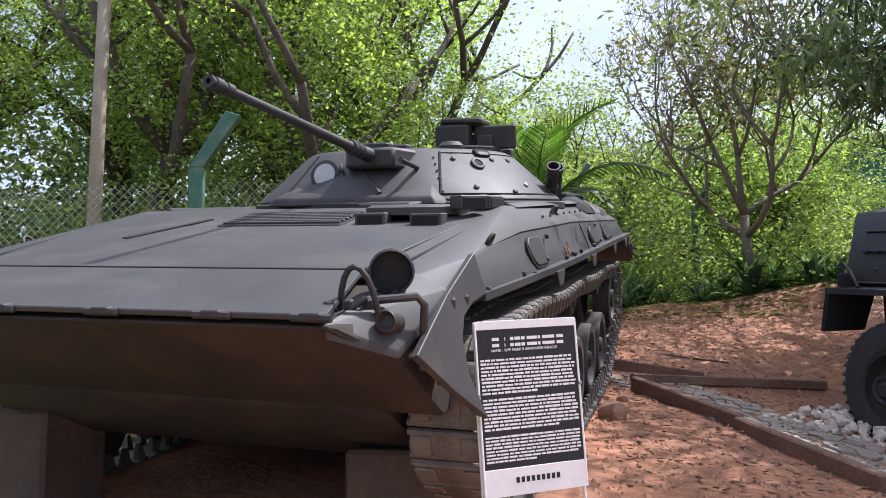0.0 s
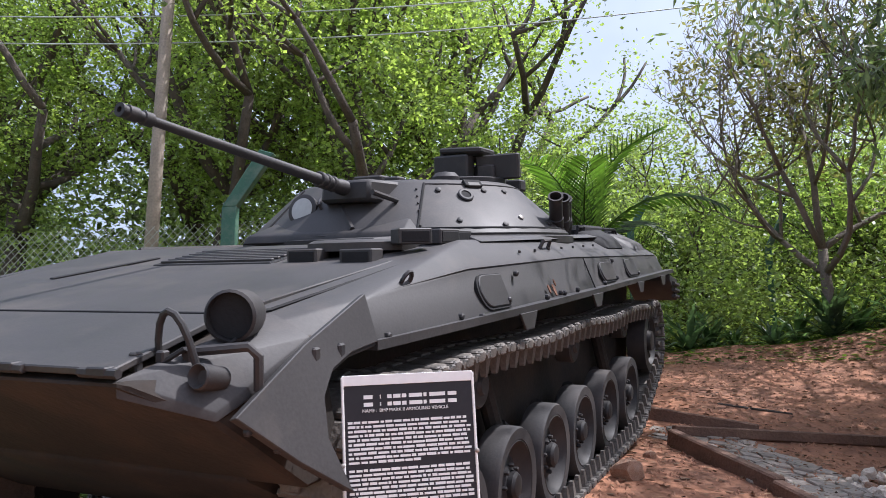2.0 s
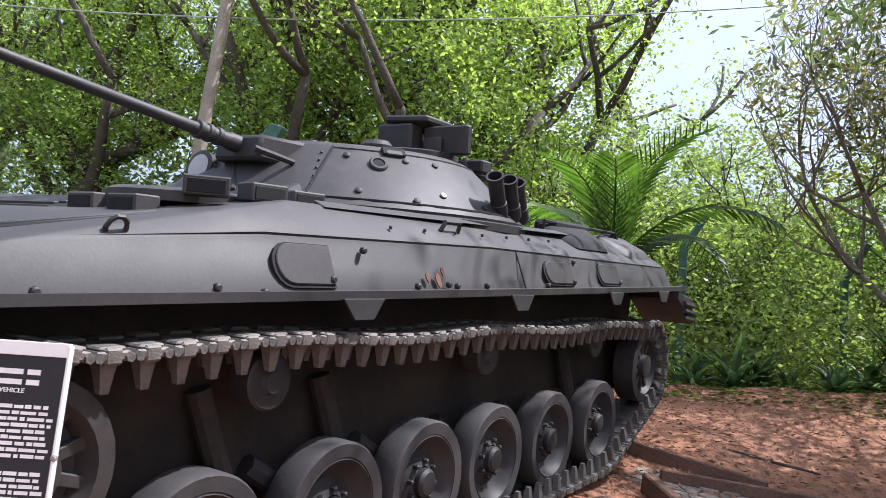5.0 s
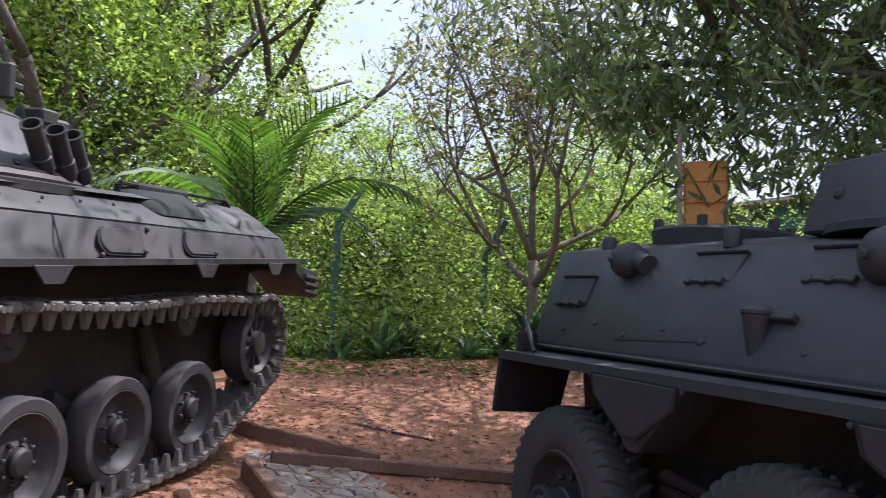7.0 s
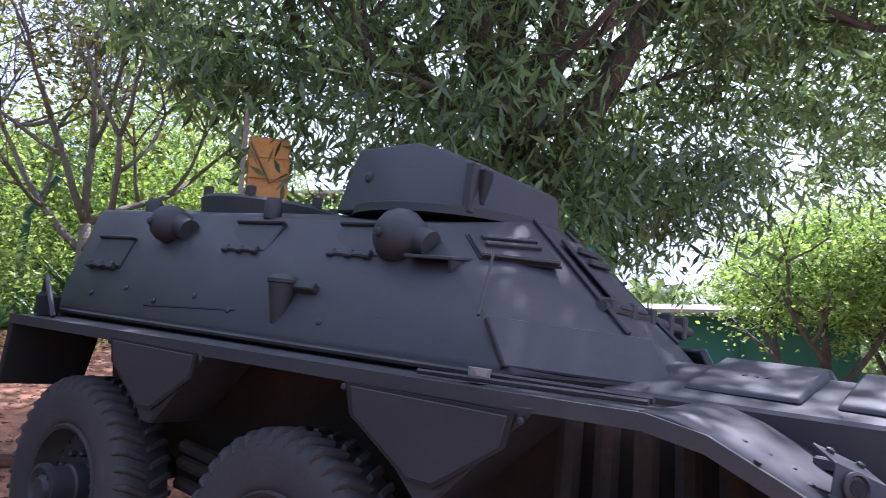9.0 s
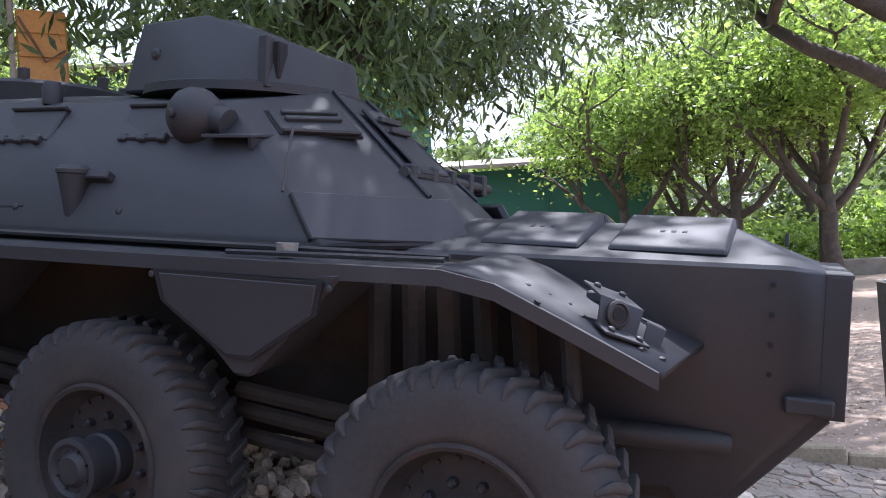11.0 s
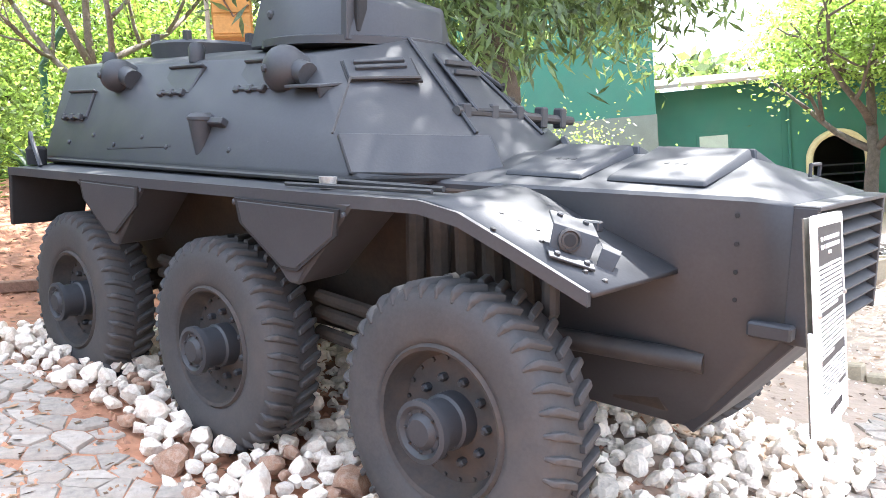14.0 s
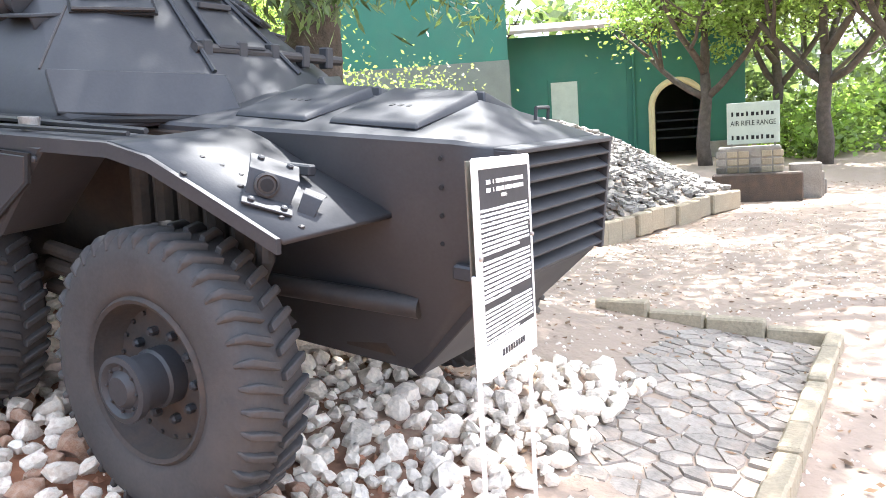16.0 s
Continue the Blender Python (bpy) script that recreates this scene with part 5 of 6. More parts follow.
            rim = [(tip + (v[0] - tip) * 1.07, v[1] - s * 0.003, 1.17 + (v[2] - 1.17) * 1.08) for v in q]
            part("lid_rim", plate(rim if s < 0 else rim[::-1], 0.012, 0.0), BLACK, bn)
            part("lid", plate(q if s < 0 else q[::-1], 0.012, 0.004), PAINT_BLUE, bn)
            for x in (a0 + 0.06, a1 - 0.05):
                part("latch", lathe([(0.013, 0), (0.013, 0.008), (0.008, 0.012)], 8, "y", Matrix.Translation((x, s * 1.2, 1.29)) @ Matrix.Scale(s, 4, (0, 1, 0))), PAINT_BLUE, bn)
        part("rear_flap", hull([(-2.16, s * 1.22, 1.33), (-2.16, s * 0.7, 1.33), (-2.24, s * 1.2, 0.95), (-2.24, s * 0.7, 0.95), (-2.11, s * 1.22, 1.33), (-2.19, s * 1.2, 0.95), (-2.11, s * 0.7, 1.33)], 0.005), BLACK, carrier)
        lampm = part("rear_lamp", lathe([(0.06, 0), (0.065, 0.1), (0.05, 0.12)], 14, "z", Matrix.Translation((-2.1, s * 1.06, 1.35))), BLACK, carrier)
        part("lamp_guard", pipe([(-1.9, s * 1.12, 1.35), (-2.0, s * 1.12, 1.5), (-2.08, s * 1.1, 1.56), (-2.14, s * 1.08, 1.35)], 0.014, 6), PAINT_BLUE, lampm)
        part("exhaust_stub", pipe([(1.6, s * 0.6, 0.8), (2.26, s * 0.48, 0.788)], 0.042, 14), PAINT_DARK, carrier)
        part("hose", pipe([(1.75, s * 0.75, 1.15), (1.78, s * 0.78, 0.95), (1.7, s * 0.75, 0.82), (1.82, s * 0.7, 0.68)], 0.035, 10), PAINT_DARK, carrier)
        # ducts and bars between the wheels get the same shade-dark colour
        for k in range(5):
            part("duct", pipe([(1.0 + 0.14 * k, s * 0.7, 1.3), (1.02 + 0.15 * k, s * 0.7, 0.75)], 0.045, 8), UNDER_SHADE, carrier)
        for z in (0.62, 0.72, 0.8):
            part("torsion_bar", pipe([(0.4, s * 0.75, z), (1.15, s * 0.75, z - 0.05)], 0.035, 8), UNDER_SHADE, carrier)
            part("torsion_bar", pipe([(-1.1, s * 0.75, z), (-0.4, s * 0.75, z - 0.05)], 0.035, 8), UNDER_SHADE, carrier)
    part("rear_doors", box(-2.23, -2.15, -0.6, 0.6, 1.38, 1.95, 0.01, Matrix.Translation((0, 0, 0))), PAINT_BLUE, carrier)
    # turret
    tp = []
    for s in (-1, 1):
        tp += [(-0.61, s * 0.42, 2.07), (-0.54, s * 0.37, 2.415), (-0.05, s * 0.5, 2.07), (-0.15, s * 0.37, 2.435), (0.24, s * 0.42, 2.07), (0.22, s * 0.35, 2.32), (0.37, s * 0.2, 2.07), (0.33, s * 0.2, 2.275)]
    t = part("turret", hull(tp, 0.012), PAINT_BLUE, carrier, "small faceted machine-gun turret")
    part("turret_hatch", hull([(-0.42, -0.25, 2.4), (-0.42, 0.25, 2.4), (-0.02, 0.25, 2.38), (-0.02, -0.25, 2.38), (-0.38, -0.2, 2.445), (-0.38, 0.2, 2.445), (-0.12, 0.2, 2.45), (-0.12, -0.2, 2.45)], 0.006), PAINT_BLUE, t)
    part("gun_slot", box(0.22, 0.27, -0.37, -0.3, 2.12, 2.29, 0.006), BLACK, t)
    part("gun_cheek", box(0.19, 0.24, -0.42, -0.36, 2.08, 2.31, 0.006), PAINT_BLUE, t)
    part("lifting_eye", lathe([(0.03, 0), (0.03, 0.02), (0.015, 0.03)], 8, "y", Matrix.Translation((-0.4, -0.405, 2.25)) @ Matrix.Rotation(math.pi, 4, "Z")), PAINT_BLUE, t)
    part("turret_ring", lathe([(0.55, 2.06), (0.55, 2.1), (0.52, 2.11)], 32, "z", Matrix.Translation((-0.13, 0, 0))), PAINT_BLUE, t)
    r = part("roof_ring", lathe([(0.42, 2.05), (0.44, 2.16), (0.42, 2.18), (0.38, 2.18), (0.37, 2.06)], 32, "z", Matrix.Translation((-1.6, 0, 0))), PAINT_BLUE, carrier, "open gun ring on the rear roof")
    for k in range(6):
        a = 2 * math.pi * k / 6
        part("pin", box(-0.03, 0.03, -0.02, 0.02, 0, 0.07, 0.006, Matrix.Translation((-1.6 + 0.4 * math.cos(a), 0.4 * math.sin(a), 2.17))), PAINT_DARK, r)
    # engine deck, covers and louvred nose
    eng = part("engine_housing", hull([(x, s * y, z) for s in (-1, 1) for x, y, z in ((1.0, 0.62, 1.4), (2.41, 0.54, 1.412), (2.535, 0.455, 1.395), (2.54, 0.455, 0.93), (2.41, 0.5, 0.84), (2.18, 0.36, 0.48), (1.2, 0.4, 0.5), (1.1, 0.0, 1.53), (2.2, 0.0, 1.535), (2.4, 0.33, 1.447))], 0.012), PAINT_BLUE, carrier, "armoured engine housing")
    for s in (-1, 1):
        for x0, x1 in ((1.3, 1.7), (1.8, 2.22)):
            pts = [(x0, s * 0.46, 1.43), (x1, s * 0.47, 1.43), (x1, s * 0.02, 1.52), (x0, s * 0.02, 1.52), (x0 + 0.01, s * 0.45, 1.458), (x1 - 0.01, s * 0.46, 1.458), (x1 - 0.01, s * 0.03, 1.57), (x0 + 0.01, s * 0.03, 1.57)]
            cv = part("engine_cover", hull(pts, 0.008), PAINT_BLUE, eng)
            for k in range(3):
                part("cover_slot", box(-0.009, 0.009, -0.012, 0.012, 0, 0.004, 0.001, Matrix.Translation(((x0 + x1) / 2 - 0.04 + 0.04 * k, s * 0.27, 1.505)) @ Matrix.Rotation(radians(-s * 15), 4, "X")), BLACK, cv)
        for k in range(6):
            part("nose_bolt", lathe([(0.009, 0), (0.009, 0.004), (0.0, 0.005)], 8, "y", Matrix.Translation((2.37, s * (0.548 - 0.011 * k), 1.35 - 0.1 * k)) @ Matrix.Scale(s, 4, (0, 1, 0))), BLACK, eng)
        part("side_step", box(2.42, 2.57, s * 0.5 - 0.03, s * 0.5 + 0.03, 0.93, 0.985, 0.008), PAINT_BLUE, eng)
    part("filler_cap", lathe([(0.05, 0), (0.05, 0.03), (0.03, 0.045), (0, 0.05)], 14, "z", Matrix.Translation((1.2, 0.1, 1.48))), PAINT_BLUE, eng)
    part("deck_handle", pipe([(2.4, 0.12, 1.46), (2.4, 0.12, 1.51), (2.4, 0.24, 1.51), (2.4, 0.24, 1.46)], 0.008, 6), PAINT_BLUE, eng)
    # flat black sheet paints the shade between the louvres
    gr = part("grille_recess", box(2.534, 2.548, -0.44, 0.44, 0.93, 1.37, 0.004), BLACK, eng, "black sheet for the shade behind the louvres")
    for k in range(8):
        part("louvre", box(-0.04, 0.035, -0.44, 0.44, -0.006, 0.006, 0.002, Matrix.Translation((2.572, 0, 0.95 + 0.056 * k)) @ Matrix.Rotation(radians(28), 4, "Y")), PAINT_BLUE, gr)
    for y in (-0.45, 0.45):
        part("grille_post", box(2.525, 2.605, y - 0.012, y + 0.012, 0.91, 1.385, 0.003), PAINT_BLUE, gr)
    part("grille_top", box(2.515, 2.61, -0.46, 0.46, 1.375, 1.394, 0.004), PAINT_BLUE, gr)
    part("belly_plate", hull([(2.19, y, 0.465) for y in (-0.37, 0.37)] + [(2.565, y, 0.905) for y in (-0.46, 0.46)] + [(2.15, y, 0.49) for y in (-0.37, 0.37)] + [(2.515, y, 0.93) for y in (-0.46, 0.46)], 0.005), PAINT_BLUE, eng)
    part("body_foot_gap", pipe([(-2.1, -0.975, 1.385), (0.84, -0.965, 1.405), (1.22, -0.34, 1.415)], 0.014, 6), BLACK, carrier)
    part("shelf_rail", pipe([(-2.1, -1.0, 1.385), (1.4, -0.97, 1.4)], 0.012, 6), PAINT_DARK, carrier)
    part("shelf_rail", pipe([(0.6, -1.1, 1.38), (1.42, -1.06, 1.395)], 0.01, 6), PAINT_DARK, carrier)
    part("shelf_cup", lathe([(0.035, 1.37), (0.04, 1.42), (0.03, 1.42), (0.028, 1.38)], 12, "z", Matrix.Translation((0.82, -1.05, 0))), BARE, carrier)


def carrier_wheel():
    e = new("wheel")
    ty = part("tyre", lathe([(0.3, -0.13), (0.34, -0.145), (0.44, -0.15), (0.495, -0.14), (0.524, -0.11), (0.528, 0.11), (0.495, 0.14), (0.44, 0.15), (0.34, 0.145), (0.3, 0.13), (0.3, -0.13)], 48, "y"), RUBBER, e, "dusty ribbed rubber tyre", smooth=True)
    b = bmesh.new()
    n = 40
    for k in range(n):
        a = 2 * math.pi * k / n
        for s, off in ((1, 0), (-1, 0.5)):
            m = Matrix.Rotation(a + off * 2 * math.pi / n, 4, "Y")
            joined(hull([tuple(m @ Vector(v)) for v in ((-0.045, s * 0.01, 0.55), (-0.015, s * 0.01, 0.55), (-0.045, s * 0.01, 0.52), (-0.015, s * 0.01, 0.52), (0.0, s * 0.11, 0.55), (0.026, s * 0.11, 0.55), (0.004, s * 0.142, 0.525), (0.026, s * 0.142, 0.525), (0.008, s * 0.147, 0.48), (0.022, s * 0.147, 0.48), (0.0, s * 0.1, 0.51), (0.03, s * 0.1, 0.51))], 0.004), None, b)
    part("tread", b, RUBBER, ty)
    part("rim", lathe([(0.31, -0.12), (0.315, 0.13), (0.3, 0.148), (0.285, 0.14), (0.275, 0.08), (0.25, 0.04), (0.1, 0.035), (0.1, -0.05)], 40, "y"), DUSTY_RIM, e, "deep dished steel rim")
    hb = part("hub", lathe([(0.11, 0.02), (0.11, 0.1), (0.1, 0.11), (0.1, 0.2), (0.12, 0.205), (0.12, 0.235), (0.1, 0.24), (0.085, 0.225), (0.07, 0.225), (0.05, 0.245), (0.0, 0.248)], 28, "y"), PAINT_BLUE, e, "protruding round hub")
    for k in range(8):
        a = 2 * math.pi * k / 8
        part("hub_bolt", lathe([(0.006, 0.22), (0.006, 0.233), (0.004, 0.236)], 6, "y", Matrix.Translation((0.078 * math.cos(a), 0, 0.078 * math.sin(a)))), PAINT_DARK, hb)
    for k in range(10):
        a = 2 * math.pi * k / 10
        part("wheel_nut", lathe([(0.018, 0.03), (0.018, 0.065), (0.01, 0.075)], 6, "y", Matrix.Translation((0.165 * math.cos(a), 0, 0.165 * math.sin(a)))), PAINT_BLUE, e)
    for k in range(20):
        a = 2 * math.pi * (k + 0.5) / 20
        part("rim_bolt", lathe([(0.009, 0.035), (0.009, 0.05)], 6, "y", Matrix.Translation((0.238 * math.cos(a), 0, 0.238 * math.sin(a)))), PAINT_DARK, e)
    return e


carrier_hull()
first_wheel = None
for s in (-1, 1):
    for i, x in enumerate((1.52, 0.0, -1.54)):
        turn = 0 if s > 0 else math.pi
        m = Matrix.Translation((x, s * 0.985, 0.53)) @ Matrix.Rotation(turn, 4, "Z") @ Matrix.Rotation(0.4 * i, 4, "Y")
        if first_wheel is None:
            first_wheel = carrier_wheel()
            first_wheel.parent = carrier
            first_wheel.matrix_basis = m
        else:
            copy_thing(first_wheel, m)
        # axle colour includes the shade beneath the hull
        part("axle", pipe([(x, s * 0.5, 0.6), (x, s * 0.95, 0.53)], 0.07, 10), UNDER_SHADE, carrier)

# ---- plants ----
def leaf_mesh(name, centres, size, length, droop, seed, mat, parent=None, spread=1.0):
    """One pointed leaf of four points at each centre, as one mesh."""
    r = np.random.RandomState(seed)
    c = np.asarray(centres, float)
    n = len(c)
    d = r.normal(size=(n, 3))
    d[:, 2] = d[:, 2] * 0.6 - droop
    d /= np.linalg.norm(d, axis=1)[:, None]
    u = np.cross(d, r.normal(size=(n, 3)))
    u /= np.linalg.norm(u, axis=1)[:, None]
    s = size * r.uniform(0.6, 1.3, (n, 1))
    v = np.empty((n, 4, 3))
    v[:, 0] = c
    v[:, 1] = c + d * s * length * 0.5 + u * s * 0.5
    v[:, 2] = c + d * s * length
    v[:, 3] = c + d * s * length * 0.5 - u * s * 0.5
    me = bpy.data.meshes.new(name)
    me.vertices.add(4 * n)
    me.vertices.foreach_set("co", v.ravel())
    me.loops.add(4 * n)
    me.loops.foreach_set("vertex_index", np.arange(4 * n))
    me.polygons.add(n)
    me.polygons.foreach_set("loop_start", np.arange(0, 4 * n, 4))
    me.update(calc_edges=True)
    me.validate()
    me.materials.append(mat)
    ob = new(name, me)
    if parent:
        ob.parent = parent
    return ob


def grow(rng, start, direction, length, radius, depth, bm, tips, curl=0.35, split=3, up=0.15):
    pts, q, d = [start], start.copy(), direction.normalized()
    n = 4
    for k in range(n):
        d = (d + Vector((rng.uniform(-1, 1), rng.uniform(-1, 1), rng.uniform(-1, 1))) * curl * 0.5 + Vector((0, 0, up))).normalized()
        q = q + d * length / n
        pts.append(q.copy())
    pipe(pts, radius, 7 if depth > 1 else 5, bm, taper=radius * 0.6)
    if depth == 0:
        tips.append((pts[-1], d))
        tips.append((pts[-3], d))
        return
    for k in range(split):
        at = pts[rng.choice((2, 3, 4, 4))]
        side = Vector((rng.uniform(-1, 1), rng.uniform(-1, 1), rng.uniform(-0.25, 0.9))).normalized()
        grow(rng, at, d * 0.5 + side, length * rng.uniform(0.6, 0.82), radius * 0.58, depth - 1, bm, tips, curl, split, up)


def sprays(r, count, per, centre, radii, size):
    """Leaf places in small uneven sprays spread through an oval crown, thicker towards its skin."""
    d = r.normal(size=(count, 3))
    d /= np.linalg.norm(d, axis=1)[:, None]
    wave = 0.8 + 0.2 * np.sin(d[:, :1] * 5 + d[:, 2:] * 7) + 0.12 * np.sin(d[:, 1:2] * 11)
    c = np.asarray(centre) + d * np.asarray(radii) * wave * r.uniform(0.25, 1.0, (count, 1)) ** 0.45
    k = r.randint(0, count, count * per)
    w = r.uniform(0.5, 1.4, (count, 1)) * size
    return c[k] + r.normal(size=(count * per, 3)) * w[k] * np.array((1, 1, 0.6))


def tree(name, x, y, height, trunk_r, leaves, seed, mat, bark, label, leaf=0.16, slim=2.2, droop=0.2, clump=0.55, depth=3, split=3, lean=(0, 0), trunk=0.35, z=None, stretch=(1, 1, 1), up=0.15, fill=None, boughs=()):
    rng = random.Random(seed)
    z = ground_z(x, y) - 0.15 if z is None else z
    e = thing(name, Matrix.Translation((x, y, z)), label, "tree", "trees round the clearing")
    bm, tips = bmesh.new(), []
    top = Vector((lean[0], lean[1], height * trunk))
    pts = [Vector((0, 0, 0)).lerp(top, k / 4) + Vector((rng.uniform(-0.08, 0.08), rng.uniform(-0.08, 0.08), 0)) * (k > 0) * height / 8 for k in range(5)]
    pipe(pts, trunk_r * 1.15, 12, bm, taper=trunk_r * 0.75)
    for k in range(split + 1):
        a = 2 * math.pi * (k + rng.random() * 0.6) / (split + 1)
        grow(rng, pts[-1 - (k % 2)], Vector((math.cos(a), math.sin(a), rng.uniform(0.35, 1.1))), height * 0.3, trunk_r * 0.6, depth - 1, bm, tips, up=up, split=split)
    grow(rng, pts[-1], Vector((lean[0], lean[1], height)), height * 0.34, trunk_r * 0.65, depth - 1, bm, tips, up=up, split=split)
    for far, r_bough, fill_b in boughs:
        far = Vector(far)
        side = Vector((-far.y, far.x, 0)).normalized() * 0.4
        pipe([pts[-1], pts[-1].lerp(far, 0.35) + side, pts[-1].lerp(far, 0.7) - side * 0.5, far], r_bough, 8, bm, taper=r_bough * 0.35)
        for k in range(5):
            a = 2 * math.pi * (k + rng.random()) / 5
            grow(rng, pts[-1].lerp(far, 0.6 + 0.1 * (k % 4)), Vector((math.cos(a), math.sin(a), 0.15)), 1.6, r_bough * 0.4, 2, bm, tips, up=0.02)
    part("trunk", bm, bark, e, smooth=True)
    if leaves:
        r = np.random.RandomState(seed + 1)
        t = np.array([q for q, _ in tips])
        pick = r.randint(0, len(t), leaves)
        off = r.normal(size=(leaves, 3)) * clump * np.array(stretch) * r.uniform(0.3, 1.3, (len(t), 1))[pick]
        cc = t[pick] + off
        if fill:
            cc = np.concatenate([cc, sprays(r, *fill)])
        for _, _, fill_b in boughs:
            cc = np.concatenate([cc, sprays(r, *fill_b)])
        leaf_mesh("crown", cc, leaf, slim, droop, seed + 2, mat, e)
    return e


# tall woodland behind the fence
WOOD = [
    (-16.5, 14.5, 11, LEAF_LIGHT, 1), (-13.2, 16.5, 12, LEAF_LIGHT, 2), (-10.6, 14.2, 10.5, LEAF_SUN, 3), (-8.6, 17.5, 13, LEAF_LIGHT, 4),
    (-6.2, 14.6, 10.5, LEAF_SUN, 5), (-4.6, 18, 13, LEAF_LIGHT, 6), (-3.1, 14.6, 9.5, LEAF_SUN, 7), (-1.7, 17.8, 11, LEAF_SUN, 8), (-19, 18, 13, LEAF_LIGHT, 9),
]
for x, y, h, mat, sd in WOOD:
    tree("broadleaf_tree", x, y, h, 0.13 + 0.011 * h, 6000, sd, mat, BARK, "tall leafy tree with sunlit olive foliage behind the fence", leaf=0.06, slim=1.9, clump=0.42, depth=3, split=3, fill=(150, 115, (0, 0, h * 0.58), (2.4, 2.0, h * 0.42), 0.36))
for x, y, h, mat, sd in ((0.4, 15.4, 6.0, LEAF_LIGHT, 21), (2.2, 17.4, 6.3, LEAF_LIGHT, 22), (4.6, 16.2, 5.2, LEAF_LIGHT, 23), (6.4, 17, 6.2, LEAF_BRIGHT, 24), (8.8, 19, 7.5, LEAF_LIGHT, 25), (2.4, 14.4, 3.4, LEAF_LIGHT, 26), (5.4, 14.4, 3.6, LEAF_BRIGHT, 27), (10.5, 16, 6, LEAF_BRIGHT, 28), (-0.4, 13.6, 3.6, LEAF_LIGHT, 29)):
    tree("small_tree", x, y, h, 0.07, 3000, sd, mat, BARK, "bright green tree at the clearing's edge", leaf=0.046, slim=2.0, clump=0.32, depth=3, split=3, trunk=0.22, fill=(85, 115, (0, 0, h * 0.55), (1.5, 1.4, h * 0.43), 0.27))
# nearly bare frangipani
tree("frangipani_tree", 4.1, 12.1, 5.6, 0.085, 1500, 31, LEAF_OLIVE, BARK_PALE, "nearly bare frangipani with forked pale branches", leaf=0.045, slim=2.6, clump=0.14, depth=6, split=3, trunk=0.25, fill=(260, 16, (0, 0.2, 4.1), (2.1, 1.6, 1.9), 0.2))
# mango trees that shade the carrier
tree("mango_tree", 8.3, 9.3, 9.5, 0.36, 7000, 41, LEAF_DARK, BARK, "large dark mango tree with drooping leaves", leaf=0.043, slim=4.6, droop=1.1, clump=0.45, depth=4, split=3, trunk=0.45, up=0.06, fill=(270, 112, (0.3, -0.1, 5.5), (6.1, 4.6, 3.0), 0.36),
     boughs=(((-3.2, -0.4, 4.5), 0.12, (22, 120, (-3.6, -0.5, 4.3), (1.4, 1.3, 1.1), 0.3)), ((-1.4, 0.7, 7.4), 0.17, (17, 240, (-1.3, 0.7, 7.6), (3.3, 3.1, 0.9), 0.3)), ((-1.3, -1.9, 3.9), 0.12, (36, 120, (-1.2, -1.6, 3.3), (3.0, 1.5, 1.0), 0.34)), ((-1.9, -2.9, 7.5), 0.16, (34, 240, (-1.8, -2.8, 7.6), (2.5, 2.3, 0.8), 0.32))))
tree("mango_tree", 13.4, 3.9, 10.5, 0.28, 900, 43, LEAF_DARK, BARK, "large mango tree whose shade dapples the path", leaf=0.055, slim=3.8, droop=0.9, clump=0.5, depth=4, split=3, trunk=0.52, up=0.12, fill=(300, 80, (-3.1, 2.8, 7.9), (5.0, 3.3, 2.0), 0.36))
tree("mango_tree", 19.2, 5.4, 11, 0.32, 2500, 44, LEAF_DARK, BARK, "tall mango tree whose crown shades the pale path", leaf=0.07, slim=3.6, droop=0.9, clump=0.5, depth=4, split=3, trunk=0.5, up=0.08, fill=(150, 130, (-2.2, 2.6, 8.4), (6.0, 5.0, 2.2), 0.42))
# trees round the building
for x, y, h, mat, sd, n in ((27.2, 16.9, 9, LEAF_BRIGHT, 51, 300), (34, 12.5, 11, LEAF_LIGHT, 52, 420), (40, 15, 12, LEAF_BRIGHT, 53, 380), (30, 37, 13, LEAF_MID, 54, 260), (20, 42, 13, LEAF_MID, 55, 260), (45, 22, 12, LEAF_BRIGHT, 57, 300), (46, 8, 12, LEAF_MID, 58, 300), (38, 27, 12, LEAF_BRIGHT, 59, 300), (27.4, 12.9, 9.5, LEAF_LIGHT, 61, 380), (25.5, 9.4, 9, LEAF_BRIGHT, 62, 380), (32, 17, 10, LEAF_LIGHT, 63, 380)):
    tree("broadleaf_tree", x, y, h, 0.22, 2500, sd, mat, BARK, "leafy tree beside the green building", leaf=0.11, slim=1.8, clump=0.5, depth=3, split=3, trunk=0.36, fill=(n, 32, (0, 0, h * 0.71), (3.2, 3.2, h * 0.29), 0.36))


def palm(x, y, h, seed):
    rng = random.Random(seed)
    e = thing("palm", Matrix.Translation((x, y, ground_z(x, y) - 0.1)), "young palm with long feathered fronds", "palm")
    part("stem", pipe([(0, 0, 0), (0, 0, h)], 0.12, 10, taper=0.08), BARK, e)
    for k in range(8):
        a, lift = 2.4 * k, rng.uniform(0.7, 1.45)
        ln = rng.uniform(1.5, 2.2)
        b = bmesh.new()
        pts = []
        for i in range(9):
            f = i / 8
            out = ln * f * math.cos(lift - 0.6 * f * f)
            pts.append(Vector((out * math.cos(a), out * math.sin(a), h + ln * f * math.sin(lift - 0.6 * f * f))))
        pipe(pts, 0.016, 5, b, taper=0.005)
        for i in range(1, 9):
            for j in range(4):
                f = j / 4
                q = pts[i - 1].lerp(pts[i], f)
                t = (pts[i] - pts[i - 1]).normalized()
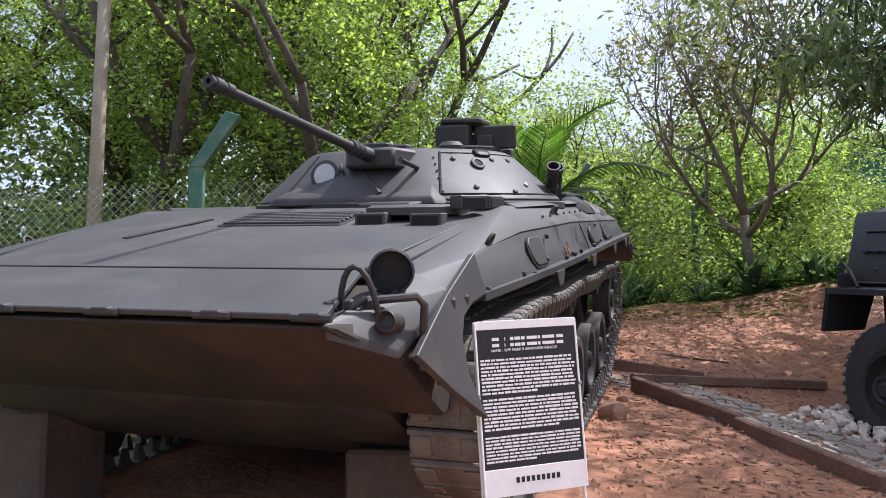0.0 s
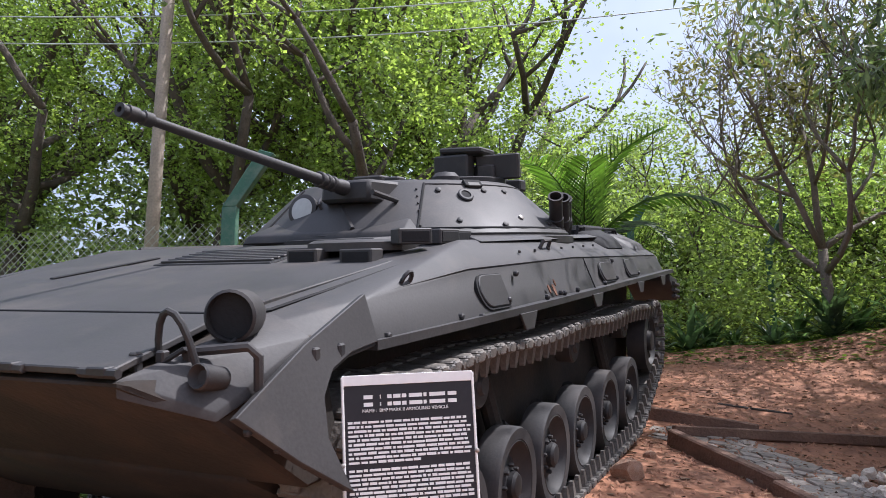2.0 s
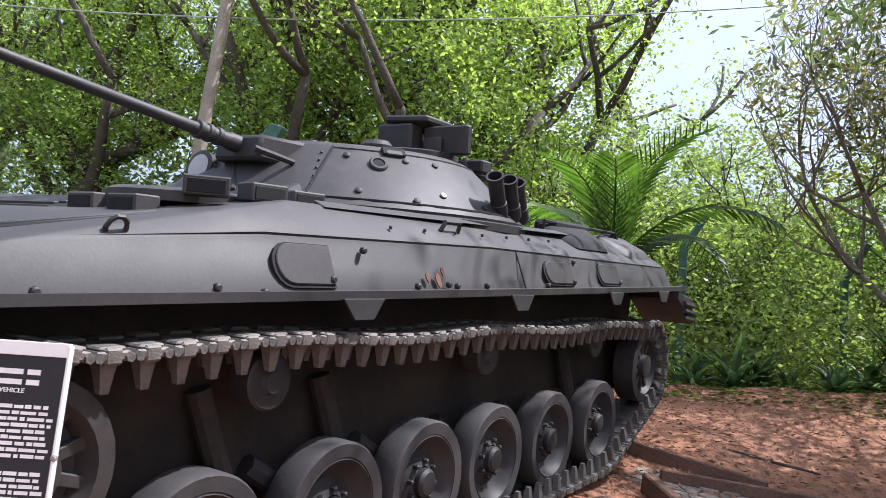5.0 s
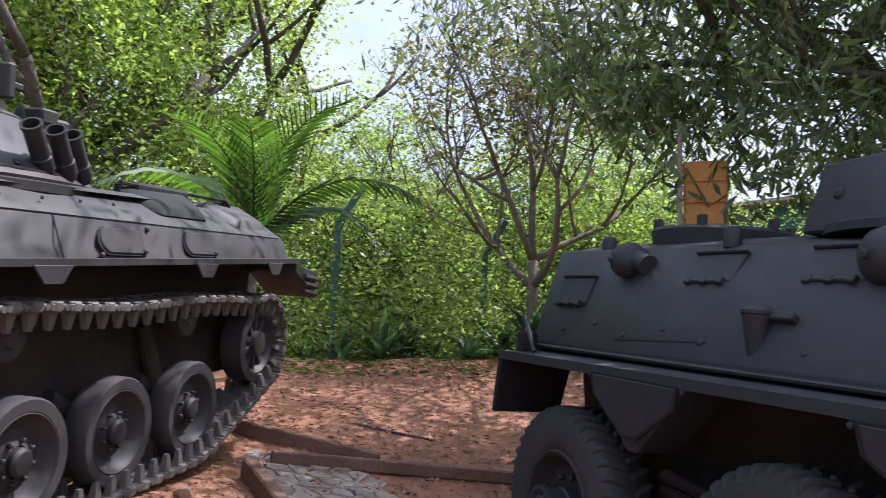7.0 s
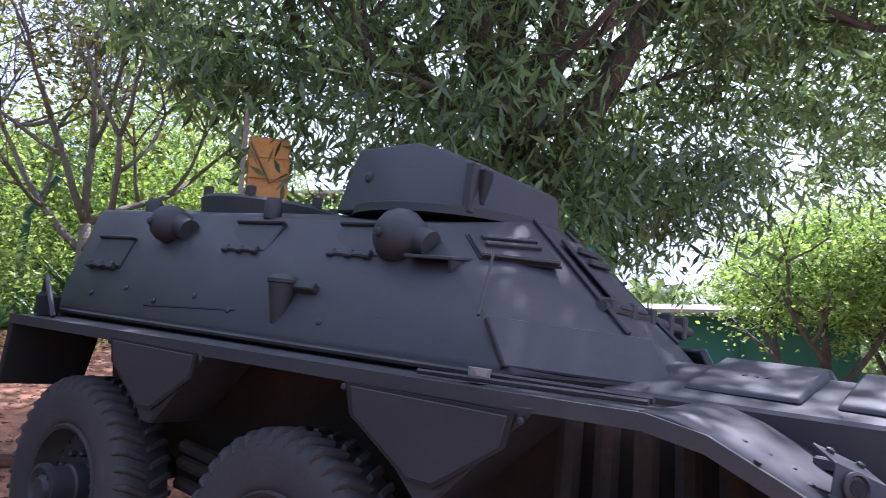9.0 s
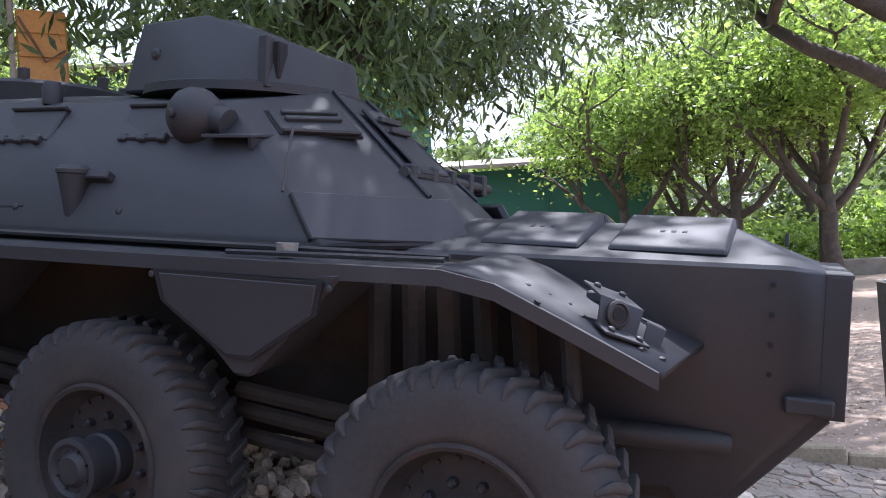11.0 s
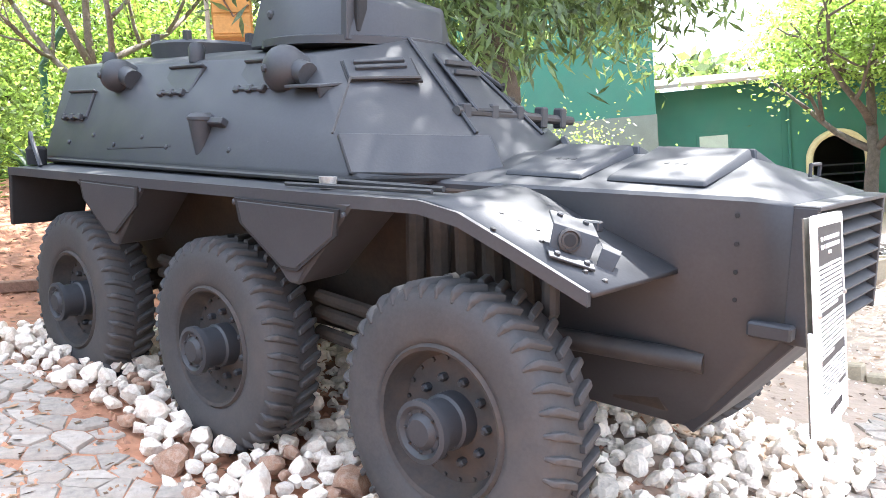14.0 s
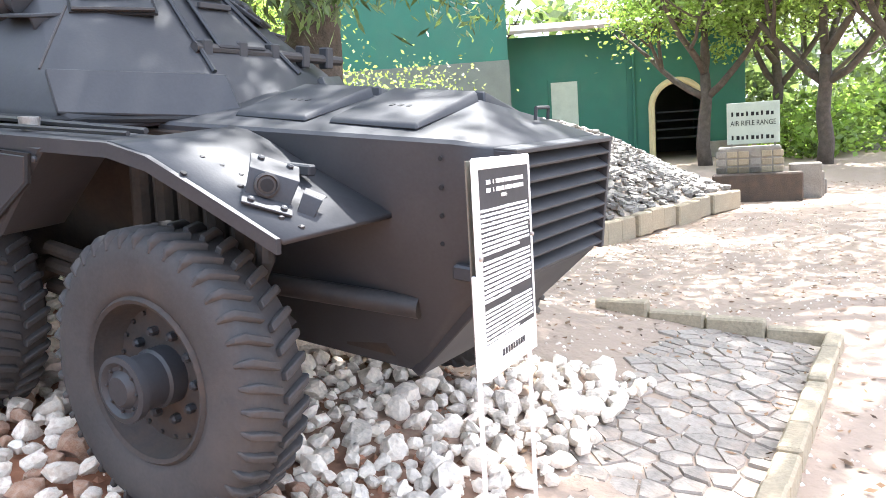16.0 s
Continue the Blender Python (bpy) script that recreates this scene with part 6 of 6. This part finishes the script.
                for s in (1, -1):
                    side = t.cross(Vector((0, 0, 1))).normalized() * s
                    l = 0.5 * math.sin(math.pi * (0.12 + 0.8 * (i + f) / 9))
                    tip = q + side * l * 0.75 + t * l * 0.55 + Vector((0, 0, -0.12 + 0.2 * (lift > 1)))
                    w = t * 0.013
                    b.faces.new([b.verts.new(q - w), b.verts.new(q + w), b.verts.new(q.lerp(tip, 0.6) + w * 0.7 + Vector((0, 0, 0.03))), b.verts.new(tip), b.verts.new(q.lerp(tip, 0.6) - w * 0.7)])
        part("frond", b, LEAF_PALM, e)


palm(0.75, 10.35, 1.6, 3)


def rosette(x, y, n, size, seed):
    rng = random.Random(seed)
    b = bmesh.new()
    heart = b.verts.new((0, 0, -0.015))
    for k in range(n):
        a, lift = 2.4 * k, rng.uniform(0.2, 1.3)
        o = Vector((math.cos(a), math.sin(a), 0))
        s = Vector((-math.sin(a), math.cos(a), 0)) * size * 0.06
        ln = size * rng.uniform(0.7, 1.1)
        m = o * ln * 0.5 * math.cos(lift) + Vector((0, 0, ln * 0.5 * math.sin(lift)))
        tip = o * ln * math.cos(lift - 0.25) + Vector((0, 0, ln * math.sin(lift - 0.25)))
        r0, r1 = b.verts.new(-s), b.verts.new(s)
        m0, m1 = b.verts.new(m - s), b.verts.new(m + s)
        c0, c1 = heart, b.verts.new(m + Vector((0, 0, -0.02 * size)))
        t = b.verts.new(tip)
        for f in ((r0, c0, c1, m0), (c0, r1, m1, c1), (m0, c1, t), (c1, m1, t)):
            b.faces.new(f)
    b.transform(Matrix.Translation((x, y, rough_z(x, y))))
    tagged(finish(b, "agave", LEAF_BLUE), "spiky blue-green agave at the clearing's edge", "plant", "agaves along the edge")


rng = random.Random(8)
for k in range(15):
    rosette(1.2 + 0.42 * k + rng.uniform(-0.1, 0.1), 12.1 + rng.uniform(-0.25, 0.4), 26, rng.uniform(0.45, 1.0), 90 + k)

# undergrowth and far woods

def thicket(name, boxes, per, size, seed, mat, label):
    pts = []
    rr = np.random.RandomState(seed)
    for x0, x1, y0, y1, h in boxes:
        n = per
        cx = rr.uniform(x0, x1, n // 60)
        cy = rr.uniform(y0, y1, n // 60)
        ch = rr.uniform(0.05, 1, n // 60) * h
        k = rr.randint(0, len(cx), n)
        sp = 0.3 + 0.06 * h
        x, y = cx[k] + rr.normal(size=n) * sp, cy[k] + rr.normal(size=n) * sp
        g = np.array([ground_z(a, b) for a, b in zip(x, y)])
        pts.append(np.stack([x, y, g + np.abs(ch[k] + rr.normal(size=n) * 0.3)], 1))
    ob = leaf_mesh(name, np.concatenate(pts), size, 2.0, 0.1, seed, mat)
    tagged(ob, label, "undergrowth", kind="stuff")


thicket("undergrowth", [(0.2, 6, 12.2, 13.2, 1.1), (-16, -4, 13, 16, 3.2), (-4, 2, 13.2, 16, 3.0), (2, 9, 13.6, 17, 2.0), (9, 15, 14, 18, 3)], 8500, 0.048, 5, LEAF_LIGHT, "dense sunlit undergrowth behind the clearing")
thicket("dark_undergrowth", [(-16, -5, 14, 17, 3), (-5, 3, 16, 20, 3), (3, 12, 17, 22, 3)], 11000, 0.085, 6, LEAF_BRIGHT, "dense shaded undergrowth behind the clearing")
thicket("tall_undergrowth", [(-26, -10, 18, 23, 7.0), (-12, -2.5, 19, 23, 7.0), (-3, 1.2, 20, 23, 5.0), (1, 12, 20, 24, 4.5)], 15000, 0.13, 15, LEAF_MID, "tall tangled thicket closing off the view behind the trees")
thicket("far_woods", [(-60, -18, 22, 40, 6), (-18, 10, 30, 45, 6), (10, 34, 34, 48, 7), (34, 70, 28, 45, 8), (50, 75, -10, 26, 8), (-60, -16, -20, 16, 7)], 16000, 0.4, 7, LEAF_MID, "far woods closing off the view")
thicket("path_shrubs", [(30, 42, 14, 17, 2.0), (38, 46, 8, 14, 3)], 9000, 0.16, 9, LEAF_BRIGHT, "bright shrubs along the path's far end")

# ---- information boards ----
def info_board(tl, tr, height, leg, title, rows, label):
    tl, tr = Vector(tl), Vector(tr)
    u = (tr - tl).normalized()
    n = Vector((u.y, -u.x, 0)).normalized()
    w = (tr - tl).length
    m = Matrix((u, n.cross(u).normalized() * -1 if n.cross(u).z < 0 else n.cross(u), n)).transposed().to_4x4()
    m.translation = tl
    # local: x along the board, y up, z towards the reader; origin at the top left
    e = thing("information_board", m, label, "sign", "information boards")
    part("panel", box(0, w, -height, 0, -0.012, 0, 0.002), SIGN_BLACK, e)
    part("backing", box(0.004, w - 0.004, -height, -0.002, -0.036, -0.031, 0.001), BOARD_BACK, e, "dull grey-brown back sheet")
    part("top_band", box(0, w, -0.028, 0.004, -0.014, 0.003, 0.001), WHITE, e)
    part("bottom_band", box(0, w, -height, -height + 0.1, -0.013, 0.002, 0.001), WHITE, e)
    for x in (-0.004, w - 0.004):
        part("edge_strip", box(x, x + 0.008, -height, 0.0, -0.016, 0.004, 0.002), WHITE, e)
        part("leg", box(x - 0.001, x + 0.009, -height - leg, -height + 0.3, -0.03, -0.0165, 0.003), WHITE, e, "thin white leg")
    for x, y in ((-0.006, -0.27), (w + 0.002, -0.25)):
        part("screw", lathe([(0.008, 0), (0.008, 0.006), (0.004, 0.009)], 8, "z", Matrix.Translation((x, y, 0.0))), BARE, e)
    rng = random.Random(len(rows) + len(title))
    lettering(title, 0.0145, Matrix.Translation((w * 0.47, -0.112, 0.002)), WHITE, e)
    for y in (-0.065, -0.088):
        b = bmesh.new()
        for x0, x1 in ((0.07, 0.1), (0.125, 0.128), (0.15, 0.165), (0.17, 0.195), (0.2, 0.215), (0.225, 0.27), (0.275, 0.285), (0.295, 0.35), (0.36, 0.39)):
            joined(box(x0 * w / 0.45, x1 * w / 0.45, y - 0.006, y + 0.006, 0, 0.002, 0), None, b)
        part("unread_script", b, WHITE, e)["kind"] = "stuff"
    for y0, count, pitch, h in rows:
        for k in range(count):
            y = y0 - pitch * k
            b, x = bmesh.new(), 0.014
            end = w - 0.014 if k < count - 1 else w * rng.uniform(0.5, 0.8)
            while x < end - 0.01:
                l = min(rng.uniform(0.008, 0.04), end - x)
                joined(box(x, x + l, y - h / 2, y + h / 2 * rng.uniform(0.6, 1), 0, 0.0015, 0), None, b)
                x += l + rng.uniform(0.003, 0.006)
            part("unread_script", b, WHITE, e)["kind"] = "stuff"
    b = bmesh.new()
    for k in range(9):
        joined(box(w * 0.3 + 0.021 * k, w * 0.3 + 0.021 * k + 0.013, -height + 0.045, -height + 0.065, 0.002, 0.004, 0), None, b)
    part("unread_mark", b, SIGN_BLACK, e)
    return e


ROWS_TEXT = [(-0.142, 10, 0.0135, 0.0085), (-0.288, 9, 0.0135, 0.0085), (-0.425, 8, 0.0125, 0.0075)]
info_board((0.031, 2.776, 1.497), (0.418, 2.945, 1.515), 0.64, 0.5, "NAME :  BMP MARK II ARMOURED VEHICLE", ROWS_TEXT, "black information board with white lettering before the tracked vehicle")
info_board((5.0, 2.465, 1.376), (5.362, 2.645, 1.368), 0.62, 0.7, "NAME :", ROWS_TEXT, "black information board with white lettering before the wheeled vehicle")


# ---- timber edging and sticks on the slope ----
def beam(a, c, w, h, mat, name, label, sink=0.03):
    a, c = Vector(a), Vector(c)
    za, zc = ground_z(a.x, a.y) - sink, ground_z(c.x, c.y) - sink
    d = Vector((c.x - a.x, c.y - a.y, zc - za))
    u = d.normalized()
    v = Vector((0, 0, 1)).cross(u).normalized()
    m = Matrix((u, v, u.cross(v))).transposed().to_4x4()
    m.translation = (a.x, a.y, za)
    b = box(0, d.length, -w / 2, w / 2, 0, h, 0.012, m)
    return tagged(finish(b, name, mat), label, "edging", "timber edging")


beam((1.43, 7.55, 0), (2.02, 6.3, 0), 0.09, 0.16, TIMBER, "edging_board", "weathered red-brown board edging the stone paving")
beam((2.0, 6.3, 0), (2.5, 5.0, 0), 0.09, 0.14, TIMBER, "edging_board", "weathered red-brown board edging the stone paving")
beam((1.05, 8.55, 0), (2.28, 8.3, 0), 0.09, 0.13, TIMBER, "edging_board", "weathered red-brown board laid across the slope")
beam((1.5, 8.05, 0), (3.6, 8.5, 0), 0.1, 0.1, TIMBER, "edging_board", "weathered red-brown board laid across the slope")
beam((2.05, 9.1, 0), (2.75, 8.95, 0), 0.02, 0.035, BARK, "fallen_stick", "thin fallen stick on the red earth", 0.0)

# painted kerb round the paved bay
def kerb_run(a, c, n, name, label):
    a, c = Vector((*a, 0)), Vector((*c, 0))
    e = thing(name, Matrix.Identity(4), label, "kerb", kind="structure")
    for k in range(n):
        p, q = a.lerp(c, k / n), a.lerp(c, (k + 0.97) / n)
        z = min(ground_z(p.x, p.y), ground_z(q.x, q.y)) - 0.05
        d = q - p
        m = Matrix.Translation((p.x, p.y, z)) @ Matrix.Rotation(math.atan2(d.y, d.x), 4, "Z")
        part("kerb_block", box(0, d.length, -0.06, 0.06, 0, 0.17 + 0.012 * math.sin(k * 2.3), 0.015, m), KERB, e)


kerb_run((6.0, 2.32), (9.25, 3.59), 9, "bay_kerb", "yellowed concrete kerb round the paved bay")
kerb_run((9.25, 3.62), (8.58, 5.3), 4, "bay_kerb", "yellowed concrete kerb round the paved bay")


# ---- stones ----
def stone_mesh(seed, flat=0.78):
    b = bmesh.new()
    bmesh.ops.create_icosphere(b, subdivisions=2, radius=0.5)
    off = Vector((seed * 3.7, seed * 1.3, 0))
    for v in b.verts:
        q = v.co.copy()
        k = 1 + 0.55 * noise.noise(q * 1.7 + off) + 0.3 * noise.noise(q * 4 + off) + 0.16 * noise.noise(q * 9 + off)
        v.co = Vector((q.x * k, q.y * k * 0.85, q.z * k * flat))
    for k in range(6):
        d = Vector((noise.noise(off + Vector((k, 0, 1.5))), noise.noise(off + Vector((0.5, k, 2))), noise.noise(off + Vector((1, 2.5, k * 1.7))) + 0.05)).normalized()
        for v in b.verts:
            h = v.co.dot(d) - 0.3
            if h > 0:
                v.co -= d * h * 0.94
    return b


def as_mesh(b, name, mat):
    me = bpy.data.meshes.new(name)
    b.to_mesh(me)
    b.free()
    me.materials.append(mat)
    me.polygons.foreach_set("use_smooth", [True] * len(me.polygons))
    me.set_sharp_from_angle(angle=radians(24))
    return me


STONES = [as_mesh(stone_mesh(k), "stone", ROCK if k % 4 else ROCK_BROWN) for k in range(12)]
rng = random.Random(12)
spots, grid = [], {}


def clear(x, y, r):
    for i in range(int(x / 0.3) - 1, int(x / 0.3) + 2):
        for j in range(int(y / 0.3) - 1, int(y / 0.3) + 2):
            for a, c, q in grid.get((i, j), ()):
                if (a - x) ** 2 + (c - y) ** 2 < (0.66 * (q + r)) ** 2:
                    return False
    return True


inv = CARRIER.inverted()
for k in range(22000):
    lx, ly = rng.uniform(-2.3, 4.3), rng.uniform(-1.95, 1.7)
    if ly < -1.45 - 0.12 * math.sin(lx * 2) and lx < 1.2:
        continue
    if lx > 2.6 and (ly < -1.95 + 0.25 * (lx - 2.6) or ly > 1.2):
        continue
    if lx > 3.4 and abs(ly + 0.5) > 1.1 - 0.8 * (lx - 3.4):
        continue
    if any(abs(lx - wx) < 0.2 and 0.8 < abs(ly) < 1.16 for wx in (1.52, 0, -1.54)):
        continue
    wx_, wy_, _ = CARRIER @ Vector((lx, ly, 0))
    if lx > 2.3 and (wy_ - 2.32 - (wx_ - 6.0) * 0.39) * 0.93 < 0.6 + 0.25 * math.sin(lx * 3):
        continue
    r = rng.choice((0.04, 0.05, 0.06, 0.07, 0.085, 0.105))
    q = CARRIER @ Vector((lx, ly, 0))
    if not clear(q.x, q.y, r):
        continue
    grid.setdefault((int(q.x / 0.3), int(q.y / 0.3)), []).append((q.x, q.y, r))
    heap = 0.10 * max(0, 1 - abs(abs(ly) - 1.0) / 0.5) if lx < 2 else 0.03
    spots.append((q.x, q.y, heap, r, ly, lx))
spots.sort(key=lambda s: (s[4] > -0.5, -s[3]))
bed = new("stone_bed")
tagged(bed, "bed of loose white and brown limestone lumps", "stones", kind="structure")
near = [s for s in spots if s[4] < -0.2][:420]
rest = [s for s in spots if s not in near]


def stone_pose(s):
    x, y, heap, r, ly, lx = s
    big = 2.1 * r
    return Matrix.Translation((x, y, ground_z(x, y) + heap + 0.25 * r)) @ Euler((rng.uniform(-0.5, 0.5), rng.uniform(-0.5, 0.5), rng.random() * 6.28)).to_matrix().to_4x4() @ Matrix.Diagonal((big, big * rng.uniform(0.75, 1.05), big * rng.uniform(0.75, 1.0), 1))


for s in near:
    o = new("stone", STONES[(rng.choice((0, 4, 8)) if rng.random() < 0.5 else rng.randrange(12)) if 1.7 < s[5] < 2.9 and s[4] > -1.35 else rng.choice((1, 2, 3, 5, 6, 7, 9, 10, 11, 4, 8))])
    o.parent = bed
    o.matrix_basis = stone_pose(s)
vs, fs = [], []
for s in rest:
    me = STONES[rng.randrange(1, 12)]
    m = stone_pose(s)
    i = len(vs)
    vs += [m @ v.co for v in me.vertices]
    fs += [tuple(i + k for k in p.vertices) for p in me.polygons]
me = bpy.data.meshes.new("loose_stones")
me.from_pydata(vs, [], fs)
me.materials.append(ROCK_ISLE)
o = new("loose_stones", me)
o.parent = bed
o["kind"] = "stuff"

# rubble under the tracks
for k, (lx, ly, r) in enumerate(((-0.9, 1.6, 0.11), (0.3, 1.5, 0.06), (-1.7, 1.6, 0.05))):
    q = TANK @ Vector((lx, ly, 0))
    o = new("boulder", STONES[8])
    o.matrix_world = Matrix.Translation((q.x, q.y, ground_z(q.x, q.y) + r * 0.7)) @ Matrix.Diagonal((2.4 * r, 2.2 * r, 2.2 * r, 1))
    tagged(o, "loose grey-brown stone beside the road wheels", "stone", "stones by the tracks")


# ---- irregular stone paving ----
def clipped(poly, mid, away):
    """The side of a polygon that lies before the line through mid across the direction away."""
    out = []
    for p, q in zip(poly, poly[1:] + poly[:1]):
        a, c = (p - mid).dot(away), (q - mid).dot(away)
        if a <= 0:
            out.append(p)
        if (a < 0 < c) or (c < 0 < a):
            out.append(p.lerp(q, a / (a - c)))
    return out


def paving(name, label, inside, x0, x1, y0, y1, cell, limit):
    """Broken flat slabs that fit into one another with narrow joints."""
    e = thing(name, Matrix.Identity(4), label, "paving", kind="structure")
    rr = random.Random(x0 * 7 + y0)
    seeds, y, row = [], y0 - cell, 0
    while y < y1 + cell:
        x = x0 - cell + (row % 2) * cell / 2
        while x < x1 + cell:
            seeds.append(Vector((x + rr.uniform(-0.42, 0.42) * cell, y + rr.uniform(-0.42, 0.42) * cell)))
            x += cell
        y += cell * 0.87
        row += 1
    done = 0
    for p in seeds:
        if done >= limit or not inside(p.x, p.y):
            continue
        r = cell * 1.3
        poly = [p + Vector(v) for v in ((-r, -r), (r, -r), (r, r), (-r, r))]
        for q in seeds:
            if q is not p and (q - p).length < 2.4 * cell:
                away = (q - p).normalized()
                poly = clipped(poly, (p + q) / 2 - away * rr.uniform(0.002, 0.008), away)
        if len(poly) < 3:
            continue
        done += 1
        z = rough_z(p.x, p.y) + rr.uniform(-0.021, -0.009)
        gx = (ground_z(p.x + 0.1, p.y) - ground_z(p.x - 0.1, p.y)) / 0.2 + rr.uniform(-0.03, 0.03)
        gy = (ground_z(p.x, p.y + 0.1) - ground_z(p.x, p.y - 0.1)) / 0.2 + rr.uniform(-0.05, 0.05)
        b = bmesh.new()
        def ring(k, dz):
            return [b.verts.new((k * (v.x - p.x), k * (v.y - p.y), dz + gx * (v.x - p.x) + gy * (v.y - p.y))) for v in poly]
        top, mid, low = ring(0.94, 0.026), ring(1.0, 0.016), ring(1.0, -0.06)
        b.faces.new(top)
        n = len(poly)
        for u, v in ((top, mid), (mid, low)):
            for j in range(n):
                b.faces.new((u[j], v[j], v[(j + 1) % n], u[(j + 1) % n]))
        o = new("paving_stone", as_mesh(b, "paving_stone", SLATE))
        o.parent = e
        o.matrix_basis = Matrix.Translation((p.x, p.y, z))


def in_lane(x, y):
    lx, ly, _ = inv @ Vector((x, y, ground_z(x, y)))
    edge = 1.5 + (7.5 - y) * 0.45
    return x > edge and ly < -1.45 and y < 8.2


def in_bay(x, y):
    lx, ly, _ = inv @ Vector((x, y, ground_z(x, y)))
    t = (x - 6.0) * (3.59 - 2.32) / 3.25 + 2.4
    return y > t and lx > 2.3 and x < 9.2 - (y - 3.6) * 0.4 and y < 5.4 and not (lx < 3.6 and abs(ly + 0.5) < 0.9)


paving("stone_path", "irregular grey stone paving between the vehicles", in_lane, 1.4, 3.9, 2.4, 8.2, 0.165, 520)
paving("stone_bay", "irregular grey slate paving before the carrier", in_bay, 5.4, 9.4, 2.2, 5.4, 0.15, 420)

# ---- litter: dry leaves and small gravel ----

def litter(name, n, area, size, mat, seed, label, cat):
    rr = np.random.RandomState(seed)
    x0, x1, y0, y1 = area
    pts = np.stack([rr.uniform(x0, x1, n), rr.uniform(y0, y1, n), np.zeros(n)], 1)
    pts[:, 2] = [rough_z(a, b) + 0.012 for a, b in pts[:, :2]]
    ob = leaf_mesh(name, pts, size, 1.9, 0.0, seed, mat)
    co = np.empty(len(ob.data.vertices) * 3)
    ob.data.vertices.foreach_get("co", co)
    co = co.reshape(-1, 4, 3)
    co[:, :, 2] = pts[:, None, 2] + 0.25 * (co[:, :, 2] - pts[:, None, 2])
    ob.data.vertices.foreach_set("co", co.ravel())
    tagged(ob, label, cat, kind="stuff")


litter("dry_leaves", 5000, (0.8, 6, 4.5, 11.5), 0.035, DRY_LEAF, 11, "dry brown leaves scattered on the red earth", "leaves")
litter("path_leaves", 5500, (6, 22, 1, 11), 0.036, DRY_LEAF, 12, "dry brown leaves scattered on the pale path", "leaves")
litter("short_grass", 30000, (-8, -2.4, 4, 12), 0.05, GRASS, 13, "patchy short grass beyond the tracked vehicle", "grass")
litter("edge_grass", 3500, (0.5, 8, 10.8, 13), 0.06, GRASS, 14, "thin grass along the crest", "grass")


def pebbles(name, n, area, size, mat, seed, label):
    rr = random.Random(seed)
    vs, fs = [], []
    base = STONES[3]
    for k in range(n):
        x, y = rr.uniform(area[0], area[1]), rr.uniform(area[2], area[3])
        s = size * rr.uniform(0.4, 1.3)
        m = Matrix.Translation((x, y, rough_z(x, y) + s * 0.1)) @ Matrix.Rotation(rr.random() * 6.28, 4, "Z") @ Matrix.Diagonal((s, s * 0.8, s * 0.7, 1))
        i = len(vs)
        for v in ((-0.5, -0.3, -0.3), (0.4, -0.45, -0.3), (0.5, 0.4, -0.3), (-0.35, 0.5, -0.3), (0.05, 0.0, 0.45)):
            vs.append(m @ Vector(v))
        fs += [(i, i + 1, i + 4), (i + 1, i + 2, i + 4), (i + 2, i + 3, i + 4), (i + 3, i, i + 4)]
    me = bpy.data.meshes.new(name)
    me.from_pydata(vs, [], fs)
    me.materials.append(mat)
    tagged(new(name, me), label, "gravel", kind="stuff")


pebbles("earth_clods", 6000, (0.6, 6.5, 3.5, 11.6), 0.045, material("clod", (0.34, 0.17, 0.1), 0.95, 0, 0.3, 5, 40, 0.4, island=0.4), 21, "small red clods and pebbles on the slope")
pebbles("gravel", 7000, (4, 16, -1, 8), 0.03, ROCK_ISLE, 22, "pale loose gravel on the path")
